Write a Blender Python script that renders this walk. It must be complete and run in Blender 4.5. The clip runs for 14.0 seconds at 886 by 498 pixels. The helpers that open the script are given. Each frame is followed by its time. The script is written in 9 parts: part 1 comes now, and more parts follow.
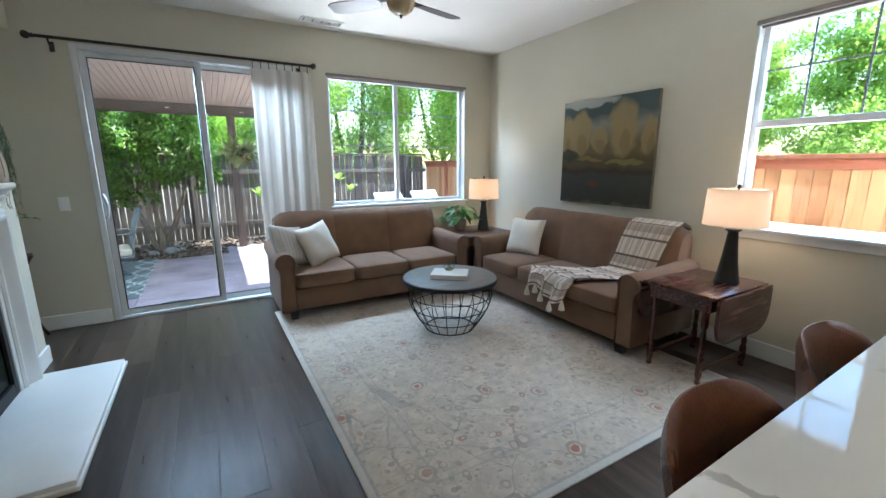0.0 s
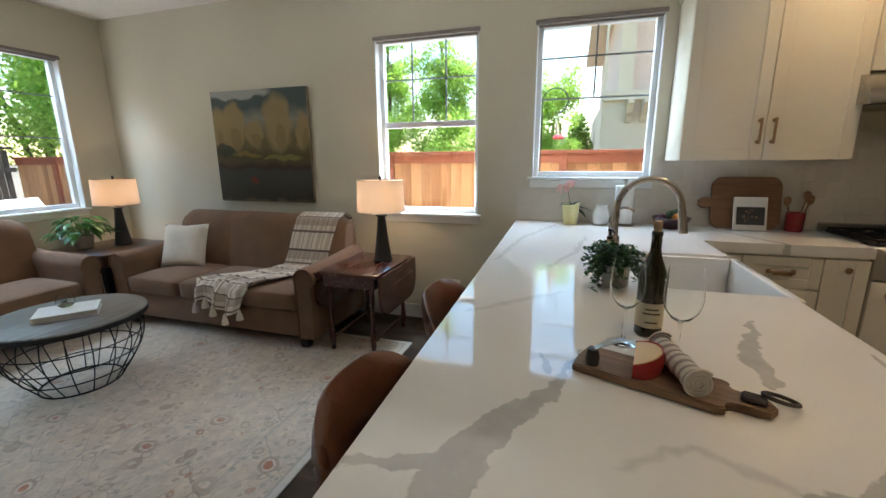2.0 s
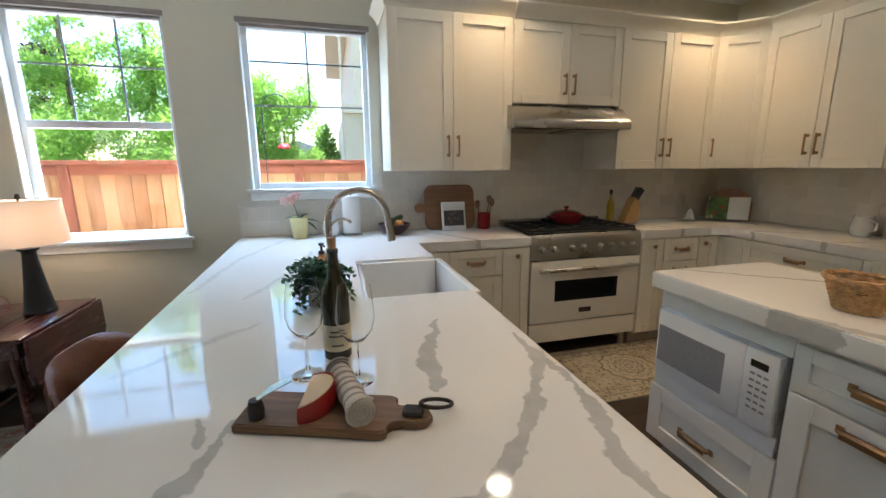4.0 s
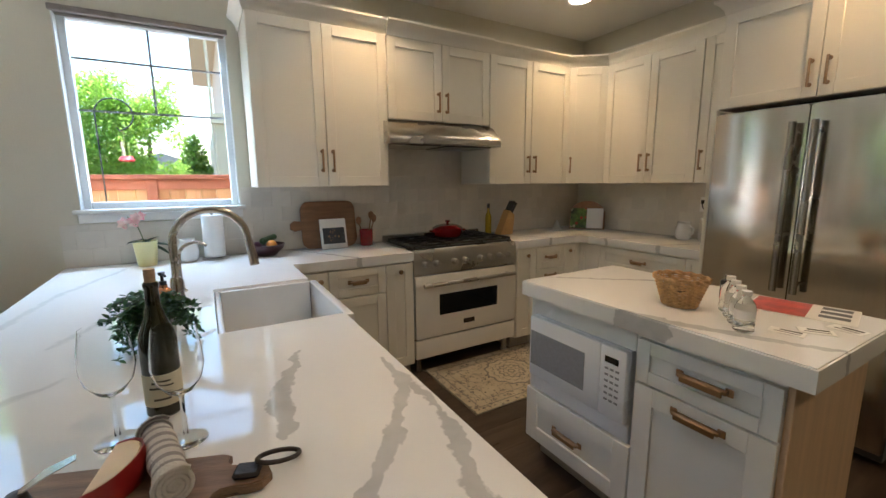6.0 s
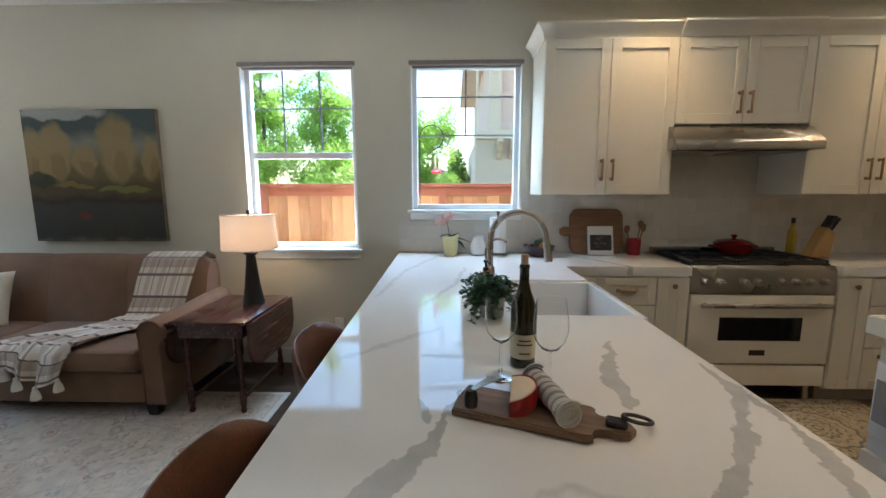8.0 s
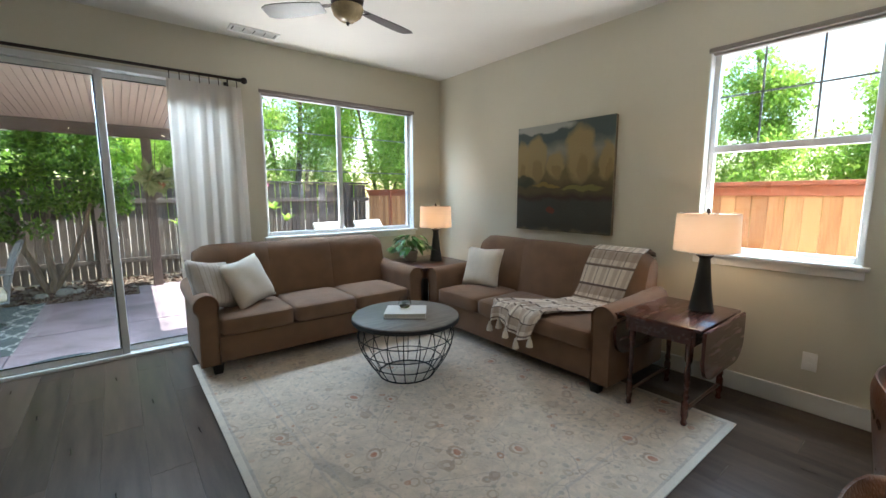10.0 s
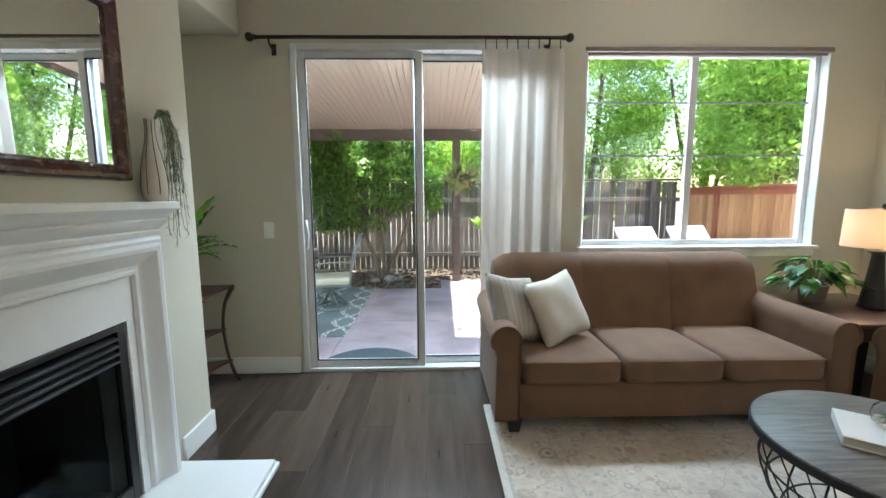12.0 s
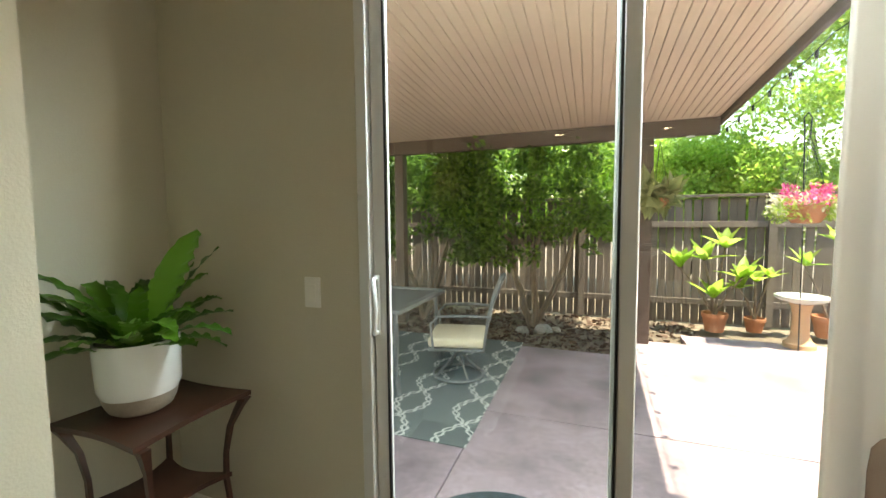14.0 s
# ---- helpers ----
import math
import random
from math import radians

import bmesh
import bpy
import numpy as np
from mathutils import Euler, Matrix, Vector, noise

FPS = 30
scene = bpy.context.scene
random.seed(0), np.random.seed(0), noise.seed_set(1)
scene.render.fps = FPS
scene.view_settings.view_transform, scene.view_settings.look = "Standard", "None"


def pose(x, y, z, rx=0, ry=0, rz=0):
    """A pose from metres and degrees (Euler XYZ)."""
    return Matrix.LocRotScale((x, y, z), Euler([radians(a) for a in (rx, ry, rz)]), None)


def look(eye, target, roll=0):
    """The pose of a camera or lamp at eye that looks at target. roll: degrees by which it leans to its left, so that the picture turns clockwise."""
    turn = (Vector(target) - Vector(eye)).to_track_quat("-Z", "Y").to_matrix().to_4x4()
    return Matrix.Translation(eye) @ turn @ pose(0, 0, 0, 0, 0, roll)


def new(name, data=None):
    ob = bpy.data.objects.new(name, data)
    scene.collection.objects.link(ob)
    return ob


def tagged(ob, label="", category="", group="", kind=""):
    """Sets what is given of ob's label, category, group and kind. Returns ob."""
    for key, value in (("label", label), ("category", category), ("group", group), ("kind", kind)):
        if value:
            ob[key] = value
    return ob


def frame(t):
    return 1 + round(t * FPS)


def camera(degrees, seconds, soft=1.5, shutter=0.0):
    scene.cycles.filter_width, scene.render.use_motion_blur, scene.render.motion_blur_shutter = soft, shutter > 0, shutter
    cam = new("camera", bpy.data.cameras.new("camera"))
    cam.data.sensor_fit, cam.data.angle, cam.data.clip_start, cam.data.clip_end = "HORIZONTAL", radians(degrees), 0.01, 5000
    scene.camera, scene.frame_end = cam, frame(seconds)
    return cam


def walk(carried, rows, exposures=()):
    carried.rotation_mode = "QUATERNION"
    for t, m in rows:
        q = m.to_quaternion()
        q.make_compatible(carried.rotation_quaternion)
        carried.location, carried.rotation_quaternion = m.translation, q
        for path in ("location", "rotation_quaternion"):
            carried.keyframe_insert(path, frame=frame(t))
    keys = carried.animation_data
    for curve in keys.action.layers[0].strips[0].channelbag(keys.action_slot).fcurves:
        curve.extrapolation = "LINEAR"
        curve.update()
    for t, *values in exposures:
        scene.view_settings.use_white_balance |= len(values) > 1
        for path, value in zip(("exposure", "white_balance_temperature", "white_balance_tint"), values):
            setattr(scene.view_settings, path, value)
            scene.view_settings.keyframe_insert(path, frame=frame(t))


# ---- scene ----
cam = camera(94.7, 14.0)
PATH = [
    (0, (0.183, 0.282, 1.391), (1.165, 1.977, 0.984), -0.2),
    (0.5, (0.205, 0.316, 1.399), (1.498, 1.785, 0.985), -0.3),
    (1, (0.23, 0.308, 1.403), (1.785, 1.494, 0.983), -0.5),
    (1.5, (0.283, 0.274, 1.386), (2.027, 1.158, 0.965), -0.3),
    (2, (0.336, 0.237, 1.376), (2.2, 0.822, 0.948), -0.4),
    (2.5, (0.383, 0.199, 1.367), (2.315, 0.49, 0.94), -0.3),
    (3, (0.424, 0.142, 1.365), (2.38, 0.148, 0.948), -0.3),
    (3.5, (0.452, 0.081, 1.374), (2.393, -0.181, 0.969), -0.4),
    (4, (0.478, 0.016, 1.384), (2.37, -0.498, 0.991), -0.4),
    (4.2, (0.484, -0.005, 1.388), (2.351, -0.61, 0.999), -0.4),
    (6.3, (0.5, -0.09, 1.388), (2.205, -1.083, 1.063), -0.5),
    (6.5, (0.502, -0.069, 1.384), (2.238, -1.009, 1.068), -0.4),
    (7, (0.496, 0.02, 1.386), (2.345, -0.68, 1.082), -0.3),
    (7.5, (0.454, 0.108, 1.398), (2.4, -0.242, 1.097), -0.3),
    (8, (0.406, 0.209, 1.387), (2.385, 0.263, 1.105), -0.1),
    (8.5, (0.322, 0.298, 1.389), (2.241, 0.79, 1.11), -0.2),
    (9, (0.279, 0.394, 1.386), (2.037, 1.307, 1.114), -0.1),
    (11.3, (0.351, 1.317, 1.302), (0.762, 3.259, 1.05), -0.4),
    (11.5, (0.373, 1.47, 1.315), (0.666, 3.432, 1.065), -0.4),
    (12, (0.347, 1.881, 1.304), (0.388, 3.865, 1.053), -0.3),
    (12.5, (0.306, 2.328, 1.319), (0.116, 4.305, 1.08), -0.3),
    (13, (0.254, 2.761, 1.336), (-0.142, 4.713, 1.156), -0.5),
    (13.2, (0.216, 2.939, 1.339), (-0.248, 4.875, 1.142), -0.8),
    (13.5, (0.178, 3.158, 1.345), (-0.39, 5.069, 1.173), -0.4),
    (14, (0.144, 3.574, 1.347), (-0.541, 5.448, 1.201), -0.5),
]
EXPOSURE = [(0.0, 2.2, 5350, 7), (0.5, 2.1, 6000, 8), (1.5, 1.8, 6150, 9), (2.5, 1.9, 5750, 9), (3.0, 2.0, 5600, 9), (3.5, 2.05, 5450, 9), (4.2, 2.1, 5450, 9), (6.5, 2.1, 5650, 10), (7.5, 1.9, 5450, 9), (8.5, 1.8, 5650, 9), (9.0, 1.75, 6050, 9), (11.5, 2.25, 5800, 7), (12.5, 2.25, 6450, 7), (13.0, 2.2, 6700, 8), (13.5, 2.3, 7300, 7), (14.0, 2.1, 7700, 5)]
walk(cam, [(t, look(eye, target, roll)) for t, eye, target, roll in PATH], EXPOSURE)

# ---- light ----
SUN_TO = Vector((0.34, -0.14, 1.0)).normalized()
world = bpy.data.worlds.new("sky")
scene.world = world
world.use_nodes = True
wn = world.node_tree.nodes
sky = wn.new("ShaderNodeTexSky")
sky.sky_type = "NISHITA"
sky.sun_disc = False
sky.sun_elevation = math.asin(SUN_TO.z)
sky.sun_rotation = math.atan2(SUN_TO.x, SUN_TO.y)
sky.air_density, sky.dust_density, sky.ozone_density = 1.8, 0.1, 3.0
world.node_tree.links.new(sky.outputs[0], wn["Background"].inputs[0])
wn["Background"].inputs[1].default_value = 0.15
sun = new("sun", bpy.data.lights.new("sun", "SUN"))
sun.data.energy, sun.data.angle, sun.data.color = 4.6, radians(0.6), (1.0, 0.95, 0.87)
sun.matrix_basis = look(SUN_TO * 30, (0, 0, 0))


def glow(name, place, watts, colour, radius=0.05, spot=0.0, blend=0.6):
    lamp = new(name, bpy.data.lights.new(name, "SPOT" if spot else "POINT"))
    lamp.data.energy, lamp.data.color, lamp.data.shadow_soft_size = watts, colour, radius
    if spot:
        lamp.data.spot_size, lamp.data.spot_blend = radians(spot), blend
    lamp.location = place
    return lamp


WARM = (1.0, 0.64, 0.36)
LAMP_1, LAMP_2 = (3.10, 4.33), (3.165, 1.618)
for spot_xy in (LAMP_1, LAMP_2):
    glow("lamp_bulb", (spot_xy[0], spot_xy[1], 1.10), 0.85, WARM, 0.035)
# the pair at x = -0.40 is unseen, added to brighten island end and near worktop
CANS = ((2.88, -1.05), (2.89, -2.70), (1.25, -2.70), (1.25, -1.05), (-0.40, -2.70), (-0.40, -1.05))
for cx, cy in CANS:
    glow("can_bulb", (cx, cy, 2.715), 7.5, (1.0, 0.58, 0.22), 0.05, 98, 1.0)


def sky_panel(place, aim, sx, sy, watts, colour=(0.66, 0.83, 1.0)):
    """Stands in for daylight at an opening: a soft panel just outside it, hidden by the head or the sill."""
    lamp = new("daylight_panel", bpy.data.lights.new("daylight_panel", "AREA"))
    lamp.data.shape, lamp.data.size, lamp.data.size_y = "RECTANGLE", sx, sy
    lamp.data.energy, lamp.data.color = watts, colour
    lamp.matrix_basis = look(place, aim)
    return lamp


sky_panel((2.29, 5.28, 2.74), (2.0, 3.2, 0.6), 1.7, 0.40, 30)
sky_panel((0.12, 5.16, 2.52), (0.1, 3.3, 0.5), 1.5, 0.22, 30)
sky_panel((4.02, 1.385, 2.74), (2.3, 1.3, 0.6), 0.85, 0.40, 20)
sky_panel((4.02, 0.12, 2.74), (2.3, 0.0, 0.9), 0.82, 0.40, 18)
# added panels in place of light thrown up by the sunlit paving and side yard, through the lower part of the windows
BOUNCE = (1.0, 0.95, 0.88)
sky_panel((2.05, 5.12, 0.86), (0.6, 1.6, 2.3), 1.1, 0.16, 20, BOUNCE)
sky_panel((3.84, 1.385, 0.86), (-0.9, 2.6, 2.3), 0.80, 0.16, 24, BOUNCE)
sky_panel((3.84, 0.12, 1.165), (1.6, 0.2, 2.3), 0.76, 0.16, 3, BOUNCE)

# ---- materials ----
MATS = {}


def mat(name, col, rough=0.5, metal=0.0, var=0.12, scale=3.0, bump=0.08, fine=80.0, col2=None, spec=0.5, coat=0.0, sheen=0.0, stretch=None, rand=0.0):
    """A painted, woven or solid surface: two scales of colour change, fine relief, uneven gloss."""
    m = bpy.data.materials.new(name)
    m.use_nodes = True
    n, l = m.node_tree.nodes, m.node_tree.links
    b = n["Principled BSDF"]
    tc = n.new("ShaderNodeTexCoord")
    vec = tc.outputs["Object"]
    if stretch:
        mp = n.new("ShaderNodeMapping")
        mp.inputs["Scale"].default_value = stretch
        l.new(vec, mp.inputs[0])
        vec = mp.outputs[0]
    n1, n2 = n.new("ShaderNodeTexNoise"), n.new("ShaderNodeTexNoise")
    n1.inputs["Scale"].default_value, n1.inputs["Detail"].default_value = scale, 5
    n2.inputs["Scale"].default_value, n2.inputs["Detail"].default_value = fine, 3
    l.new(vec, n1.inputs[0])
    l.new(vec, n2.inputs[0])
    fac = n1.outputs[0]
    if rand:
        oi = n.new("ShaderNodeObjectInfo")
        mm = n.new("ShaderNodeMath")
        mm.operation = "MULTIPLY_ADD"
        l.new(oi.outputs["Random"], mm.inputs[0])
        mm.inputs[1].default_value = rand
        sub = n.new("ShaderNodeMath")
        sub.operation = "SUBTRACT"
        l.new(n1.outputs[0], sub.inputs[0])
        sub.inputs[1].default_value = rand / 2
        l.new(sub.outputs[0], mm.inputs[2])
        fac = mm.outputs[0]
    ramp = n.new("ShaderNodeValToRGB")
    ramp.color_ramp.elements[0].position, ramp.color_ramp.elements[1].position = 0.3, 0.7
    ramp.color_ramp.elements[0].color = (*[c * (1 - var) for c in col], 1)
    ramp.color_ramp.elements[1].color = (*(col2 or [min(1, c * (1 + var)) for c in col]), 1)
    l.new(fac, ramp.inputs[0])
    mix = n.new("ShaderNodeMix")
    mix.data_type, mix.blend_type = "RGBA", "OVERLAY"
    mix.inputs[0].default_value = min(0.5, var)
    l.new(ramp.outputs[0], mix.inputs[6])
    l.new(n2.outputs[0], mix.inputs[7])
    l.new(mix.outputs[2], b.inputs["Base Color"])
    mr = n.new("ShaderNodeMapRange")
    mr.inputs["To Min"].default_value, mr.inputs["To Max"].default_value = max(0.0, rough - min(0.08, rough * 0.45)), min(1, rough + min(0.08, rough * 0.45))
    l.new(n1.outputs[0], mr.inputs[0])
    l.new(mr.outputs[0], b.inputs["Roughness"])
    b.inputs["Metallic"].default_value = metal
    b.inputs["Specular IOR Level"].default_value = spec
    b.inputs["Coat Weight"].default_value = coat
    b.inputs["Coat Roughness"].default_value = 0.08
    b.inputs["Sheen Weight"].default_value = sheen
    if bump:
        bp = n.new("ShaderNodeBump")
        bp.inputs["Strength"].default_value, bp.inputs["Distance"].default_value = bump, 0.01
        l.new(n2.outputs[0], bp.inputs["Height"])
        l.new(bp.outputs[0], b.inputs["Normal"])
    MATS[name] = m
    return m


def mixed(m, fac_socket, colour):
    """Lays a second colour over a material's base where the factor is 1."""
    n, l = m.node_tree.nodes, m.node_tree.links
    b = n["Principled BSDF"]
    old = b.inputs["Base Color"].links[0].from_socket
    x = n.new("ShaderNodeMix")
    x.data_type = "RGBA"
    l.new(fac_socket, x.inputs[0])
    l.new(old, x.inputs[6])
    x.inputs[7].default_value = (*colour, 1)
    l.new(x.outputs[2], b.inputs["Base Color"])


def math_node(m, op, a, b=None, c=None, clamp=False):
    q = m.node_tree.nodes.new("ShaderNodeMath")
    q.operation, q.use_clamp = op, clamp
    for i, v in enumerate((a, b, c)):
        if v is None:
            continue
        if isinstance(v, (int, float)):
            q.inputs[i].default_value = v
        else:
            m.node_tree.links.new(v, q.inputs[i])
    return q.outputs[0]


def glass_mat(name, col=(0.98, 0.99, 0.99), rough=0.0, ior=1.13):
    m = bpy.data.materials.new(name)
    m.use_nodes = True
    b = m.node_tree.nodes["Principled BSDF"]
    b.inputs["Base Color"].default_value = (*col, 1)
    b.inputs["Roughness"].default_value, b.inputs["IOR"].default_value = rough, ior
    b.inputs["Transmission Weight"].default_value = 1.0
    MATS[name] = m
    return m


def pane_mat(name, tint):
    """A thin flat pane: mostly clear, with the gloss that glass shows at a slant."""
    m = bpy.data.materials.new(name)
    m.use_nodes = True
    n, l = m.node_tree.nodes, m.node_tree.links
    n.remove(n["Principled BSDF"])
    t, g, x, f = n.new("ShaderNodeBsdfTransparent"), n.new("ShaderNodeBsdfGlossy"), n.new("ShaderNodeMixShader"), n.new("ShaderNodeLayerWeight")
    t.inputs[0].default_value = (*tint, 1)
    g.inputs["Roughness"].default_value = 0.01
    f.inputs[0].default_value = 0.5
    rise, gloss = n.new("ShaderNodeMath"), n.new("ShaderNodeMath")
    rise.operation, gloss.operation = "POWER", "MULTIPLY_ADD"
    l.new(f.outputs["Facing"], rise.inputs[0])
    rise.inputs[1].default_value = 5.0
    l.new(rise.outputs[0], gloss.inputs[0])
    gloss.inputs[1].default_value, gloss.inputs[2].default_value = 0.9, 0.04
    l.new(gloss.outputs[0], x.inputs[0])
    l.new(t.outputs[0], x.inputs[1])
    l.new(g.outputs[0], x.inputs[2])
    l.new(x.outputs[0], n["Material Output"].inputs[0])
    MATS[name] = m
    return m


def emit_mat(name, col, strength):
    m = bpy.data.materials.new(name)
    m.use_nodes = True
    b = m.node_tree.nodes["Principled BSDF"]
    b.inputs["Base Color"].default_value = (*col, 1)
    b.inputs["Emission Color"].default_value = (*col, 1)
    b.inputs["Emission Strength"].default_value = strength
    MATS[name] = m
    return m


def leaf_mat(name, dark, light, rough=0.45, through_light=0.35):
    m = bpy.data.materials.new(name)
    m.use_nodes = True
    n, l = m.node_tree.nodes, m.node_tree.links
    b = n["Principled BSDF"]
    g = n.new("ShaderNodeNewGeometry")
    r = n.new("ShaderNodeValToRGB")
    r.color_ramp.elements[0].color, r.color_ramp.elements[1].color = (*dark, 1), (*light, 1)
    l.new(g.outputs["Random Per Island"], r.inputs[0])
    l.new(r.outputs[0], b.inputs["Base Color"])
    b.inputs["Roughness"].default_value = rough
    tr, x = n.new("ShaderNodeBsdfTranslucent"), n.new("ShaderNodeMixShader")
    l.new(r.outputs[0], tr.inputs[0])
    x.inputs[0].default_value = through_light
    l.new(b.outputs[0], x.inputs[1])
    l.new(tr.outputs[0], x.inputs[2])
    l.new(x.outputs[0], n["Material Output"].inputs[0])
    MATS[name] = m
    return m


def cloth_mat(name, col, see=0.5, var=0.05):
    m = mat(name, col, 0.9, var=var, scale=2, bump=0.15, fine=350, sheen=0.2)
    n, l = m.node_tree.nodes, m.node_tree.links
    tr, x = n.new("ShaderNodeBsdfTranslucent"), n.new("ShaderNodeMixShader")
    tr.inputs[0].default_value = (*col, 1)
    x.inputs[0].default_value = see
    l.new(n["Principled BSDF"].outputs[0], x.inputs[1])
    l.new(tr.outputs[0], x.inputs[2])
    l.new(x.outputs[0], n["Material Output"].inputs[0])
    return m


wall_paint = mat("wall_paint", (0.60, 0.565, 0.455), 0.75, var=0.03, scale=1.2, bump=0.12, fine=140, spec=0.3)
ceil_paint = mat("ceiling_paint", (0.76, 0.735, 0.68), 0.85, var=0.03, scale=1.5, bump=0.2, fine=90, spec=0.2)
white_trim = mat("white_trim", (0.80, 0.80, 0.77), 0.38, var=0.03, scale=4, bump=0.03, fine=60)
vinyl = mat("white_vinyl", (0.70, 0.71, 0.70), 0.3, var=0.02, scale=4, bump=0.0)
cab_paint = mat("cabinet_paint", (0.78, 0.74, 0.635), 0.4, var=0.025, scale=3, bump=0.03, fine=70)
isl_honey = mat("island_panel", (0.62, 0.45, 0.29), 0.5, var=0.12, scale=3, bump=0.05, fine=40, stretch=(8, 8, 0.6))
brass = mat("aged_brass", (0.34, 0.22, 0.125), 0.34, 1.0, var=0.12, scale=30, bump=0.02)
bronze = mat("dark_bronze", (0.045, 0.035, 0.03), 0.45, 0.7, var=0.2, scale=20, bump=0.04)
steel = mat("brushed_steel", (0.42, 0.40, 0.37), 0.27, 1.0, var=0.05, scale=2, bump=0.0)
steel_v = mat("brushed_steel_door", (0.58, 0.53, 0.45), 0.15, 1.0, var=0.03, scale=2.5, bump=0.0, fine=4, stretch=(40, 40, 0.5))
nickel = mat("brushed_nickel", (0.50, 0.44, 0.38), 0.26, 1.0, var=0.06, scale=20, bump=0.02)
black_iron = mat("black_iron", (0.014, 0.014, 0.015), 0.6, 0.1, var=0.3, scale=30, bump=0.08, fine=120)
black_gloss = mat("black_glass", (0.008, 0.010, 0.013), 0.06, var=0.1, bump=0.0)
sofa_cloth = mat("brown_upholstery", (0.185, 0.102, 0.054), 0.85, var=0.14, scale=7, bump=0.35, fine=420, sheen=0.12)
pillow_cloth = mat("ivory_linen", (0.70, 0.64, 0.54), 0.9, var=0.06, scale=9, bump=0.35, fine=300, sheen=0.2)
pillow_grey = mat("oatmeal_linen", (0.44, 0.385, 0.32), 0.9, var=0.07, scale=9, bump=0.35, fine=300, sheen=0.2)
dark_wood = mat("mahogany", (0.070, 0.018, 0.011), 0.26, var=0.16, scale=5, bump=0.04, fine=60, coat=0.4, stretch=(1.0, 9, 9))
walnut = mat("walnut_stain", (0.050, 0.018, 0.010), 0.36, var=0.3, scale=5, bump=0.04, fine=60, coat=0.25, stretch=(9, 1.0, 9))
black_wood = mat("black_lacquer", (0.012, 0.011, 0.011), 0.38, var=0.2, scale=20, bump=0.03)
leather = mat("cognac_leather", (0.165, 0.055, 0.022), 0.3, var=0.3, scale=9, bump=0.18, fine=160, coat=0.15)
grey_wood = mat("weathered_top", (0.16, 0.145, 0.13), 0.42, var=0.4, scale=5, bump=0.12, fine=50, stretch=(1.2, 14, 1))
shade_cloth = cloth_mat("lampshade_linen", (0.66, 0.53, 0.40), 0.35)
curtain_cloth = cloth_mat("curtain_linen", (0.80, 0.76, 0.71), 0.58)
pane = pane_mat("window_pane", (0.93, 0.95, 0.94))
mirror_glass = mat("mirror_glass", (0.86, 0.88, 0.87), 0.0, 1.0, var=0.01, bump=0)
ceramic_w = mat("white_ceramic", (0.78, 0.78, 0.76), 0.14, var=0.02, scale=6, bump=0.01, coat=0.4)
clay = mat("terracotta", (0.42, 0.17, 0.085), 0.8, var=0.2, scale=9, bump=0.15)
bare_clay = mat("bare_stoneware", (0.32, 0.265, 0.21), 0.75, var=0.12, scale=14, bump=0.12)
soil = mat("potting_soil", (0.03, 0.022, 0.016), 0.95, var=0.5, scale=40, bump=0.6, fine=60)
paper = mat("white_paper", (0.78, 0.77, 0.74), 0.6, var=0.02, bump=0.03)
grey_plate = mat("switch_plastic", (0.86, 0.85, 0.81), 0.4, var=0.02, bump=0.0)


# ---- mesh helpers ----
def B():
    return bmesh.new()


def box(bm, a, b, bev=0.0, seg=1):
    vs = [bm.verts.new((x, y, z)) for x in (a[0], b[0]) for y in (a[1], b[1]) for z in (a[2], b[2])]
    fs = [bm.faces.new([vs[i] for i in q]) for q in ((0, 1, 3, 2), (4, 6, 7, 5), (0, 4, 5, 1), (2, 3, 7, 6), (0, 2, 6, 4), (1, 5, 7, 3))]
    if bev:
        es = list({e for f in fs for e in f.edges})
        r = bmesh.ops.bevel(bm, geom=es, offset=bev, segments=seg, affect="EDGES", profile=0.5)
        return list({v for f in r["faces"] for v in f.verts} | {v for v in vs if v.is_valid})
    return vs


def turn(bm, vs, m):
    bmesh.ops.transform(bm, matrix=m, verts=[v for v in vs if v.is_valid])


def loft(bm, rings, caps=True, wrap=True):
    rows = [[bm.verts.new(p) for p in r] for r in rings]
    n = len(rows[0])
    for a, b in zip(rows, rows[1:]):
        for i in range(n if wrap else n - 1):
            j = (i + 1) % n
            bm.faces.new((a[i], a[j], b[j], b[i]))
    if caps and wrap:
        bm.faces.new(rows[0][::-1])
        bm.faces.new(rows[-1])
    return [v for r in rows for v in r]


def lathe(bm, prof, n=28, c=(0, 0, 0), sx=1.0, sy=1.0):
    """A turned shape: (radius, height) pairs from one end to the other."""
    rings = [[(c[0] + sx * r * math.cos(2 * math.pi * i / n), c[1] + sy * r * math.sin(2 * math.pi * i / n), c[2] + z) for i in range(n)] for r, z in [(max(r, 1e-4), z) for r, z in prof]]
    return loft(bm, rings)


def cyl(bm, a, b, r, n=16, r2=None):
    """A rod from a to b."""
    a, b = Vector(a), Vector(b)
    q = (b - a).to_track_quat("Z", "Y").to_matrix()
    ring = lambda c, rr: [c + q @ Vector((rr * math.cos(2 * math.pi * i / n), rr * math.sin(2 * math.pi * i / n), 0)) for i in range(n)]
    return loft(bm, [ring(a, r), ring(b, r if r2 is None else r2)])


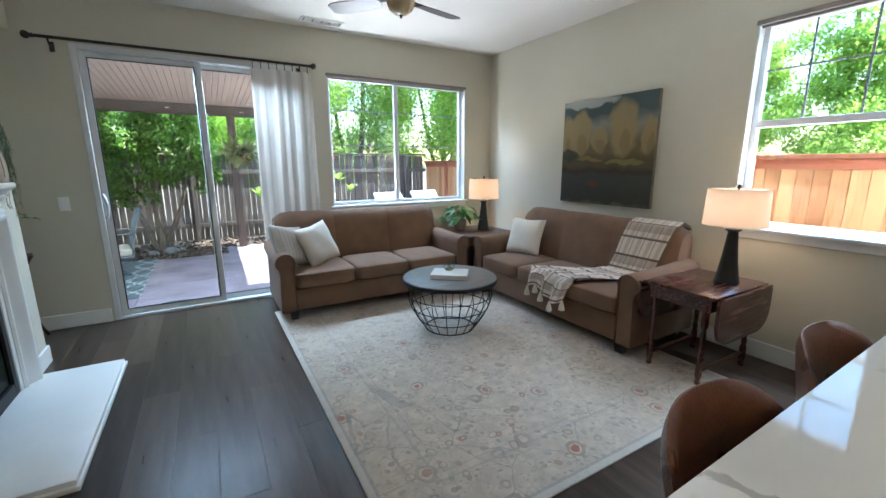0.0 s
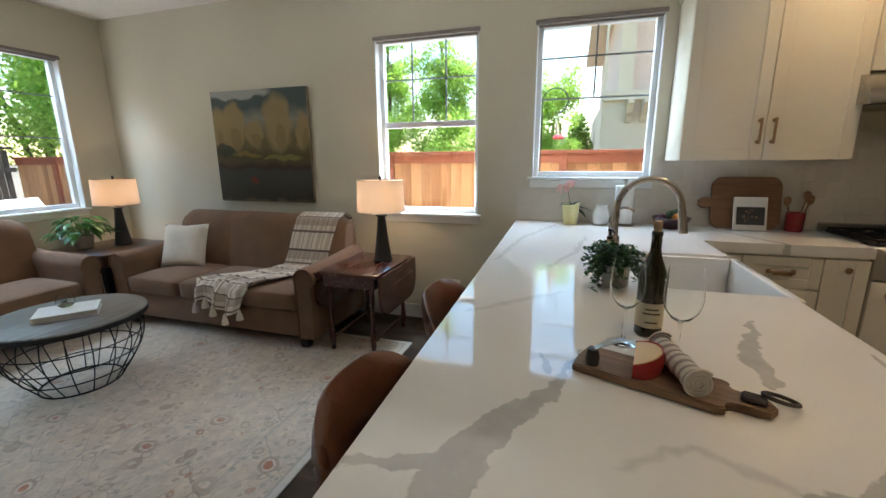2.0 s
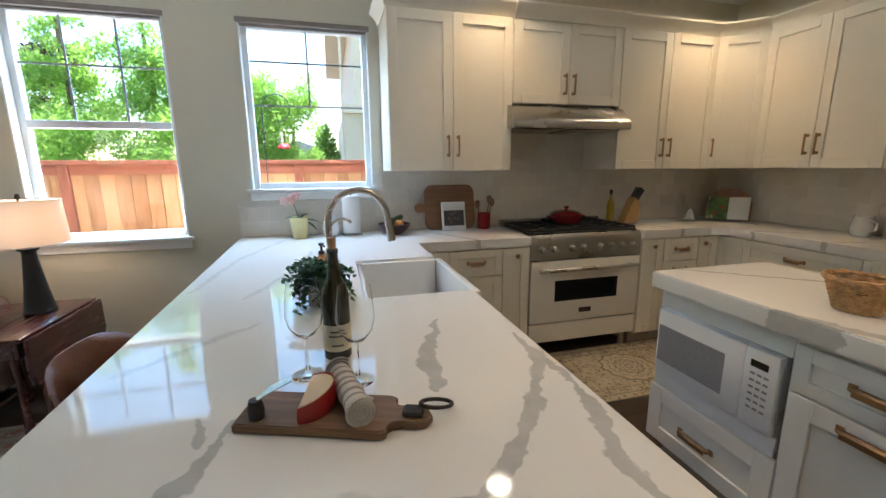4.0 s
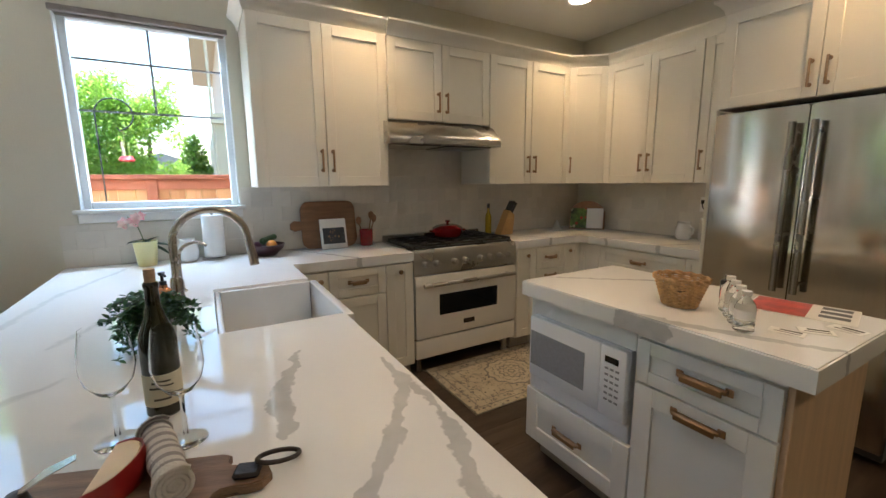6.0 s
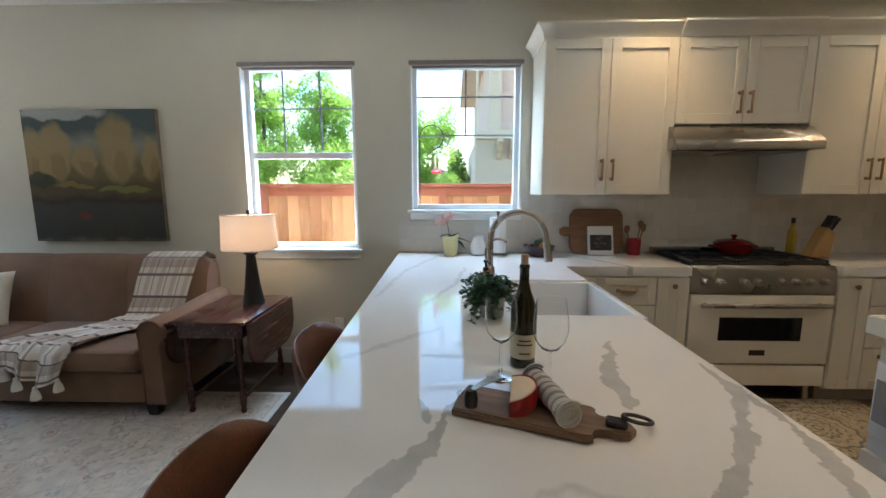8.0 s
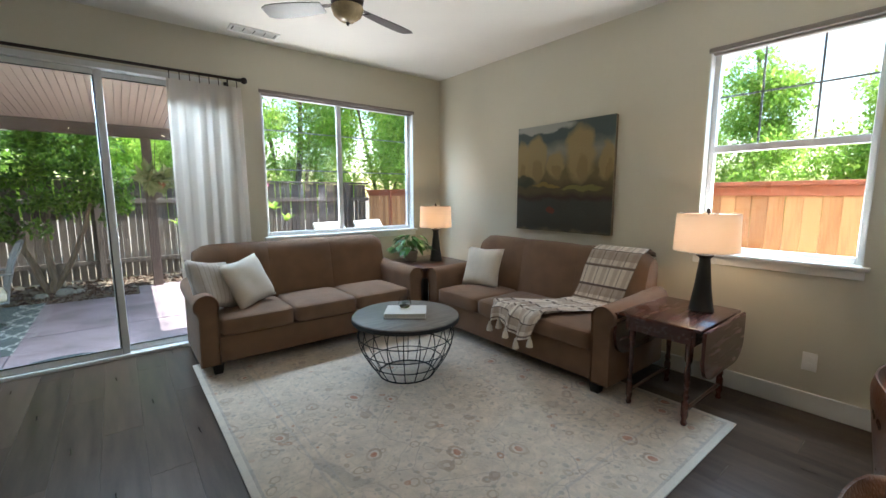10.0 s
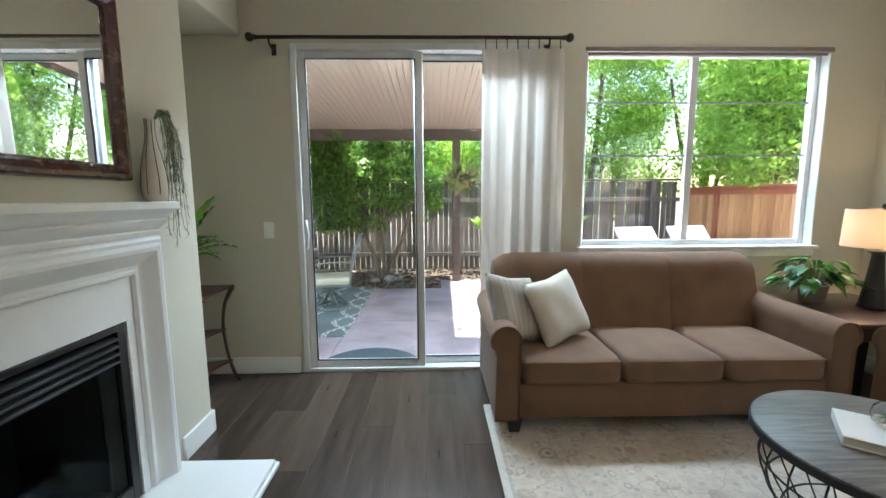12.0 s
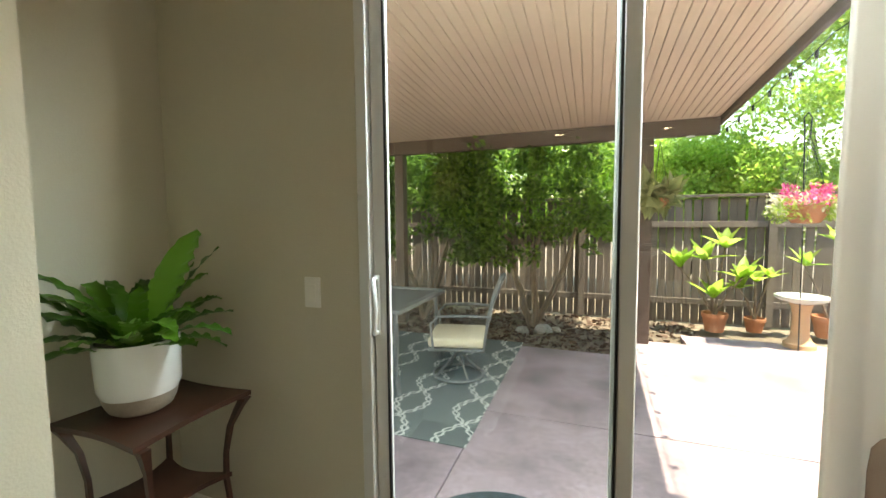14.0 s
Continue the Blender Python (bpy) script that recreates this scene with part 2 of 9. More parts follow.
def tube(bm, pts, r, n=8, closed=False, taper=None):
    pts = [Vector(p) for p in pts]
    k = len(pts)
    rings, up = [], None
    for i, p in enumerate(pts):
        d = (pts[(i + 1) % k] - pts[i - 1]) if closed else (pts[min(i + 1, k - 1)] - pts[max(i - 1, 0)])
        d.normalize()
        if up is None:
            up = Vector((0, 0, 1)) if abs(d.z) < 0.9 else Vector((1, 0, 0))
        up = (up - d * up.dot(d)).normalized()
        s = d.cross(up)
        rr = r if taper is None else r + (taper - r) * i / (k - 1)
        rings.append([p + (up * math.cos(2 * math.pi * j / n) + s * math.sin(2 * math.pi * j / n)) * rr for j in range(n)])
    if closed:
        rings.append(rings[0])
        vs = loft(bm, rings, caps=False)
        bmesh.ops.remove_doubles(bm, verts=vs, dist=1e-6)
        return []
    return loft(bm, rings)


def grid(bm, nu, nv, f):
    rows = [[bm.verts.new(f(i / nu, j / nv)) for j in range(nv + 1)] for i in range(nu + 1)]
    for i in range(nu):
        for j in range(nv):
            bm.faces.new((rows[i][j], rows[i + 1][j], rows[i + 1][j + 1], rows[i][j + 1]))
    return rows


def arc(cx, cz, r, a0, a1, n):
    return [(cx + r * math.cos(radians(a0 + (a1 - a0) * i / n)), cz + r * math.sin(radians(a0 + (a1 - a0) * i / n))) for i in range(n + 1)]


def make_mesh(name, bm, material, sharp=38):
    bmesh.ops.recalc_face_normals(bm, faces=bm.faces[:])
    me = bpy.data.meshes.new(name)
    bm.to_mesh(me)
    bm.free()
    me.polygons.foreach_set("use_smooth", [True] * len(me.polygons))
    me.set_sharp_from_angle(angle=radians(sharp))
    me.materials.append(material)
    return me


def part(name, bm, material, parent=None, label="", sharp=38):
    ob = new(name, make_mesh(name, bm, material, sharp) if isinstance(bm, bmesh.types.BMesh) else bm)
    if parent:
        ob.parent = parent
    return tagged(ob, label)


def thing(name, label, category, at=(0, 0, 0), rz=0.0, group="", kind=""):
    ob = new(name)
    ob.matrix_basis = pose(*at, 0, 0, rz)
    ob.empty_display_size = 0.05
    return tagged(ob, label, category, group, kind)


def simple(name, bm, material, label, category, at=(0, 0, 0), rz=0.0, group="", kind="", sharp=38):
    ob = part(name, bm, material, None, "", sharp)
    ob.matrix_basis = pose(*at, 0, 0, rz)
    return tagged(ob, label, category, group, kind)


def setting(name, bm, material, label="", category="", sharp=38):
    return tagged(part(name, bm, material, None, "", sharp), label, category, "", "structure")


def raw_mesh(name, verts, faces, material, smooth=False):
    me = bpy.data.meshes.new(name)
    me.from_pydata(verts, [], faces)
    me.materials.append(material)
    if smooth:
        me.polygons.foreach_set("use_smooth", [True] * len(me.polygons))
    return me


# leaves and stems
def leaf(verts, faces, base, aim, up, length, width, bend=0.0, n=4, wave=0.0):
    """A pointed blade from base along aim, arching down; rows of two halves folded along the midrib."""
    aim, up = Vector(aim).normalized(), Vector(up)
    side = aim.cross(up).normalized()
    up = side.cross(aim).normalized()
    o = len(verts)
    for i in range(n + 1):
        u = i / n
        wd = width * math.sin(math.pi * (0.08 + 0.92 * u) ** 0.75) * 0.5 if i < n else 0.0005
        c = Vector(base) + aim * length * u - Vector((0, 0, 1)) * bend * length * u * u
        rip = wave * math.sin(u * 22)
        verts.extend([tuple(c - side * wd + up * (wd * 0.25 + rip)), tuple(c - up * wd * 0.1), tuple(c + side * wd + up * (wd * 0.25 - rip))])
    for i in range(n):
        a, b = o + 3 * i, o + 3 * i + 3
        faces.extend([(a, a + 1, b + 1, b), (a + 1, a + 2, b + 2, b + 1)])


def leaf_part(name, verts, faces, material, parent, label="", smooth=True):
    return part(name, raw_mesh(name, verts, faces, material, smooth), material, parent, label)


green = leaf_mat("houseplant_leaf", (0.03, 0.10, 0.018), (0.09, 0.24, 0.035), 0.35, 0.3)
fern_green = leaf_mat("fern_leaf", (0.035, 0.11, 0.010), (0.11, 0.25, 0.025), 0.32, 0.3)
sage = leaf_mat("dusty_leaf", (0.10, 0.13, 0.07), (0.20, 0.24, 0.14), 0.6, 0.2)
stem_mat = mat("stem_green", (0.10, 0.15, 0.05), 0.6, var=0.2, bump=0.05)


# ---- the rooms ----
EAST, NORTH, SOUTH, WEST, CEIL, THICK = 3.558, 4.843, -3.51, -1.60, 2.75, 0.16
OUT = -0.13  # patio level
ALCOVE_X = -0.915


def wall_boxes(bm, put, a0, a1, z0, z1, holes):
    cuts = sorted({a0, a1, *[h[0] for h in holes], *[h[1] for h in holes]})
    for p, q in zip(cuts, cuts[1:]):
        hs = sorted([h for h in holes if h[0] <= p and h[1] >= q], key=lambda h: h[2])
        z = z0
        for h in hs:
            if h[2] > z + 1e-4:
                put(bm, p, q, z, h[2])
            z = h[3]
        if z1 > z + 1e-4:
            put(bm, p, q, z, z1)
    bmesh.ops.remove_doubles(bm, verts=bm.verts[:], dist=1e-5)
    inner = [f for f in bm.faces if sum(1 for g in bm.faces if g is not f and set(g.verts) == set(f.verts))]
    bmesh.ops.delete(bm, geom=inner, context="FACES_ONLY")


W2 = (0.955, 1.815, 0.935, 2.335)
W3 = (-0.29, 0.535, 1.24, 2.335)
WB = (1.418, 3.154, 0.935, 2.335)
DOOR = (-0.641, 1.10, 0.0, 2.355)
bm = B()
wall_boxes(bm, lambda m, p, q, a, b: box(m, (EAST, p, a), (EAST + THICK, q, b)), SOUTH - THICK, NORTH, 0, CEIL, [W2, W3])
setting("wall_east", bm, wall_paint, "greige painted wall with two windows", "wall")
bm = B()
wall_boxes(bm, lambda m, p, q, a, b: box(m, (p, NORTH, a), (q, NORTH + THICK, b)), WEST - THICK, EAST + THICK, 0, CEIL, [WB, DOOR])
setting("wall_north", bm, wall_paint, "greige painted wall with window and sliding patio door", "wall")
bm = B()
box(bm, (WEST - THICK, SOUTH - THICK, 0), (EAST, SOUTH, CEIL))
setting("wall_south", bm, wall_paint, "greige painted kitchen wall", "wall")
bm = B()
box(bm, (WEST - THICK, SOUTH, 0), (WEST, NORTH, CEIL))
setting("wall_west", bm, wall_paint, "greige painted wall", "wall")
bm = B()
box(bm, (WEST - THICK, SOUTH - THICK, CEIL), (EAST + THICK, NORTH + THICK, CEIL + 0.14))
setting("ceiling", bm, ceil_paint, "matte off-white textured ceiling", "ceiling")
bm = B()
box(bm, (WEST, 4.066, 2.40), (-0.965, NORTH, CEIL), 0.02, 3)
setting("soffit", bm, wall_paint, "rounded drywall soffit over the alcove", "soffit")

# chimney breast with the firebox opening cut through its face
FIRE = (2.63, 3.51, 0.07, 0.815)
bm = B()
wall_boxes(bm, lambda m, p, q, a, b: box(m, (ALCOVE_X - 0.12, p, a), (ALCOVE_X, q, b)), 2.04, 4.066, 0, CEIL, [FIRE])
box(bm, (WEST, 2.04, 0), (ALCOVE_X - 0.12, 2.16, CEIL))
box(bm, (WEST, 3.946, 0), (ALCOVE_X - 0.12, 4.066, CEIL))
setting("chimney_breast", bm, wall_paint, "greige painted chimney breast", "wall")

# baseboards
bm = B()
for a, b in (((EAST - 0.016, 0.66, 0), (EAST, NORTH, 0.125)), ((1.12, NORTH - 0.016, 0), (EAST - 0.016, NORTH, 0.125)), ((WEST + 0.016, NORTH - 0.016, 0), (-0.66, NORTH, 0.125)),
             ((WEST, 4.082, 0), (WEST + 0.016, NORTH, 0.125)), ((WEST + 0.016, 4.066, 0), (ALCOVE_X + 0.016, 4.082, 0.125)), ((ALCOVE_X, 3.80, 0), (ALCOVE_X + 0.016, 4.066, 0.125))):
    box(bm, a, b, 0.004)
setting("baseboard", bm, white_trim, "white painted baseboard", "baseboard")


# windows
def window(name, label, origin, rz, w, z0, z1, bars, mullion, rail, panes):
    """origin: the opening's left edge on the room side of the wall; local x to the right, y outwards."""
    win = thing(name, label, "window", origin, rz, "", "structure")
    bm = B()
    f, d0, d1 = 0.042, 0.075, 0.125
    for a, b in (((0, d0, z0), (f, d1, z1)), ((w - f, d0, z0), (w, d1, z1)), ((f, d0, z1 - f), (w - f, d1, z1)), ((f, d0, z0), (w - f, d1, z0 + f))):
        box(bm, a, b, 0.004)
    for a, b in (((0.0, 0.004, z0), (0.006, d0 - 0.0005, z1)), ((w - 0.006, 0.004, z0), (w, d0 - 0.0005, z1)), ((0.0065, 0.004, z1 - 0.006), (w - 0.0065, d0 - 0.0005, z1))):
        box(bm, a, b)
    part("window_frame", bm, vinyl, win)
    bm = B()
    for x in mullion:
        box(bm, (x - 0.026, d0 + 0.008, z0 + f), (x + 0.026, d1 - 0.008, z1 - f), 0.003)
    for z in rail:
        box(bm, (f, d0 - 0.006, z - 0.024), (w - f, d1 - 0.01, z + 0.024), 0.003)
    if mullion or rail:
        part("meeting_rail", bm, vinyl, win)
    else:
        bm.free()
    for a, b in bars:
        bm = B()
        box(bm, (a[0] - (0.006 if a[0] == b[0] else 0), d0 + 0.018, a[1] - (0.006 if a[1] == b[1] else 0)), (b[0] + (0.006 if a[0] == b[0] else 0), d0 + 0.026, b[1] + (0.006 if a[1] == b[1] else 0)))
        part("muntin", bm, muntin_grey, win, "slim grey grille bar")
    for x0, x1, za, zb in panes:
        bm = B()
        box(bm, (x0, d0 + 0.030, za), (x1, d0 + 0.034, zb))
        g = part("pane", bm, pane, win)
        g.visible_shadow = False
    bm = B()
    box(bm, (-0.03, -0.035, z0 - 0.022), (w + 0.03, d0 + 0.02, z0 + 0.002), 0.005, 2)
    box(bm, (-0.012, -0.014, z0 - 0.075), (w + 0.012, -0.001, z0 - 0.0225), 0.003)
    part("window_sill", bm, white_trim, win, "white painted stool and apron")
    return win


muntin_grey = mat("grille_grey", (0.30, 0.31, 0.31), 0.4, var=0.03, bump=0)
blind_cloth = mat("blind_taupe", (0.24, 0.21, 0.185), 0.7, var=0.08, scale=20, bump=0.1)
w = W2[1] - W2[0]
zm = 1.66
window("window_1", "white single-hung window with grilles in the upper sash", (EAST, W2[1], 0), -90, w, W2[2], W2[3],
       [((w / 3, zm), (w / 3, W2[3] - 0.04)), ((2 * w / 3, zm), (2 * w / 3, W2[3] - 0.04)), ((0.04, 2.015), (w - 0.04, 2.015))], (), (zm,), [(0.042, w - 0.042, zm, W2[3] - 0.04), (0.042, w - 0.042, W2[2] + 0.04, zm)])
w = W3[1] - W3[0]
window("window_2", "white fixed kitchen window with a partial grille", (EAST, W3[1], 0), -90, w, W3[2], W3[3],
       [((0.04, 2.093), (w - 0.04, 2.093)), ((0.04, 1.809), (w - 0.04, 1.809)), ((w / 2, 1.809), (w / 2, W3[3] - 0.04))], (), (), [(0.042, w - 0.042, W3[2] + 0.04, W3[3] - 0.04)])
w = WB[1] - WB[0]
window("window_3", "white sliding window with horizontal grille bars", (WB[0], NORTH, 0), 0, w, WB[2], WB[3],
       [((0.04, 1.98), (w - 0.04, 1.98)), ((0.04, 1.60), (w - 0.04, 1.60))], (0.82,), (), [(0.042, 0.80, WB[2] + 0.04, WB[3] - 0.04), (0.84, w - 0.042, WB[2] + 0.04, WB[3] - 0.04)])


def headrail(label, origin, rz, w, z):
    t = thing("roller_blind", label, "blind", origin, rz, "blinds over the windows")
    bm = B()
    box(bm, (-0.010, -0.014, z - 0.034), (w + 0.010, 0.04, z - 0.001), 0.006, 2)
    part("cassette", bm, blind_cloth, t)
    bm = B()
    box(bm, (0.012, 0.012, z - 0.050), (w - 0.012, 0.024, z - 0.0345), 0.004)
    part("bottom_rail", bm, blind_cloth, t)


headrail("rolled-up taupe roller blind over the window", (EAST, W2[1], 0), -90, W2[1] - W2[0], W2[3])
headrail("rolled-up taupe roller blind over the kitchen window", (EAST, W3[1], 0), -90, W3[1] - W3[0], W3[3])
headrail("rolled-up taupe roller blind over the wide window", (WB[0], NORTH, 0), 0, WB[1] - WB[0], WB[3])

# sliding patio door
door = thing("door_1", "white vinyl sliding patio door, closed", "door", (0, NORTH, 0), 0, "", "structure")
x0, x1, dz = DOOR[0], DOOR[1], DOOR[3]
bm = B()
for a, b in (((x0 - 0.0, -0.006, 0), (x0 + 0.045, 0.14, dz)), ((x1 - 0.045, -0.006, 0), (x1, 0.14, dz)), ((x0 + 0.045, -0.006, dz - 0.045), (x1 - 0.045, 0.14, dz)), ((x0 + 0.045, -0.006, 0), (x1 - 0.045, 0.14, 0.03))):
    box(bm, a, b, 0.004)
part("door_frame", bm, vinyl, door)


def panel(xa, xb, ya, yb, z0, z1, st):
    bm = B()
    for a, b in (((xa, ya, z0), (xa + st, yb, z1)), ((xb - st, ya, z0), (xb, yb, z1)), ((xa + st, ya, z1 - 0.045), (xb - st, yb, z1)), ((xa + st, ya, z0), (xb - st, yb, z0 + 0.05))):
        box(bm, a, b, 0.005)
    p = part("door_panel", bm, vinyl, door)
    bm = B()
    box(bm, (xa + st, (ya + yb) / 2, z0 + 0.05), (xb - st, (ya + yb) / 2 + 0.005, z1 - 0.045))
    g = part("glass", bm, pane, p)
    g.visible_shadow = False
    bm = B()
    s = 0.007
    for a, b in (((xa + st - 0.001, ya - 0.002, z0 + 0.05), (xa + st + s, ya + 0.01, z1 - 0.045)), ((xb - st - s, ya - 0.002, z0 + 0.05), (xb - st + 0.001, ya + 0.01, z1 - 0.045)), ((xa + st + s, ya - 0.002, z0 + 0.05), (xb - st - s, ya + 0.01, z0 + 0.05 + s)), ((xa + st + s, ya - 0.002, z1 - 0.045 - s), (xb - st - s, ya + 0.01, z1 - 0.045))):
        box(bm, a, b)
    part("gasket", bm, black_wood, p, "black glazing gasket")
    return p


lp = panel(x0 + 0.0455, 0.272, 0.02, 0.062, 0.032, dz - 0.047, 0.052)
panel(0.205, x1 - 0.0455, 0.075, 0.117, 0.032, dz - 0.047, 0.052)
bm = B()
hx = x0 + 0.060
tube(bm, [(hx, 0.019, 0.94), (hx + 0.006, -0.02, 0.945), (hx + 0.020, -0.042, 0.97), (hx + 0.030, -0.048, 1.04), (hx + 0.020, -0.042, 1.11), (hx + 0.006, -0.02, 1.135), (hx, 0.019, 1.14)], 0.010, 10)
box(bm, (hx - 0.014, 0.008, 0.93), (hx + 0.014, 0.0195, 1.15), 0.004)
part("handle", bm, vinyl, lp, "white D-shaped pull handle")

# ceiling vents
def ceiling_vent(label, x, y, lx, ly):
    t = thing("ceiling_vent", label, "vent", (x, y, CEIL), 0, "ceiling vents")
    bm = B()
    for a, b in (((-lx, -ly, -0.012), (lx, -ly + 0.022, 0)), ((-lx, ly - 0.022, -0.012), (lx, ly, 0)), ((-lx, -ly + 0.022, -0.012), (-lx + 0.022, ly - 0.022, 0)), ((lx - 0.022, -ly + 0.022, -0.012), (lx, ly - 0.022, 0))):
        box(bm, a, b, 0.003)
    part("frame_ring", bm, white_trim, t)
    # no duct above: a black sheet gives the shade behind the slats
    bm = B()
    box(bm, (-lx + 0.022, -ly + 0.022, -0.002), (lx - 0.022, ly - 0.022, -0.0005))
    part("backing", bm, black_wood, t, "black sheet for the shade inside the duct")
    along = lx > ly
    n = 4
    L = (lx if along else ly) - 0.03
    for i in range(n):
        c = -L + 2 * L * (i + 0.5) / n
        for k in range(5):
            bm = B()
            wdt = (ly if along else lx) - 0.03
            o = -wdt + 2 * wdt * (k + 0.5) / 5
            sl = 2 * L / n * 0.44
            a, b = ((c - sl, o - 0.002, -0.010), (c + sl, o + 0.002, -0.003)) if along else ((o - 0.002, c - sl, -0.010), (o + 0.002, c + sl, -0.003))
            box(bm, a, b)
            part("slat", bm, white_trim, t)


ceiling_vent("white rectangular ceiling register near the patio door", 1.335, 4.60, 0.20, 0.075)
ceiling_vent("white rectangular ceiling register by the window wall", 3.30, 1.38, 0.075, 0.19)

# recessed ceiling lights
can_glow = emit_mat("can_glow", (1.0, 0.80, 0.55), 14)
# includes the two added fittings at x = -0.40, where no lamp is known
for cx, cy in CANS:
    t = thing("recessed_light", "round recessed ceiling light, switched on and warm", "light", (cx, cy, CEIL), 0, "recessed kitchen lights")
    bm = B()
    lathe(bm, [(0.098, 0), (0.098, -0.006), (0.088, -0.012), (0.075, -0.008), (0.075, 0)], 32)
    part("trim_ring", bm, white_trim, t)
    bm = B()
    lathe(bm, [(0, -0.001), (0.0745, -0.001), (0.0745, -0.005), (0, -0.006)], 32)
    part("lens", bm, can_glow, t, "warm glowing lens")


# wall plates
def plate(name, label, cat, at, rz, rocker):
    t = thing(name, label, cat, at, rz)
    bm = B()
    box(bm, (-0.036, -0.006, -0.058), (0.036, 0, 0.058), 0.003, 2)
    part("cover_plate", bm, grey_plate, t)
    bm = B()
    if rocker:
        box(bm, (-0.017, -0.010, -0.033), (0.017, -0.0062, 0.033), 0.002)
        part("rocker", bm, grey_plate, t)
    else:
        bm.free()
        for z in (-0.02, 0.02):
            bm = B()
            cyl(bm, (0, -0.0062, z), (0, -0.009, z), 0.016, 18)
            part("socket", bm, grey_plate, t)


plate("light_switch", "white rocker light switch beside the patio door", "switch", (-0.845, NORTH, 1.075), 0, True)
plate("wall_outlet", "white wall outlet under the window", "outlet", (EAST, 1.13, 0.32), -90, False)

# ---- outdoors: ground, patio, fences ----
ground_mat = mat("dry_ground", (0.17, 0.13, 0.095), 0.95, var=0.35, scale=1.5, bump=0.5, fine=40)
bm = B()
grid(bm, 24, 24, lambda u, v: (-400 + 800 * u, -400 + 800 * v, OUT - 0.06))
setting("ground", bm, ground_mat, "bare dry garden ground", "ground")
concrete = mat("stained_concrete", (0.300, 0.228, 0.252), 0.75, var=0.34, scale=2.4, bump=0.15, fine=30)
bm = B()
for xa, xb, ya, yb in ((-5.0, -0.62, 5.03, 6.55), (-0.614, 4.9, 5.03, 6.55), (-5.0, -0.62, 6.556, 8.25)):
    box(bm, (xa, ya, OUT - 0.1), (xb, yb, OUT), 0.006)
loft(bm, [[(x, y, z) for x, y in ((-0.614, 6.556), (4.9, 6.556), (4.9, 9.3), (1.2, 9.3), (1.2, 8.9), (0.45, 8.9), (0.45, 8.25), (-0.614, 8.25))] for z in (OUT - 0.1, OUT)])
setting("patio", bm, concrete, "stained pinkish concrete patio slabs", "patio")
foundation = mat("stucco", (0.50, 0.44, 0.36), 0.9, var=0.08, scale=3, bump=0.5, fine=60)
bm = B()
box(bm, (WEST - THICK, NORTH + 0.001, OUT - 0.2), (EAST + THICK, NORTH + THICK, -0.001))
box(bm, (EAST + 0.001, SOUTH, OUT - 0.2), (EAST + THICK, NORTH, -0.001))
setting("foundation", bm, foundation, "stucco house footing", "foundation")

# unseen roof edge of the house, over the side windows, added to block direct sun
eave_mat = mat("eave_paint", (0.45, 0.38, 0.30), 0.7, var=0.08, scale=4)
bm = B()
box(bm, (EAST + THICK, SOUTH - 1, 2.90), (EAST + THICK + 0.55, NORTH + 0.5, 3.02))
box(bm, (-6, NORTH + THICK, 2.90), (EAST + THICK, NORTH + THICK + 0.5, 3.02))
setting("eave", bm, eave_mat, "unseen painted roof eave of the house, added to block the sun", "eave")

red_cedar = mat("cedar_boards", (0.50, 0.20, 0.075), 0.75, var=0.28, scale=3.5, bump=0.25, fine=50, stretch=(10, 10, 0.7), rand=0.55, col2=(0.62, 0.30, 0.13))
cedar_stain = mat("red_stained_cedar", (0.34, 0.095, 0.045), 0.7, var=0.2, scale=4, bump=0.15, stretch=(8, 8, 1))
grey_fence = mat("weathered_boards", (0.125, 0.098, 0.082), 0.9, var=0.3, scale=3, bump=0.4, fine=60, stretch=(10, 10, 0.6), rand=0.5)
FX, FTOP, FN, NTOP = 5.45, 1.53, 10.25, 1.62


def board_mesh(name, w, h, d, m):
    bm = B()
    box(bm, (-w / 2, -d / 2, 0), (w / 2, d / 2, h), 0.004)
    return make_mesh(name, bm, m)


def fence(name, label, start, rz, length, top, bw, gap, m, trim, posts, rails):
    f = thing(name, label, "fence", start, rz)
    h = top - OUT + 0.02
    me = board_mesh("board", bw, h - (0.10 if trim else 0.0), 0.018, m)
    n = int(length / (bw + gap))
    rr = random.Random(5)
    for i in range(n):
        o = part("board", me, m, f)
        o.location = ((i + 0.5) * (bw + gap), rr.uniform(-0.004, 0.004), 0.0 if trim else rr.uniform(-0.03, 0.0))
        o.rotation_euler = (0, radians(rr.uniform(-0.7, 0.7) * (0.1 if trim else 1.0)), 0)
    pm = trim or m
    x = posts / 2
    while x < length:
        bm = B()
        box(bm, (x - 0.045, -0.10 if not trim else -0.055, 0), (x + 0.045, -0.012, h - (0.10 if trim else 0)), 0.004)
        part("post", bm, pm, f)
        x += posts
    for z in rails:
        bm = B()
        box(bm, (0, -0.05 if not trim else -0.035, z), (length, -0.011, z + 0.085), 0.004)
        part("rail", bm, pm, f)
    if trim:
        bm = B()
        box(bm, (0, -0.075, h - 0.10 + 0.001), (length, 0.06, h - 0.055), 0.004)
        box(bm, (0, -0.030, h - 0.20), (length, -0.0115, h - 0.1005), 0.003)
        part("cap_rail", bm, pm, f, "red-stained cap and fascia board")
    return f


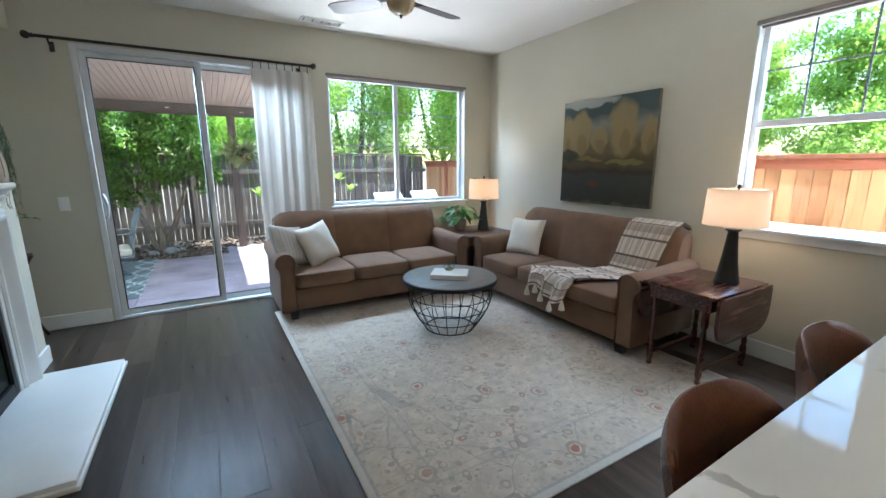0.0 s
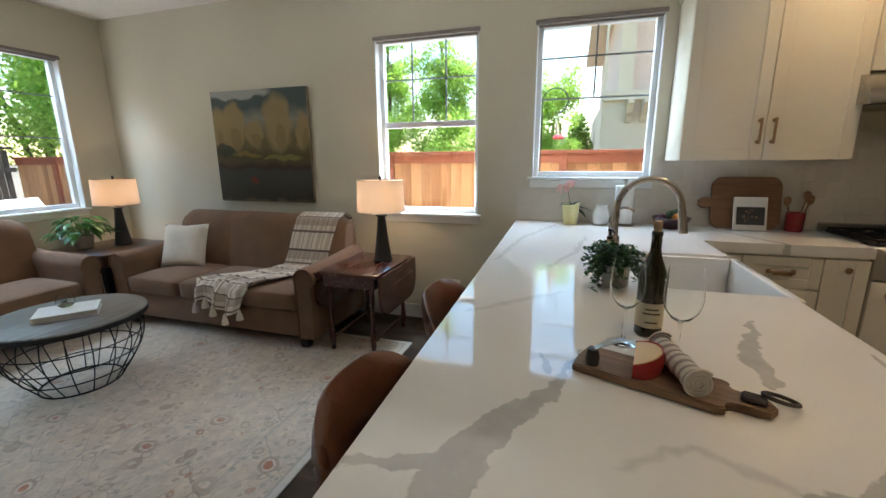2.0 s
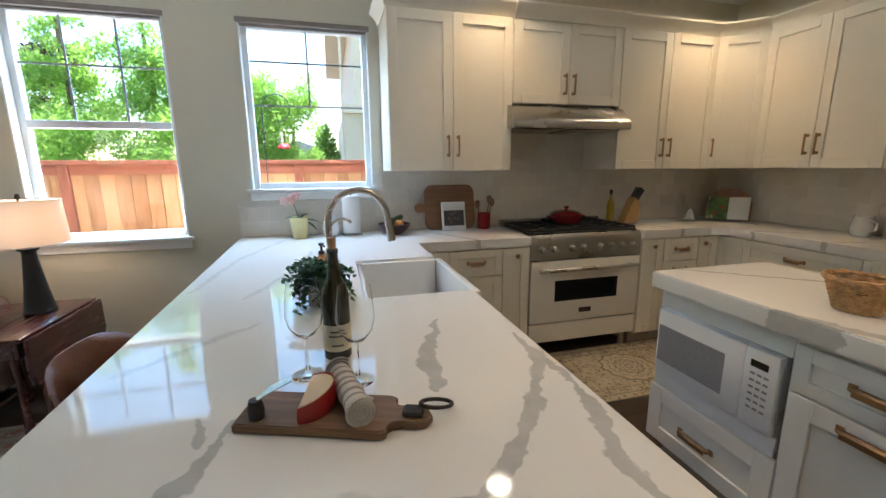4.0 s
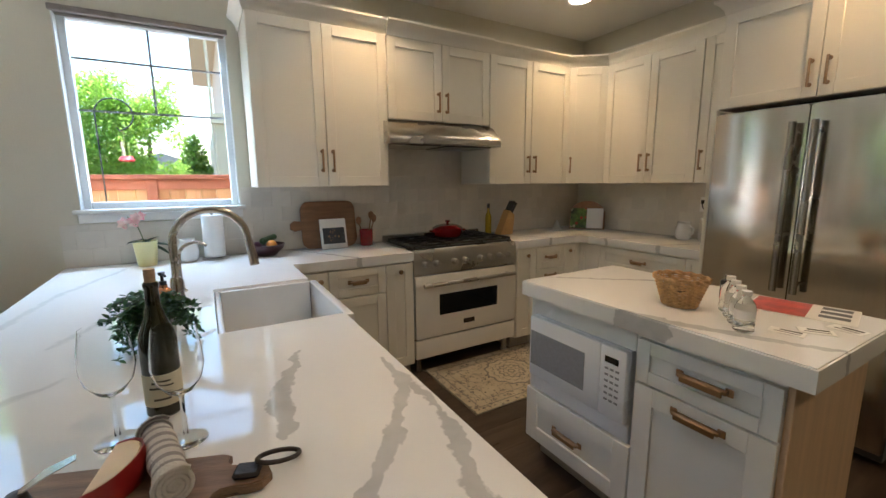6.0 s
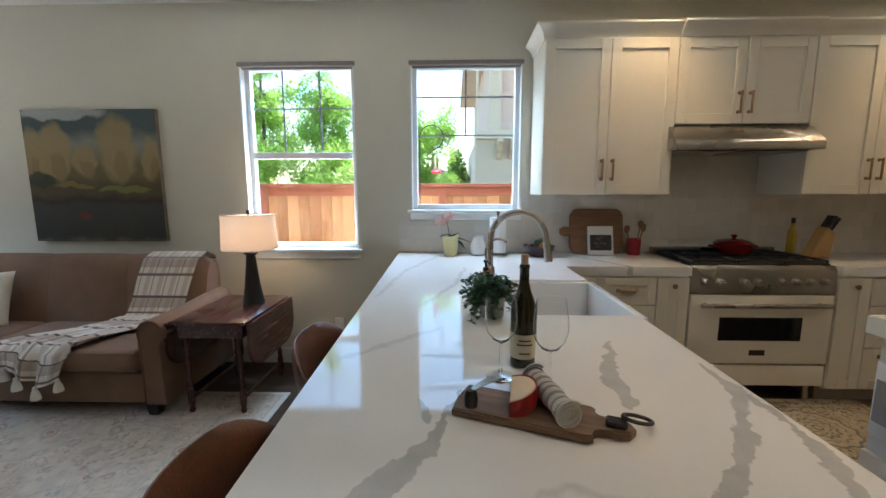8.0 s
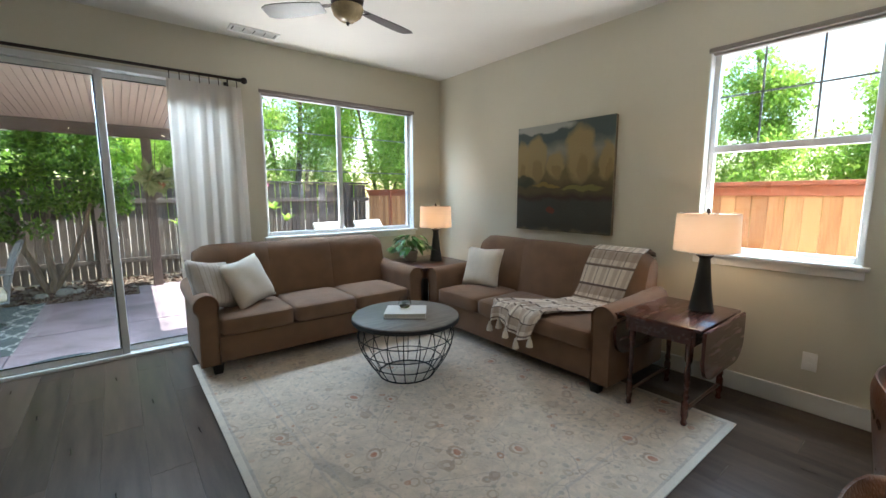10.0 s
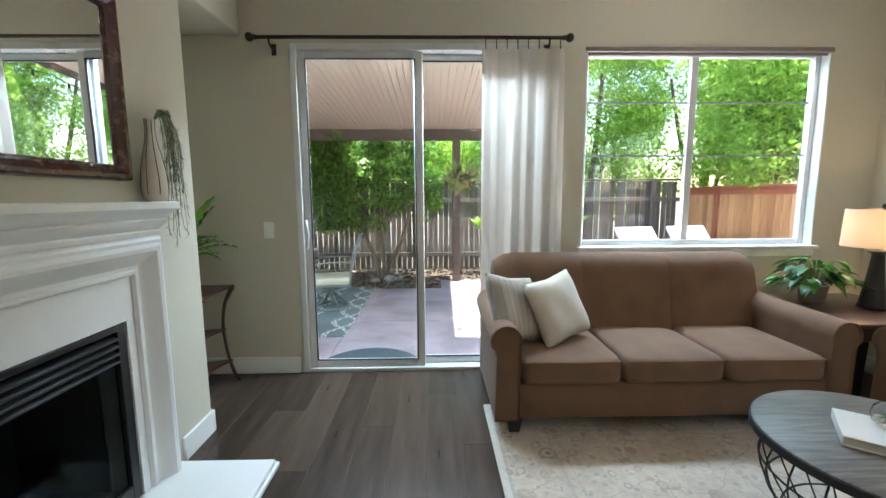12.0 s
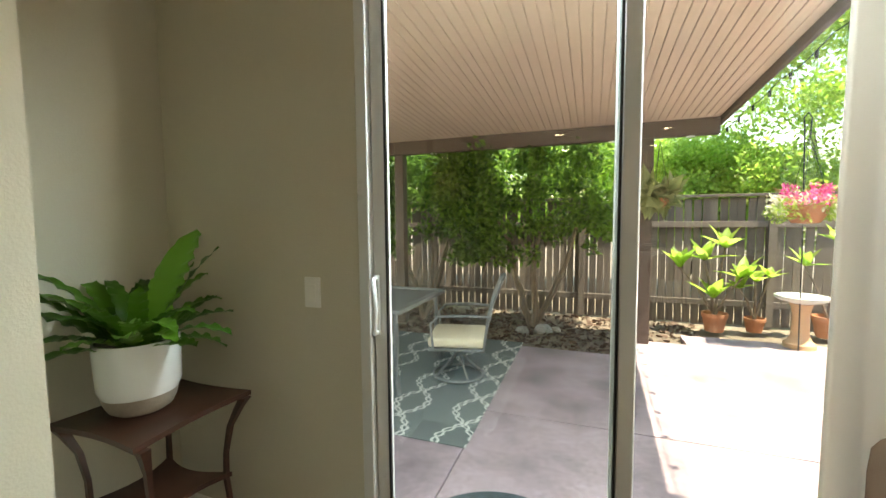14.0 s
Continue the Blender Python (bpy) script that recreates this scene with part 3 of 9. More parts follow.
fence("side_fence", "new cedar board fence with red-stained cap rail", (FX, FN, OUT - 0.02), -90, 16.0, FTOP, 0.135, 0.0025, red_cedar, cedar_stain, 2.2, ())
back_fence = fence("back_fence", "weathered grey board fence behind the patio", (-6.0, FN, OUT - 0.02), 0, 11.4, NTOP, 0.095, 0.012, grey_fence, None, 2.4, (0.25, 1.35))
bm = B()
box(bm, (0, -0.07, NTOP - OUT + 0.021), (11.4, 0.05, NTOP - OUT + 0.058), 0.005)
part("cap_rail", bm, grey_fence, back_fence, "weathered flat cap board")

# patio cover
soffit_mat = mat("cover_panels", (0.60, 0.47, 0.37), 0.55, var=0.04, scale=2, bump=0.02)
brown_paint = mat("brown_painted_wood", (0.085, 0.055, 0.042), 0.6, var=0.15, scale=5, bump=0.1, stretch=(1, 8, 8))
cover = thing("patio_cover", "tan ribbed patio cover on brown posts and beam", "patio cover", (0, 0, OUT))
CX0, CX1, CY0, CY1, CZ0, CZ1 = 1.42 - 43 * 0.152, 1.42, 5.01, 9.10, 2.64 - OUT, 2.40 - OUT
slope = (CZ1 - CZ0) / (CY1 - CY0)
nrib = 86
me = None
for i in range(nrib):
    x = CX0 + i * 0.076
    if me is None:
        bm = B()
        vs = box(bm, (0, CY0, 0), (0.071, CY1, 0.03), 0.003)
        vs += box(bm, (0.071, CY0, 0.016), (0.076, CY1, 0.03))
        for v in bm.verts:
            v.co.z += CZ0 + (v.co.y - CY0) * slope
        me = make_mesh("ceiling_panel", bm, soffit_mat)
    o = part("ceiling_panel", me, soffit_mat, cover)
    o.location.x = x
bm = B()
box(bm, (CX0, CY1 - 0.32, CZ1 - 0.16), (CX1, CY1 - 0.22, CZ1 + 0.02), 0.006)
part("beam", bm, brown_paint, cover)
bm = B()
vs = box(bm, (CX1 + 0.001, CY0, -0.06), (CX1 + 0.045, CY1, 0.08), 0.005)
for v in bm.verts:
    v.co.z += CZ0 + (v.co.y - CY0) * slope
part("side_fascia", bm, brown_paint, cover)
bm = B()
box(bm, (CX0, CY1 + 0.001, CZ1 - 0.06), (CX1 + 0.045, CY1 + 0.04, CZ1 + 0.06), 0.005)
part("gutter", bm, brown_paint, cover)
for px in (0.72, -2.4):
    bm = B()
    box(bm, (px - 0.065, CY1 - 0.335, 0), (px + 0.065, CY1 - 0.205, CZ1 - 0.16), 0.006)
    part("post", bm, brown_paint, cover)

# ---- garden ----
bark = mat("bark", (0.17, 0.125, 0.09), 0.9, var=0.35, scale=9, bump=0.6, fine=30, stretch=(6, 6, 1))
leaf_dark = leaf_mat("shrub_leaf", (0.035, 0.10, 0.012), (0.22, 0.38, 0.050), 0.4, 0.55)
leaf_mid = leaf_mat("tree_leaf", (0.12, 0.25, 0.03), (0.42, 0.60, 0.10), 0.45, 0.7)
leaf_lime = leaf_mat("bright_leaf", (0.22, 0.40, 0.05), (0.55, 0.70, 0.14), 0.45, 0.7)
leaf_plum = leaf_mat("plum_leaf", (0.05, 0.008, 0.014), (0.16, 0.03, 0.05), 0.5, 0.3)


def crown_mesh(name, clumps, count, size, material, seed):
    """Many small folded leaves strewn round clump centres: (x, y, z, radius)."""
    g = np.random.default_rng(seed)
    c = np.array(clumps)
    wgt = c[:, 3] ** 2
    pick = g.choice(len(c), count, p=wgt / wgt.sum())
    d = g.normal(size=(count, 3))
    d /= np.linalg.norm(d, axis=1)[:, None]
    r = g.random(count) ** 0.45
    p = c[pick, :3] + d * (r * c[pick, 3])[:, None] * np.array([1, 1, 0.85])
    a = g.normal(size=(count, 3)) + d * 0.6
    a /= np.linalg.norm(a, axis=1)[:, None]
    b = np.cross(a, g.normal(size=(count, 3)) + np.array([0, 0, 1.2]))
    b /= np.linalg.norm(b, axis=1)[:, None]
    up = np.cross(a, b)
    s = size * (0.6 + 0.8 * g.random(count))[:, None]
    v = np.stack([p, p + a * s * 0.45 + b * s * 0.24 + up * s * 0.06, p + a * s, p + a * s * 0.45 - b * s * 0.24 + up * s * 0.06], axis=1).reshape(-1, 3)
    f = np.arange(count * 4).reshape(-1, 4)
    return raw_mesh(name, v.tolist(), f.tolist(), material)


def tree(name, label, at, trunks, clumps, count, size, material, seed, category="tree"):
    """trunks: chains of (x, y, z, radius); clumps: (x, y, z, r), all from the foot of the tree."""
    t = thing(name, label, category, at)
    bm = B()
    for chain in trunks:
        pts = [Vector(c[:3]) for c in chain]
        n = 8
        rings = []
        for i, (p, c) in enumerate(zip(pts, chain)):
            rings.append([(p.x + c[3] * math.cos(2 * math.pi * k / n), p.y + c[3] * math.sin(2 * math.pi * k / n), p.z) for k in range(n)])
        loft(bm, rings)
    part("trunk", bm, bark, t)
    part("crown", crown_mesh("crown", clumps, count, size, material, seed), material, t)
    return t


def fill(seed, n, lo, hi, r0, r1):
    g = random.Random(seed)
    return [(g.uniform(lo[0], hi[0]), g.uniform(lo[1], hi[1]), g.uniform(lo[2], hi[2]), g.uniform(r0, r1)) for _ in range(n)]


def wander(seed, x, y, z0, top, r):
    g = random.Random(seed)
    chain, px, py = [], 0.0, 0.0
    for k in range(7):
        u = k / 6
        chain.append((px, py, z0 + (top - z0) * u, r * (1 - 0.6 * u)))
        px += (x / 6) + g.uniform(-0.05, 0.05)
        py += (y / 6) + g.uniform(-0.05, 0.05)
    return chain


# shrubby trees in the bed in front of the weathered fence
for k, (tx, ty, w2, sd) in enumerate(((-0.62, 9.28, 1.15, 21), (-2.3, 9.35, 1.2, 22), (-3.9, 9.3, 1.1, 23))):
    tree("shrub_tree", "multi-trunk evergreen shrub tree against the weathered fence", (tx, ty, OUT - 0.06), [wander(sd + i, dx, 0.15, 0, 1.5, 0.055) for i, dx in enumerate((-0.45, 0.05, 0.55))],
         fill(sd, 40, (-w2, -0.35, 1.45), (w2, 0.55, 2.5), 0.16, 0.34) + fill(sd + 50, 14, (-w2, -0.3, 1.0), (w2, 0.3, 1.5), 0.10, 0.2), 11000, 0.085, leaf_dark, sd, "tree")
bm = B()
for cx, cy, r in ((-0.45, 9.1, 0.12), (-0.72, 9.02, 0.09), (-0.3, 9.2, 0.07)):
    lathe(bm, [(0, 0), (r, 0.01), (r * 1.05, r * 0.4), (r * 0.7, r * 0.85), (0, r)], 9, (cx, cy, OUT - 0.06))
simple("garden_rock", bm, mat("rock", (0.28, 0.26, 0.23), 0.9, var=0.3, scale=9, bump=0.6, fine=20), "rounded grey rocks at the foot of the shrub", "rock")
# bark mulch
g = np.random.default_rng(4)
N = 2600
c = np.stack([g.uniform(-5, 1.5, N), g.uniform(8.3, 10.2, N), np.full(N, OUT - 0.055) + g.random(N) * 0.03], axis=1)
a = g.normal(size=(N, 3)) * np.array([1, 1, 0.25])
b = np.cross(a, g.normal(size=(N, 3)))
a *= (0.03 * (0.5 + g.random(N)) / np.linalg.norm(a, axis=1))[:, None]
b *= (0.014 / np.linalg.norm(b, axis=1))[:, None]
mulch_mat = mat("bark_mulch", (0.11, 0.065, 0.045), 0.95, var=0.5, scale=30, bump=0.2)
mulch = part("mulch", raw_mesh("mulch", np.stack([c - a - b, c + a - b, c + a + b, c - a + b], axis=1).reshape(-1, 3).tolist(), np.arange(N * 4).reshape(-1, 4).tolist(), mulch_mat), mulch_mat)
tagged(mulch, "brown bark mulch and dry leaves in the bed", "mulch", "", "stuff")

# trees beyond the fences
TB = "tall leafy green tree beyond the garden fence"
for k, (tx, ty, rad, top, m, sd) in enumerate(((-4.5, 12.6, 1.9, 4.2, leaf_mid, 31), (-1.2, 12.9, 1.9, 3.6, leaf_lime, 32), (1.9, 13.2, 1.6, 3.0, leaf_lime, 33), (4.2, 12.3, 1.7, 5.6, leaf_lime, 34), (6.6, 11.4, 1.9, 6.0, leaf_lime, 35), (9.2, 10.6, 2.2, 6.0, leaf_mid, 36), (6.6, 8.9, 1.2, 4.6, leaf_lime, 37))):
    tree("tree", TB, (tx, ty, OUT - 0.06), [wander(sd, 0.2, 0, 0, top * 0.8, 0.12), wander(sd + 1, -0.7, 0.1, 0, top * 0.7, 0.08), wander(sd + 2, 0.8, 0.2, 0, top * 0.7, 0.07)],
         fill(sd, 90, (-rad, -0.9, 1.2 if ty > 11 else 1.95), (rad, 0.9, top), 0.32, 0.66), 40000, 0.09, m, sd)
# side garden, seen through the east windows
tree("hedge", "dense green hedge row behind the side fence", (9.3, 3.4, OUT - 0.06), [wander(61, 0, y, 0, 1.8, 0.06) for y in (-1.6, 0.0, 1.6)], fill(61, 110, (-0.5, -2.6, 0.9), (0.5, 3.4, 2.45), 0.22, 0.48), 36000, 0.07, leaf_lime, 61, "hedge")
for tx, ty, top, m, sd in ((10.2, 3.35, 5.2, leaf_lime, 62), (10.6, 4.9, 4.9, leaf_lime, 63), (11.2, 6.4, 5.4, leaf_lime, 66)):
    tree("tree", "slender young tree rising behind the side fence", (tx, ty, OUT - 0.06), [wander(sd, 0.1, 0, 0, top, 0.07)], fill(sd, 46, (-0.5, -0.62, 1.8), (0.5, 0.62, top * 0.72), 0.18, 0.40) + fill(sd + 9, 22, (-0.3, -0.34, top * 0.62), (0.3, 0.34, top), 0.12, 0.26), 15000, 0.075, m, sd)
tree("plum_tree", "small purple-leaved plum tree beyond the fence", (12.2, 5.75, OUT - 0.06), [wander(64, 0, 0, 0, 3.6, 0.07)], fill(64, 20, (-0.4, -0.5, 3.0), (0.4, 0.4, 4.4), 0.16, 0.32), 8000, 0.07, leaf_plum, 64)
tree("tree", "round green tree behind the side fence", (9.6, 0.75, OUT - 0.06), [wander(65, 0, 0, 0, 2.4, 0.07)], fill(65, 56, (-0.6, -0.55, 1.3), (0.6, 0.85, 3.25), 0.16, 0.36), 24000, 0.06, leaf_lime, 65)
tree("tree", "distant conifer-shaped tree beside the neighbouring house", (17.5, 0.1, OUT - 0.06), [wander(67, 0, 0, 0, 3.2, 0.08)], [(0, 0, 1.5 + 0.3 * k, 0.75 - 0.1 * k) for k in range(6)], 3000, 0.16, leaf_mid, 67)

# neighbouring house
stucco = mat("house_stucco", (0.62, 0.52, 0.38), 0.9, var=0.06, scale=2, bump=0.4, fine=40)
stucco_pink = mat("house_stucco_pink", (0.60, 0.46, 0.37), 0.9, var=0.06, scale=2, bump=0.4, fine=40)
roof_tile = mat("roof_tile", (0.27, 0.16, 0.11), 0.85, var=0.2, scale=6, bump=0.3)
hs = thing("neighbour_house", "two-storey beige stucco house with trimmed eaves", "house", (12.0, -0.45, OUT - 0.06))
bm = B()
box(bm, (0, -9, 0), (9, 0, 3.1))
part("lower_wall", bm, stucco, hs)
bm = B()
box(bm, (0.25, -9, 3.1005), (9, -0.30, 5.9))
part("upper_wall", bm, stucco_pink, hs)
bm = B()
box(bm, (-0.10, -9.1, 2.98), (0.249, 0.08, 3.22), 0.01)
part("band_course", bm, stucco, hs, "cream stucco band")
bm = B()
loft(bm, [[(-0.5, 0.35, 5.75), (-0.5, 0.35, 5.95), (4.5, -4.5, 8.0), (9.5, 0.35, 5.95), (9.5, 0.35, 5.75)], [(-0.5, -9.4, 5.75), (-0.5, -9.4, 5.95), (4.5, -4.6, 8.0), (9.5, -9.4, 5.95), (9.5, -9.4, 5.75)]])
part("roof", bm, roof_tile, hs)
bm = B()
box(bm, (-0.53, -9.43, 5.66), (9.53, 0.38, 5.749), 0.01)
part("eave_board", bm, stucco, hs, "cream boxed eave")
bm = B()
box(bm, (0.05, -0.62, 3.23), (0.2495, -0.28, 5.74))
part("corner_pilaster", bm, stucco, hs, "cream corner pilaster")
for k in range(3):
    bm = B()
    y = -0.5 - k * 0.34
    prof = [(0, 2.97), (-0.55, 2.97), (-0.55, 2.86), (-0.42, 2.80), (-0.34, 2.66), (-0.16, 2.60), (-0.08, 2.46), (0, 2.44)]
    loft(bm, [[(x - 0.001, y, z) for x, z in prof], [(x - 0.001, y - 0.13, z) for x, z in prof]])
    part("corbel", bm, stucco, hs, "scrolled cream corbel")
for y, z0, z1 in ((-1.35, 1.15, 2.1), (-1.7, 3.9, 5.1)):
    bm = B()
    fx2 = -0.03 if z0 < 3 else 0.22
    box(bm, (fx2, y - 0.55, z0), (fx2 + 0.028, y + 0.25, z1), 0.004)
    wv2 = part("window", bm, white_trim, hs, "white framed window")
    bm = B()
    box(bm, (fx2 - 0.006, y - 0.49, z0 + 0.06), (fx2 - 0.001, y + 0.19, z1 - 0.06))
    part("pane", bm, black_gloss, wv2, "dark window pane")
bm = B()
cyl(bm, (0.0, 0.04, 0.1), (0.0, 0.04, 5.7), 0.035, 10)
part("downpipe", bm, stucco, hs, "painted downpipe")
hs = thing("distant_house", "low distant house with a grey tiled roof", "house", (26, 1.6, OUT - 0.06))
bm = B()
box(bm, (0, -2.2, 0), (6, 2.2, 2.2))
part("wall", bm, stucco, hs)
bm = B()
loft(bm, [[(-0.4, -2.6, 2.2), (-0.4, 2.6, 2.2), (-0.4, 0, 3.1)], [(6.4, -2.6, 2.2), (6.4, 2.6, 2.2), (6.4, 0, 3.1)]])
part("roof", bm, mat("grey_roof", (0.33, 0.32, 0.31), 0.8, var=0.15, scale=5), hs)

# shepherd's hook with hummingbird feeder
hk = thing("shepherds_hook", "black garden hook with a red hummingbird feeder", "bird feeder", (4.30, 0.53, OUT - 0.06))
H0 = 1.98 - OUT + 0.06
bm = B()
tube(bm, [(0, 0, 0), (0, 0, 1.0), (0, 0, H0 - 0.1)] + [(0, -0.11 + 0.11 * math.cos(radians(k)), H0 - 0.1 + 0.11 * math.sin(radians(k))) for k in range(15, 226, 15)] + [(0, -0.16, H0 - 0.20), (0, -0.13, H0 - 0.215), (0, -0.115, H0 - 0.19)], 0.005, 8)
part("hook", bm, black_iron, hk, "curled black iron hook")
bm = B()
cyl(bm, (0, -0.15, H0 - 0.215), (0, -0.15, H0 - 0.29), 0.0015, 5)
cyl(bm, (0, -0.15, H0 - 0.29), (0, -0.15, H0 - 0.39), 0.030, 16, 0.024)
part("bottle", bm, glass_mat("feeder_glass", (0.95, 0.8, 0.8)), hk, "clear feeder bottle")
bm = B()
lathe(bm, [(0, 0), (0.045, 0), (0.05, 0.012), (0.035, 0.035), (0.024, 0.04), (0, 0.04)], 16, (0, -0.15, H0 - 0.431))
part("feeder_base", bm, mat("red_plastic", (0.5, 0.02, 0.02), 0.35, bump=0), hk, "red feeder base")

# patio furniture
orug = mat("outdoor_rug", (0.115, 0.135, 0.135), 0.95, var=0.12, scale=40, bump=0.3, fine=200)


def trellis(m):
    """Pale braided chains that cross in an ogee lattice."""
    n, l = m.node_tree.nodes, m.node_tree.links
    tc, sp = n.new("ShaderNodeTexCoord"), n.new("ShaderNodeSeparateXYZ")
    l.new(tc.outputs["Object"], sp.inputs[0])
    x, y = sp.outputs[0], sp.outputs[1]
    for sgn in (1, -1):
        for ph in (0.0, math.pi):
            s = math_node(m, "MULTIPLY", math_node(m, "SINE", math_node(m, "MULTIPLY", y, 2 * math.pi / 0.9)), 0.125 * sgn)
            w2 = math_node(m, "MULTIPLY", math_node(m, "SINE", math_node(m, "MULTIPLY_ADD", y, 2 * math.pi / 0.16, ph)), 0.024)
            q = math_node(m, "SUBTRACT", math_node(m, "SUBTRACT", x, s), w2)
            f2 = math_node(m, "ABSOLUTE", math_node(m, "SUBTRACT", math_node(m, "FRACT", math_node(m, "DIVIDE", q, 0.50)), 0.5))
            mixed(m, math_node(m, "LESS_THAN", f2, 0.022), (0.50, 0.50, 0.47))


trellis(orug)
bm = B()
box(bm, (-1.35, -1.185, 0), (1.35, 1.185, 0.006), 0.002)
simple("outdoor_rug", bm, orug, "grey outdoor rug with white trellis pattern", "rug", (-1.95, 7.18, OUT + 0.0005))
bm = B()
for rx2, ry2, z0, z1 in ((0.50, 0.60, 0.0, 0.010), (0.47, 0.565, 0.0104, 0.013), (0.33, 0.40, 0.0134, 0.015), (0.17, 0.21, 0.0154, 0.017)):
    half = [(rx2 * math.cos(math.pi * k / 36), ry2 * math.sin(math.pi * k / 36)) for k in range(37)]
    loft(bm, [[(x, y, z) for x, y in half] for z in (z0, z1)])
simple("door_mat", bm, mat("coir_dark", (0.05, 0.068, 0.078), 0.95, var=0.25, scale=30, bump=0.6, fine=200), "half-round dark blue-grey door mat", "mat", (-0.22, 5.05, OUT + 0.0005))
alu = mat("cast_aluminium", (0.20, 0.205, 0.21), 0.5, 0.5, var=0.1, scale=8, bump=0.05)
seat_cloth = mat("cream_cushion", (0.62, 0.56, 0.44), 0.9, var=0.06, scale=5, bump=0.2, fine=200)
ot = thing("patio_table", "slatted cast metal patio dining table", "table", (-2.05, 7.05, OUT + 0.0065))
bm = B()
for a, b in (((-0.75, -0.55, 0.70), (0.75, -0.49, 0.735)), ((-0.75, 0.49, 0.70), (0.75, 0.55, 0.735)), ((-0.75, -0.4895, 0.70), (-0.69, 0.4895, 0.735)), ((0.69, -0.4895, 0.70), (0.75, 0.4895, 0.735))):
    box(bm, a, b, 0.006, 2)
part("rim", bm, alu, ot)
bm = B()
box(bm, (-0.6895, -0.4895, 0.712), (0.6895, 0.4895, 0.722))
part("tabletop", bm, mat("table_mesh", (0.14, 0.14, 0.14), 0.6, 0.3, var=0.3, scale=40, bump=0.2), ot)
for lx in (-0.66, 0.66):
    for ly in (-0.46, 0.46):
        bm = B()
        tube(bm, [(lx, ly, 0.70), (lx * 1.02, ly * 1.02, 0.45), (lx * 0.99, ly * 0.99, 0.2), (lx * 1.07, ly * 1.07, 0.0)], 0.022, 8)
        part("leg", bm, alu, ot)


def patio_chair(label, at, rz):
    t = thing("patio_chair", label, "chair", at, rz, "patio dining chairs")
    bm = B()
    tube(bm, [(0.23 * math.cos(a * math.pi / 12), 0.23 * math.sin(a * math.pi / 12), 0.018) for a in range(24)], 0.016, 8, closed=True)
    part("swivel_base", bm, alu, t)
    for k in range(4):
        a = k * math.pi / 2 + 0.5
        bm = B()
        tube(bm, [(0.22 * math.cos(a), 0.22 * math.sin(a), 0.02), (0.14 * math.cos(a), 0.14 * math.sin(a), 0.10), (0.04 * math.cos(a), 0.04 * math.sin(a), 0.20), (0.02 * math.cos(a), 0.02 * math.sin(a), 0.30)], 0.012, 8)
        part("base_strut", bm, alu, t)
    bm = B()
    box(bm, (-0.26, -0.25, 0.30), (0.26, 0.25, 0.33), 0.01)
    part("seat_pan", bm, alu, t)
    bm = B()
    box(bm, (-0.255, -0.25, 0.331), (0.255, 0.25, 0.425), 0.03, 3)
    part("seat_cushion", bm, seat_cloth, t, "cream seat cushion")
    bm = B()
    for sx in (-0.24, 0.24):
        tube(bm, [(sx, 0.24, 0.30), (sx, 0.27, 0.50), (sx * 0.96, 0.33, 0.75), (sx * 0.88, 0.40, 0.92)], 0.013, 8)
    tube(bm, [(-0.212, 0.40, 0.92), (-0.1, 0.425, 0.955), (0, 0.432, 0.965), (0.1, 0.425, 0.955), (0.212, 0.40, 0.92)], 0.013, 8)
    part("back_frame", bm, alu, t)
    for k in range(5):
        bm = B()
        x = -0.16 + 0.08 * k
        tube(bm, [(x, 0.255, 0.43), (x + 0.03 * (-1) ** k, 0.285, 0.60), (x - 0.03 * (-1) ** k, 0.34, 0.77), (x, 0.415, 0.94)], 0.007, 6)
        part("back_scroll", bm, alu, t)
    for sx in (-0.27, 0.27):
        bm = B()
        tube(bm, [(sx * 0.9, 0.31, 0.62), (sx, 0.1, 0.63), (sx, -0.15, 0.62), (sx * 0.98, -0.22, 0.55), (sx * 0.95, -0.2, 0.32)], 0.012, 8)
        part("armrest", bm, alu, t)


patio_chair("scroll-backed patio swivel chair with cream cushion beside the table", (-1.02, 7.16, OUT + 0.0065), -78)
patio_chair("scroll-backed patio swivel chair with cream cushion at the table's end", (-2.0, 6.20, OUT + 0.0065), 180)


def lounger(at, rz):
    t = thing("lounge_chair", "white reclining garden lounge chair", "chair", at, rz, "white lounge chairs")
    m = MATS.get("lounge_white") or mat("lounge_white", (0.78, 0.78, 0.77), 0.5, var=0.03)
    bm = B()
    box(bm, (-0.32, -1.1, 0.28), (0.32, 0.0, 0.34), 0.015, 2)
    part("seat", bm, m, t)
    bm = B()
    vs = box(bm, (-0.32, 0.01, 0.30), (0.32, 0.84, 0.35), 0.015, 2)
    turn(bm, bm.verts[:], Matrix.Translation((0, 0, 0.32)) @ Matrix.Rotation(radians(50), 4, "X") @ Matrix.Translation((0, 0, -0.32)))
    part("backrest", bm, m, t)
    for lx in (-0.27, 0.27):
        for ly in (-1.0, -0.08):
            bm = B()
            box(bm, (lx - 0.025, ly - 0.025, 0), (lx + 0.025, ly + 0.025, 0.2795), 0.004)
            part("leg", bm, m, t)


lounger((3.45, 7.45, OUT + 0.0), 12)
lounger((4.30, 7.60, OUT), 8)


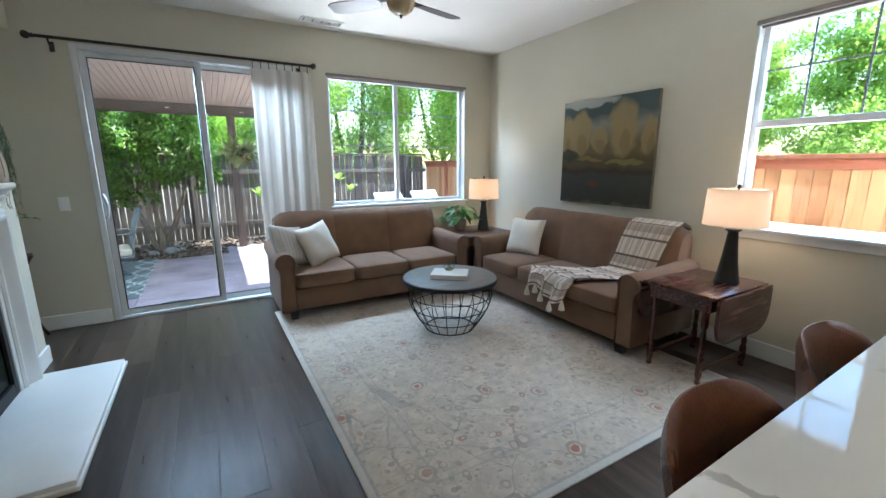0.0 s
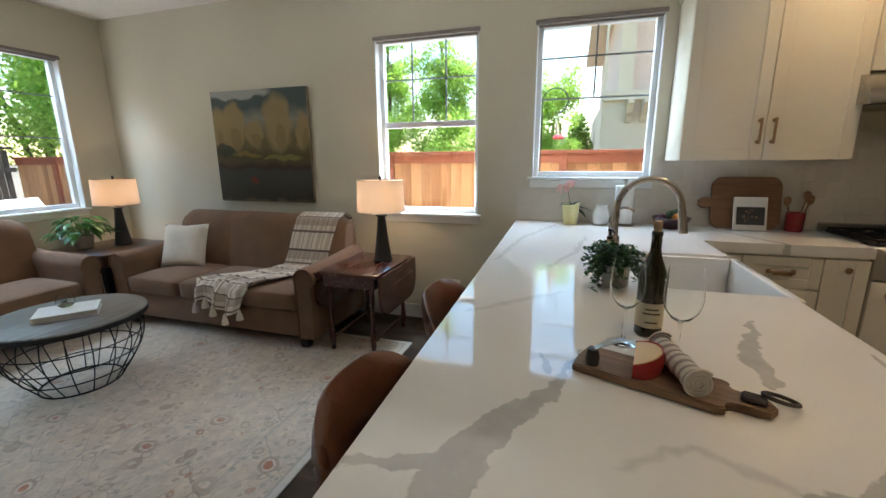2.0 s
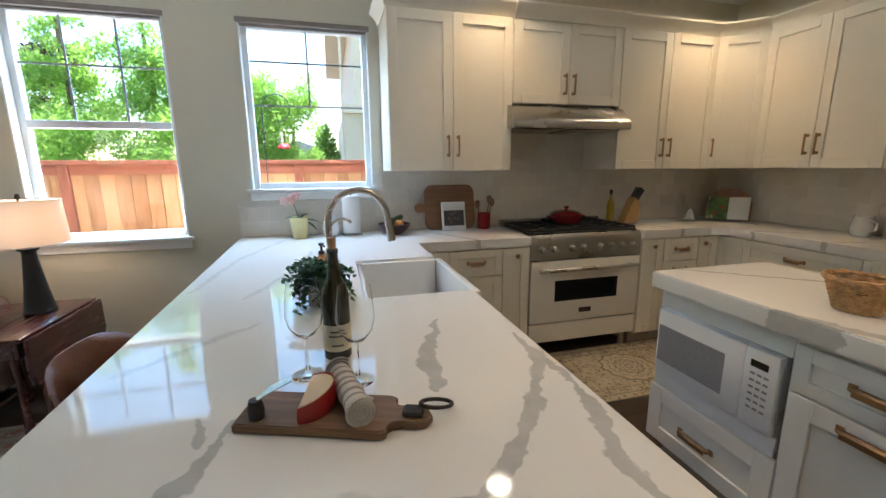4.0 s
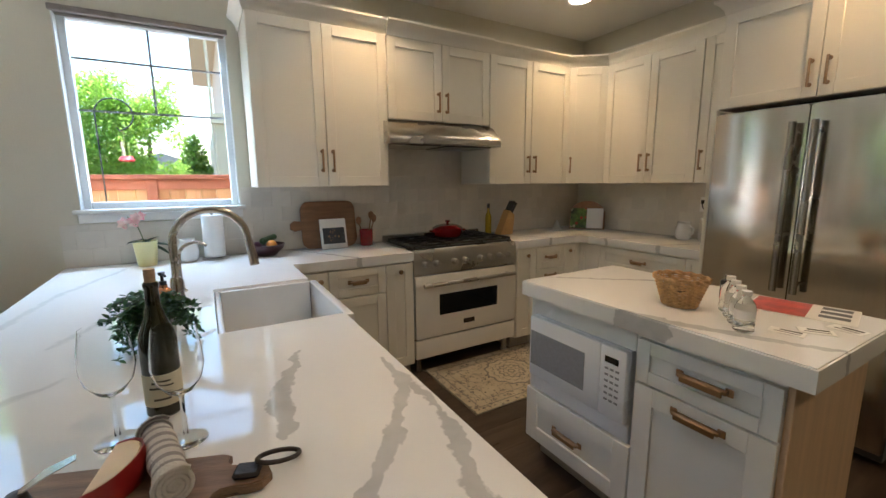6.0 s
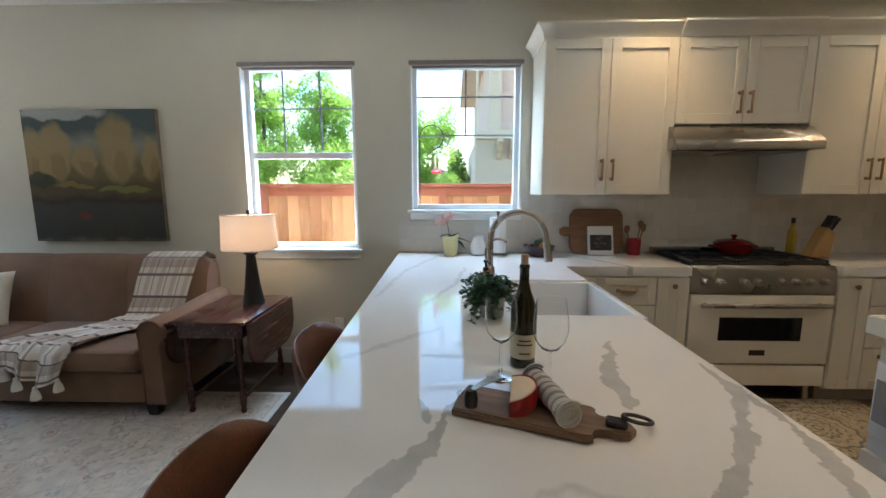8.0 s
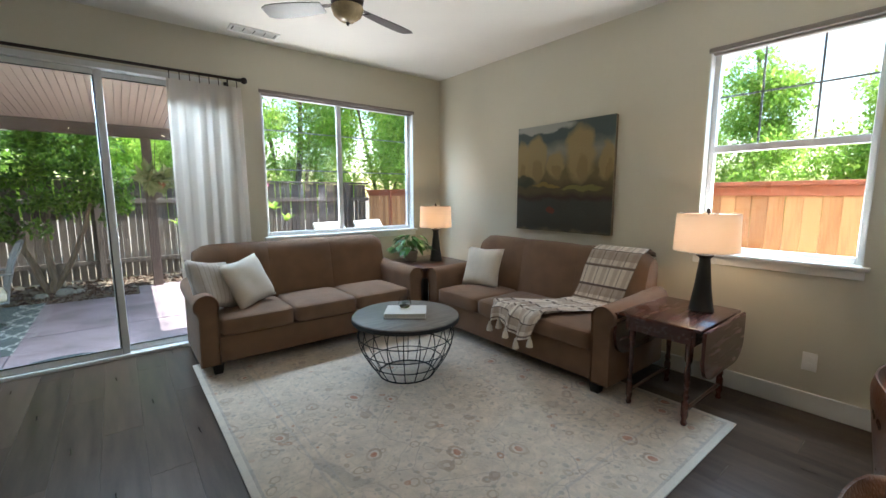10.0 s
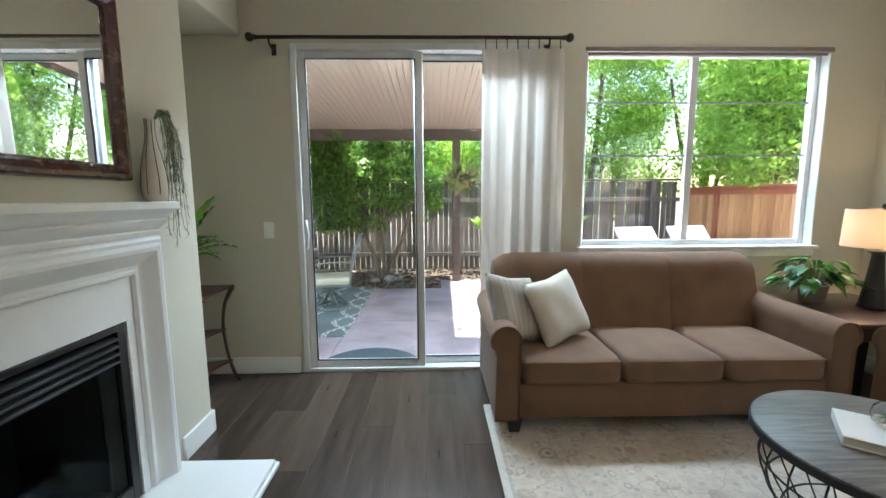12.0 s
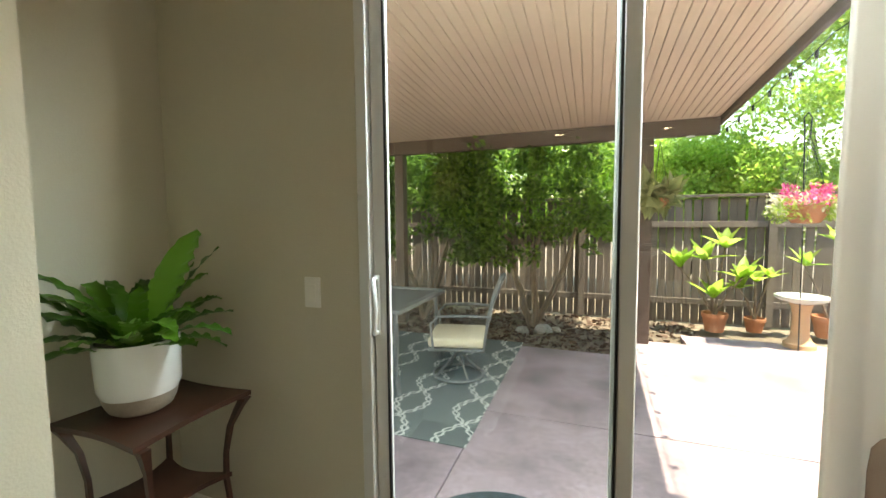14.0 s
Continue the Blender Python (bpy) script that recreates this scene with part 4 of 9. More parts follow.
# potted plants along the fence
def big_pot(name, label, at, r, h, stems, leaf_len, seed):
    t = thing(name, label, "plant", at)
    bm = B()
    lathe(bm, [(0, 0), (r * 0.68, 0), (r * 0.92, h * 0.78), (r * 0.93, h * 0.80), (r, h * 0.80), (r, h), (r * 0.88, h), (r * 0.84, h * 0.85), (0, h * 0.84)], 28)
    part("pot", bm, clay, t, "terracotta pot")
    rr = random.Random(seed)
    bm = B()
    lv, lf = [], []
    for sx, sy, sz in stems:
        b0 = Vector((0, 0, h * 0.84))
        tip = b0 + Vector((sx, sy, sz))
        tube(bm, [b0, b0.lerp(tip, 0.5) + Vector((0, 0, 0.05)), tip], 0.016, 7, taper=0.010)
        for k in range(8):
            a = k * 2.4 + rr.uniform(-0.3, 0.3)
            leaf(lv, lf, tip, (math.cos(a), math.sin(a), rr.uniform(0.3, 2.2)), (0.1, 0, 1), leaf_len * rr.uniform(0.7, 1.15), leaf_len * 0.34, 0.18, 6)
    part("stems", bm, bark, t, "pale bare stems")
    leaf_part("foliage", lv, lf, leaf_lime, t)


big_pot("potted_plumeria", "plumeria with broad leaves in a terracotta pot", (1.65, 9.66, OUT), 0.15, 0.24, ((-0.42, 0, 0.62), (-0.14, 0, 0.72), (0.10, 0.05, 0.88), (0.28, 0, 0.50), (-0.05, -0.1, 0.25)), 0.38, 3)
big_pot("potted_plumeria", "small plumeria in a low terracotta pot", (2.12, 9.78, OUT), 0.12, 0.18, ((-0.18, 0, 0.40), (0.14, 0, 0.55), (-0.02, -0.05, 0.5)), 0.26, 4)
big_pot("potted_plumeria", "tall plumeria in a terracotta pot behind the bird bath", (2.85, 9.75, OUT), 0.16, 0.26, ((-0.25, 0, 0.65), (0.05, 0, 0.95), (0.3, 0, 0.7)), 0.30, 5)
bb = thing("bird_bath", "weathered stone bird bath on a terracotta pedestal", "bird bath", (2.36, 9.18, OUT))
bm = B()
lathe(bm, [(0, 0), (0.15, 0), (0.15, 0.05), (0.11, 0.08), (0.085, 0.14), (0.075, 0.35), (0.09, 0.45), (0.11, 0.50), (0, 0.50)], 28)
part("pedestal", bm, mat("pale_terracotta", (0.50, 0.30, 0.17), 0.85, var=0.15, scale=9, bump=0.2), bb)
bm = B()
lathe(bm, [(0, 0.501), (0.10, 0.505), (0.20, 0.535), (0.245, 0.560), (0.25, 0.585), (0.235, 0.588), (0.18, 0.560), (0, 0.545)], 36)
part("basin", bm, mat("pale_stone", (0.52, 0.50, 0.44), 0.8, var=0.12, scale=12, bump=0.25), bb)


def hanging(name, label, at, r, count, size, mats, chain, seed):
    t = thing(name, label, "plant", at)
    bm = B()
    lathe(bm, [(0, -r * 0.9), (r * 0.55, -r * 0.85), (r * 0.85, -r * 0.35), (r * 0.95, 0), (r * 0.85, 0), (0, -0.02)], 22)
    part("basket", bm, clay, t)
    bm = B()
    for k in range(3):
        a = k * 2.094
        cyl(bm, (r * 0.9 * math.cos(a), r * 0.9 * math.sin(a), 0), (0, 0, chain), 0.003, 5)
    part("hanger", bm, black_iron, t)
    for i, (m, share, zoff, nm) in enumerate(mats):
        part(nm, crown_mesh(nm, fill(seed + i, 14, (-r * 1.1, -r, zoff - 0.05), (r * 1.1, r, zoff + 0.10), r * 0.35, r * 0.55), int(count * share), size, m, seed + i), m, t)


pink = leaf_mat("pink_petal", (0.55, 0.03, 0.16), (0.80, 0.15, 0.35), 0.5, 0.4)
pale = leaf_mat("white_petal", (0.62, 0.60, 0.40), (0.80, 0.80, 0.66), 0.5, 0.4)
straw = leaf_mat("spider_leaf", (0.22, 0.25, 0.09), (0.42, 0.42, 0.22), 0.5, 0.35)
hanging("flower_basket", "hanging flower basket with pink and white blooms", (2.29, 9.02, 1.46), 0.22, 1500, 0.05, ((leaf_lime, 0.8, -0.05, "foliage"), (pink, 0.28, 0.09, "pink_flowers"), (pale, 0.55, -0.02, "white_flowers")), 0.75, 41)
hanging("hanging_pot", "spider plant in a clay hanging pot at the post", (0.83, 8.68, 1.56), 0.12, 260, 0.20, ((straw, 1.0, 0.03, "foliage"),), 0.62, 45)
bm = B()
tube(bm, [(2.29, 9.02, OUT - 0.06), (2.29, 9.06, 1.0), (2.27, 9.10, 2.3), (2.26, 9.10, 2.40), (2.28, 9.05, 2.44), (2.30, 9.02, 2.38), (2.29, 9.02, 2.20)], 0.007, 8)
simple("plant_hook", bm, black_iron, "tall black iron plant hook", "hook")

# string lights along the cover's edge
sl = thing("string_lights", "string of clear garden bulbs along the patio cover", "string lights", (0, 0, 0))
bm = B()
cable = []
for k in range(41):
    u = k / 40
    y = 5.3 + 3.7 * u
    cable.append((1.49, y, CZ0 + OUT + (y - CY0) * slope - 0.09 - 0.03 * abs(math.sin(u * 5 * math.pi))))
tube(bm, cable, 0.004, 5)
part("cable", bm, black_iron, sl)
for k in range(2, 40, 4):
    x, y, z = cable[k]
    bm = B()
    cyl(bm, (x, y, z), (x, y, z - 0.05), 0.011, 8)
    b2 = part("socket", bm, black_iron, sl)
    bm = B()
    lathe(bm, [(0, -0.11), (0.016, -0.10), (0.022, -0.08), (0.012, -0.0505), (0, -0.0505)], 10, (x, y, z))
    part("bulb", bm, MATS["clear_bulb"] if "clear_bulb" in MATS else glass_mat("clear_bulb"), b2)
for px in (-3.4, -1.9, -0.85, 0.35, 1.15):
    t = thing("puck_light", "small round light under the patio beam", "light", (px, CY1 - 0.27, CZ1 - 0.16 + OUT), 0, "patio puck lights")
    bm = B()
    lathe(bm, [(0, -0.001), (0.045, -0.001), (0.045, -0.010), (0.036, -0.012), (0, -0.012)], 18)
    part("housing", bm, white_trim, t)

# ---- floor planks ----
plank_mat = mat("floor_planks", (0.046, 0.030, 0.020), 0.30, var=0.3, scale=2.6, bump=0.05, fine=45, stretch=(7, 0.7, 1), rand=0.30, col2=(0.088, 0.060, 0.042), spec=0.4)
gap_mat = mat("plank_gap", (0.022, 0.016, 0.012), 0.9, bump=0)
bm = B()
box(bm, (WEST, SOUTH, -0.06), (EAST, NORTH, -0.004))
floor = setting("floor", bm, gap_mat, "dark grey-brown wood plank floor", "floor")
PW, PL = 0.19, 1.52
plank_cache = {}


def plank(x, y0, y1, wd):
    key = (round(y1 - y0, 3), round(wd, 3))
    if key not in plank_cache:
        bm = B()
        box(bm, (0, 0, -0.0035), (wd - 0.0008, y1 - y0 - 0.0008, 0.0), 0.0005)
        plank_cache[key] = make_mesh("plank", bm, plank_mat)
    o = part("plank", plank_cache[key], plank_mat, floor)
    o.location = (x, y0, 0)


x, row = WEST, 0
while x < EAST - 0.01:
    wd = min(PW, EAST - x)
    y = SOUTH - (row * 0.57) % PL
    while y < NORTH - 0.01:
        a, b = max(y, SOUTH), min(y + PL, NORTH)
        if b - a > 0.03:
            plank(x, a, b, wd)
        y += PL
    x += PW
    row += 1

# ---- living room ----
fire_white = white_trim


def sweep_frame(bm, inner, prof, x0):
    """A mitred surround on three sides: inner = (y0, y1, z0, z1); prof: (outwards from the opening, out of the wall)."""
    y0, y1, z0, z1 = inner
    corner = ((y0, z0, -1, 0), (y0, z1, -1, 1), (y1, z1, 1, 1), (y1, z0, 1, 0))
    loft(bm, [[(x0 + p, y + sy * o, z + sz * o) for o, p in prof] for y, z, sy, sz in corner])


fp = thing("fireplace_mantel", "white moulded fireplace surround with mantel shelf", "fireplace", (0, 0, 0))
X = ALCOVE_X
bm = B()
sweep_frame(bm, (2.59, 3.55, 0.051, 0.99), [(0, 0.001), (0, 0.018), (0.010, 0.030), (0.022, 0.030), (0.026, 0.022), (0.040, 0.022), (0.052, 0.030), (0.072, 0.052), (0.096, 0.070), (0.112, 0.074), (0.122, 0.070), (0.128, 0.060), (0.140, 0.060), (0.150, 0.052), (0.155, 0.040), (0.155, 0.001)], X)
part("surround_moulding", bm, fire_white, fp, "", 20)
bm = B()
for a, b in (((X + 0.001, 2.591, 0.815), (X + 0.014, 3.549, 0.989)), ((X + 0.001, 3.510, 0.051), (X + 0.014, 3.549, 0.8145)), ((X + 0.001, 2.591, 0.051), (X + 0.014, 2.63, 0.8145))):
    bm = B()
    box(bm, a, b, 0.001)
    part("inner_panel", bm, fire_white, fp)
bm = B()
prof = [(0.001, 1.146), (0.030, 1.146), (0.034, 1.165), (0.030, 1.172), (0.044, 1.186), (0.060, 1.204), (0.064, 1.214), (0.058, 1.220), (0.074, 1.238), (0.090, 1.252), (0.100, 1.258), (0.106, 1.264), (0.106, 1.288), (0.100, 1.293), (0.001, 1.293)]
loft(bm, [[(X + p, (2.435 if s < 0 else 3.71) + s * p * 0.55 * (0 if k else 1), z) for p, z in prof] for s, k in ((-1, 0), (1, 0))])
part("mantel_shelf", bm, fire_white, fp, "stepped mantel shelf", 20)
bm = B()
box(bm, (X + 0.001, 2.418, 0.0), (-0.432, 3.735, 0.05), 0.006, 2)
box(bm, (X + 0.002, 2.400, 0.0005), (-0.420, 3.755, 0.026), 0.006, 2)
part("hearth", bm, fire_white, fp, "white painted hearth slab")

fi = thing("fireplace_insert", "black gas fireplace insert with louvres and glass", "fireplace", (0, 0, 0))
fire_black = mat("fire_black", (0.014, 0.014, 0.015), 0.42, 0.3, var=0.15, scale=12, bump=0.03)
bm = B()
y0, y1, z0, z1 = 2.632, 3.508, 0.051, 0.813
for a, b in (((X - 0.02, y0, z0), (X + 0.008, y0 + 0.045, z1)), ((X - 0.02, y1 - 0.045, z0), (X + 0.008, y1, z1)), ((X - 0.02, y0 + 0.0455, z0), (X + 0.008, y1 - 0.0455, z0 + 0.075)), ((X - 0.02, y0 + 0.0455, z1 - 0.025), (X + 0.016, y1 - 0.0455, z1))):
    box(bm, a, b, 0.003)
part("face_frame", bm, fire_black, fi)
for k in range(4):
    bm = B()
    z = z1 - 0.052 - k * 0.030
    vs = box(bm, (X - 0.018, y0 + 0.046, z - 0.006), (X + 0.014, y1 - 0.046, z + 0.004), 0.002)
    for v in bm.verts:
        v.co.z -= (v.co.x - X) * 0.45
    part("louvre", bm, fire_black, fi)
bm = B()
for a, b in (((X - 0.5, y0 - 0.0, z0), (X - 0.49, y1, z1)), ((X - 0.489, y0, z0), (X - 0.125, y0 + 0.01, z1)), ((X - 0.489, y1 - 0.01, z0), (X - 0.125, y1, z1)), ((X - 0.489, y0 + 0.0105, z0), (X - 0.125, y1 - 0.0105, z0 + 0.02)), ((X - 0.489, y0 + 0.0105, z1 - 0.01), (X - 0.125, y1 - 0.0105, z1))):
    box(bm, a, b)
part("firebox", bm, fire_black, fi, "black firebox")
bm = B()
box(bm, (X - 0.014, y0 + 0.046, z0 + 0.076), (X - 0.009, y1 - 0.046, z1 - 0.160))
part("glass", bm, glass_mat("fire_glass", (0.25, 0.3, 0.33)), fi, "dark tinted glass").visible_shadow = False
rr = random.Random(3)
for k in range(4):
    bm = B()
    cyl(bm, (X - 0.34 + k * 0.05, y0 + 0.16 + 0.06 * k, 0.10 + 0.03 * (k % 2)), (X - 0.18 - k * 0.03, y1 - 0.30 + 0.05 * k, 0.12 + 0.03 * ((k + 1) % 2)), 0.035, 10, 0.028)
    part("ceramic_log", bm, mat("ceramic_log", (0.22, 0.19, 0.16), 0.9, var=0.4, scale=12, bump=0.5) if k == 0 else MATS["ceramic_log"], fi, "pale ceramic log")

# mirror over the mantel
mi = thing("wall_mirror", "large mirror in a dark mahogany frame", "mirror", (0, 0, 0))
my0, my1, mz0, mz1 = 2.50, 3.605, 1.375, 2.085
mprof = [(0, 0.006), (0.006, 0.016), (0.014, 0.014), (0.022, 0.024), (0.038, 0.034), (0.052, 0.036), (0.060, 0.028), (0.064, 0.001), (0, 0.001)]
bm = B()
cs = ((my0 + 0.064, mz0 + 0.064, -1, -1), (my0 + 0.064, mz1 - 0.064, -1, 1), (my1 - 0.064, mz1 - 0.064, 1, 1), (my1 - 0.064, mz0 + 0.064, 1, -1))
rings = [[(X + p, y + sy * o, z + sz * o) for o, p in mprof] for y, z, sy, sz in cs]
loft(bm, rings + [rings[0]], caps=False)
bmesh.ops.remove_doubles(bm, verts=bm.verts[:], dist=1e-5)
part("mirror_frame", bm, dark_wood, mi, "moulded mahogany frame", 20)
bm = B()
box(bm, (X + 0.001, my0 + 0.062, mz0 + 0.062), (X + 0.0065, my1 - 0.062, mz1 - 0.062))
part("mirror_pane", bm, mirror_glass, mi, "silvered mirror glass")


# vase with a hanging spray
vz = 1.2935
va = thing("vase", "cream stoneware vase with brown streaks and trailing greenery", "vase", (X + 0.062, 3.684, vz))
vmat = mat("streaked_glaze", (0.60, 0.55, 0.45), 0.2, var=0.12, scale=4, bump=0.02, coat=0.3)
bm = B()
lathe(bm, [(0, 0), (0.040, 0), (0.050, 0.010), (0.056, 0.05), (0.052, 0.12), (0.038, 0.20), (0.024, 0.255), (0.0195, 0.30), (0.022, 0.345), (0.018, 0.346), (0.015, 0.30), (0.0, 0.28)], 28, sx=0.85)
part("body", bm, vmat, va)
stripe_mat = mat("brown_stripe", (0.07, 0.045, 0.03), 0.35, var=0.2, scale=30, bump=0.02)
for k in range(7):
    bm = B()
    a = 2 * math.pi * (k + 0.3) / 7
    tube(bm, [(0.85 * r * math.cos(a + 0.05 * math.sin(z * 21)), r * math.sin(a + 0.05 * math.sin(z * 21)), z) for r, z in ((0.0535, 0.03), (0.056, 0.055), (0.0545, 0.09), (0.0515, 0.125), (0.045, 0.165), (0.038, 0.20), (0.0305, 0.228), (0.024, 0.257), (0.0195, 0.30), (0.0218, 0.340))], 0.0019, 6)
    part("stripe", bm, stripe_mat, va, "brown glaze stripe")
rr = random.Random(11)
lv, lf = [], []
for s in range(26):
    a = rr.uniform(-0.5, 0.9)
    reach, drop = rr.uniform(0.06, 0.15), rr.uniform(0.20, 0.78)
    pts = []
    for k in range(12):
        u = k / 11
        pts.append(Vector((0.01 + math.sin(a * 1.3) * 0.035 * u + rr.uniform(-0.004, 0.004), 0.01 + reach * min(1, u * 2.2) ** 0.8 + rr.uniform(-0.004, 0.004), 0.34 + 0.055 * math.sin(min(1, u * 2.5) * math.pi * 0.9) - drop * max(0, u - 0.25) ** 1.15)))
    bm = B()
    tube(bm, pts, 0.0012, 4)
    part("stem", bm, stem_mat, va, "thin trailing stem")
    for k in range(3, 12):
        for j in range(4):
            d = Vector((rr.uniform(-1, 1), rr.uniform(-1, 1), rr.uniform(-1.3, 0.4)))
            leaf(lv, lf, pts[k] + Vector((rr.uniform(-0.004, 0.004), 0, rr.uniform(-0.015, 0.015))), d, (0.2, 0.1, 1), rr.uniform(0.014, 0.028), 0.0035, 0.2, 2)
leaf_part("foliage", lv, lf, sage, va, "grey-green needle leaves")


# sofas
def rounded(bm, a, b, r, seg=3):
    return box(bm, a, b, r, seg)


def cushion(bm, a, b, r, crown_by):
    """A stuffed block with rounded edges and a domed top."""
    nx, ny = 8, 8
    sx, sy, sz = b[0] - a[0], b[1] - a[1], b[2] - a[2]
    rows = []

    def ringpt(k, n, z, inset):
        per = []
        for i in range(n):
            u = i / n * 4
            e, f2 = int(u), u - int(u)
            x, y = ((f2, 0), (1, f2), (1 - f2, 1), (0, 1 - f2))[e]
            per.append((x, y))
        return per
    n = 40
    per = ringpt(0, n, 0, 0)
    for lev, (zi, ins) in enumerate(((0.0, r), (0.06, r * 0.3), (0.2, 0.0), (0.8, 0.0), (0.94, r * 0.3), (1.0, r))):
        row = []
        for x, y in per:
            px, py = a[0] + ins + (sx - 2 * ins) * x, a[1] + ins + (sy - 2 * ins) * y
            cx, cy = abs(2 * x - 1), abs(2 * y - 1)
            cut = max(0, cx + cy - 1.75) * 0.07
            px += -math.copysign(cut, x - 0.5)
            py += -math.copysign(cut, y - 0.5)
            row.append((px, py, a[2] + sz * zi))
        rows.append(row)
    last = rows[-1]
    cx, cy = (a[0] + b[0]) / 2, (a[1] + b[1]) / 2
    for s, up in ((0.75, 0.55), (0.45, 0.9), (0.12, 1.0)):
        rows.append([(cx + (x - cx) * s, cy + (y - cy) * s, b[2] + crown_by * up) for x, y, z in last])
    loft(bm, rows)


def build_sofa(label, at, rz, group):
    s = thing("sofa", label, "sofa", at, rz, group)
    hw = 0.975
    bm = B()
    rounded(bm, (-hw + 0.115, -0.395, 0.085), (hw - 0.115, 0.385, 0.285), 0.012)
    part("base", bm, sofa_cloth, s)
    for sgn in (-1, 1):
        bm = B()
        prof = [(-0.055, 0.085), (0.075, 0.085), (0.070, 0.30), (0.066, 0.45), (0.078, 0.49)]
        prof += [(0.018 + 0.083 * math.cos(radians(k)) + 0.0, 0.535 + 0.083 * math.sin(radians(k))) for k in range(-20, 200, 22)]
        prof += [(-0.058, 0.50), (-0.055, 0.40)]
        rings = []
        for y, sc, lift in ((-0.405, 0.90, 0.0), (-0.418, 0.97, 0), (-0.40, 1.0, 0.0), (0.0, 1.0, 0.008), (0.33, 1.0, 0.03), (0.36, 0.95, 0.03)):
            rings.append([(sgn * (hw - 0.072 + px * sc), y, 0.085 + (pz - 0.085) * (1 - (1 - sc) * 0.12) + (lift if pz > 0.4 else 0)) for px, pz in prof])
        loft(bm, rings)
        arm = part("arm", bm, sofa_cloth, s, "", 50)
        bm = B()
        pts = [(sgn * (hw - 0.072 + px * 0.985), -0.413, 0.085 + (pz - 0.085) * 0.995) for px, pz in prof]
        tube(bm, pts, 0.0045, 6, closed=True)
        part("piping", bm, sofa_cloth, arm, "corded welt")
    cw = (2 * (hw - 0.135)) / 3
    for k in range(3):
        x0 = -hw + 0.135 + k * cw
        bm = B()
        cushion(bm, (x0 + 0.004, -0.425, 0.287), (x0 + cw - 0.004, 0.17, 0.425), 0.028, 0.022)
        c = part("seat_cushion", bm, sofa_cloth, s, "", 60)
        bm = B()
        for z in (0.302, 0.413):
            tube(bm, [(x0 + 0.022, -0.416, z), (x0 + cw / 2, -0.4225, z), (x0 + cw - 0.022, -0.416, z)], 0.0045, 6)
        part("piping", bm, sofa_cloth, c, "corded welt")
    for k in range(3):
        x0 = -hw + 0.075 + k * (2 * (hw - 0.075)) / 3
        x1 = x0 + (2 * (hw - 0.075)) / 3
        bm = B()
        side = [(0.155, 0.43), (0.185, 0.60), (0.215, 0.76), (0.235, 0.84), (0.265, 0.885), (0.305, 0.905), (0.345, 0.895), (0.375, 0.86), (0.385, 0.80), (0.385, 0.12), (0.20, 0.12)]
        rings = []
        for i in range(9):
            u = i / 8
            bulge = 0.016 * (1 - (2 * u - 1) ** 4)
            edge = 0.0
            if (k == 0 and u < 0.2) or (k == 2 and u > 0.8):
                edge = ((0.2 - u) if k == 0 else (u - 0.8)) / 0.2
            rings.append([(x0 + 0.0008 + (x1 - x0 - 0.0016) * u, y - (bulge if y < 0.24 else 0), z + (bulge * 0.4 if z > 0.8 else 0) - (0.05 * edge ** 2 if z > 0.7 else 0)) for y, z in side])
        loft(bm, rings)
        part("back_cushion", bm, sofa_cloth, s, "", 60)
    for fx in (-hw + 0.11, hw - 0.11):
        for fy in (-0.35, 0.33):
            bm = B()
            loft(bm, [[(fx + sx2 * q, fy + sy2 * q, z) for sx2, sy2 in ((-1, -1), (1, -1), (1, 1), (-1, 1))] for q, z in ((0.028, 0.0), (0.040, 0.0845))])
            part("leg", bm, black_wood, s, "dark tapered wooden foot")
    return s


SG = "matching brown sofas"
sofa1 = build_sofa("brown upholstered three-seat sofa with rolled arms under the window", (1.645, 4.365, 0.012), 0, SG)
sofa2 = build_sofa("brown upholstered three-seat sofa with rolled arms and a plaid throw", (3.10, 2.935, 0.012), -90, SG)


def pillow(label, at, rot, size, material, thick=0.075, spin=0.0):
    n = 14
    bm = B()
    top, bot = {}, {}
    for i in range(n + 1):
        for j in range(n + 1):
            u, v = 2 * i / n - 1, 2 * j / n - 1
            t = thick * (max(0, (1 - u ** 4)) * max(0, (1 - v ** 4))) ** 0.55
            pinch = 1 - 0.07 * (1 - abs(v)) * abs(u) ** 3, 1 - 0.07 * (1 - abs(u)) * abs(v) ** 3
            x, y = u * size / 2 * pinch[0] * (1 + 0.03 * abs(u * v)), v * size / 2 * pinch[1] * (1 + 0.03 * abs(u * v))
            wr = 0.006 * math.sin(5 * u + 3 * v) * (1 - u * u) * (1 - v * v)
            top[i, j] = bm.verts.new((x, y, t + wr))
            bot[i, j] = top[i, j] if i in (0, n) or j in (0, n) else bm.verts.new((x, y, -t + wr))
    for i in range(n):
        for j in range(n):
            for g in (top, bot):
                q = [g[i, j], g[i + 1, j], g[i + 1, j + 1], g[i, j + 1]]
                try:
                    bm.faces.new(q)
                except ValueError:
                    pass
    ob = simple("throw_pillow", bm, material, label, "pillow", sharp=80)
    ob.matrix_basis = pose(*at, *rot) @ Matrix.Rotation(radians(spin), 4, "Z")
    tagged(ob, group="throw pillows")
    return ob


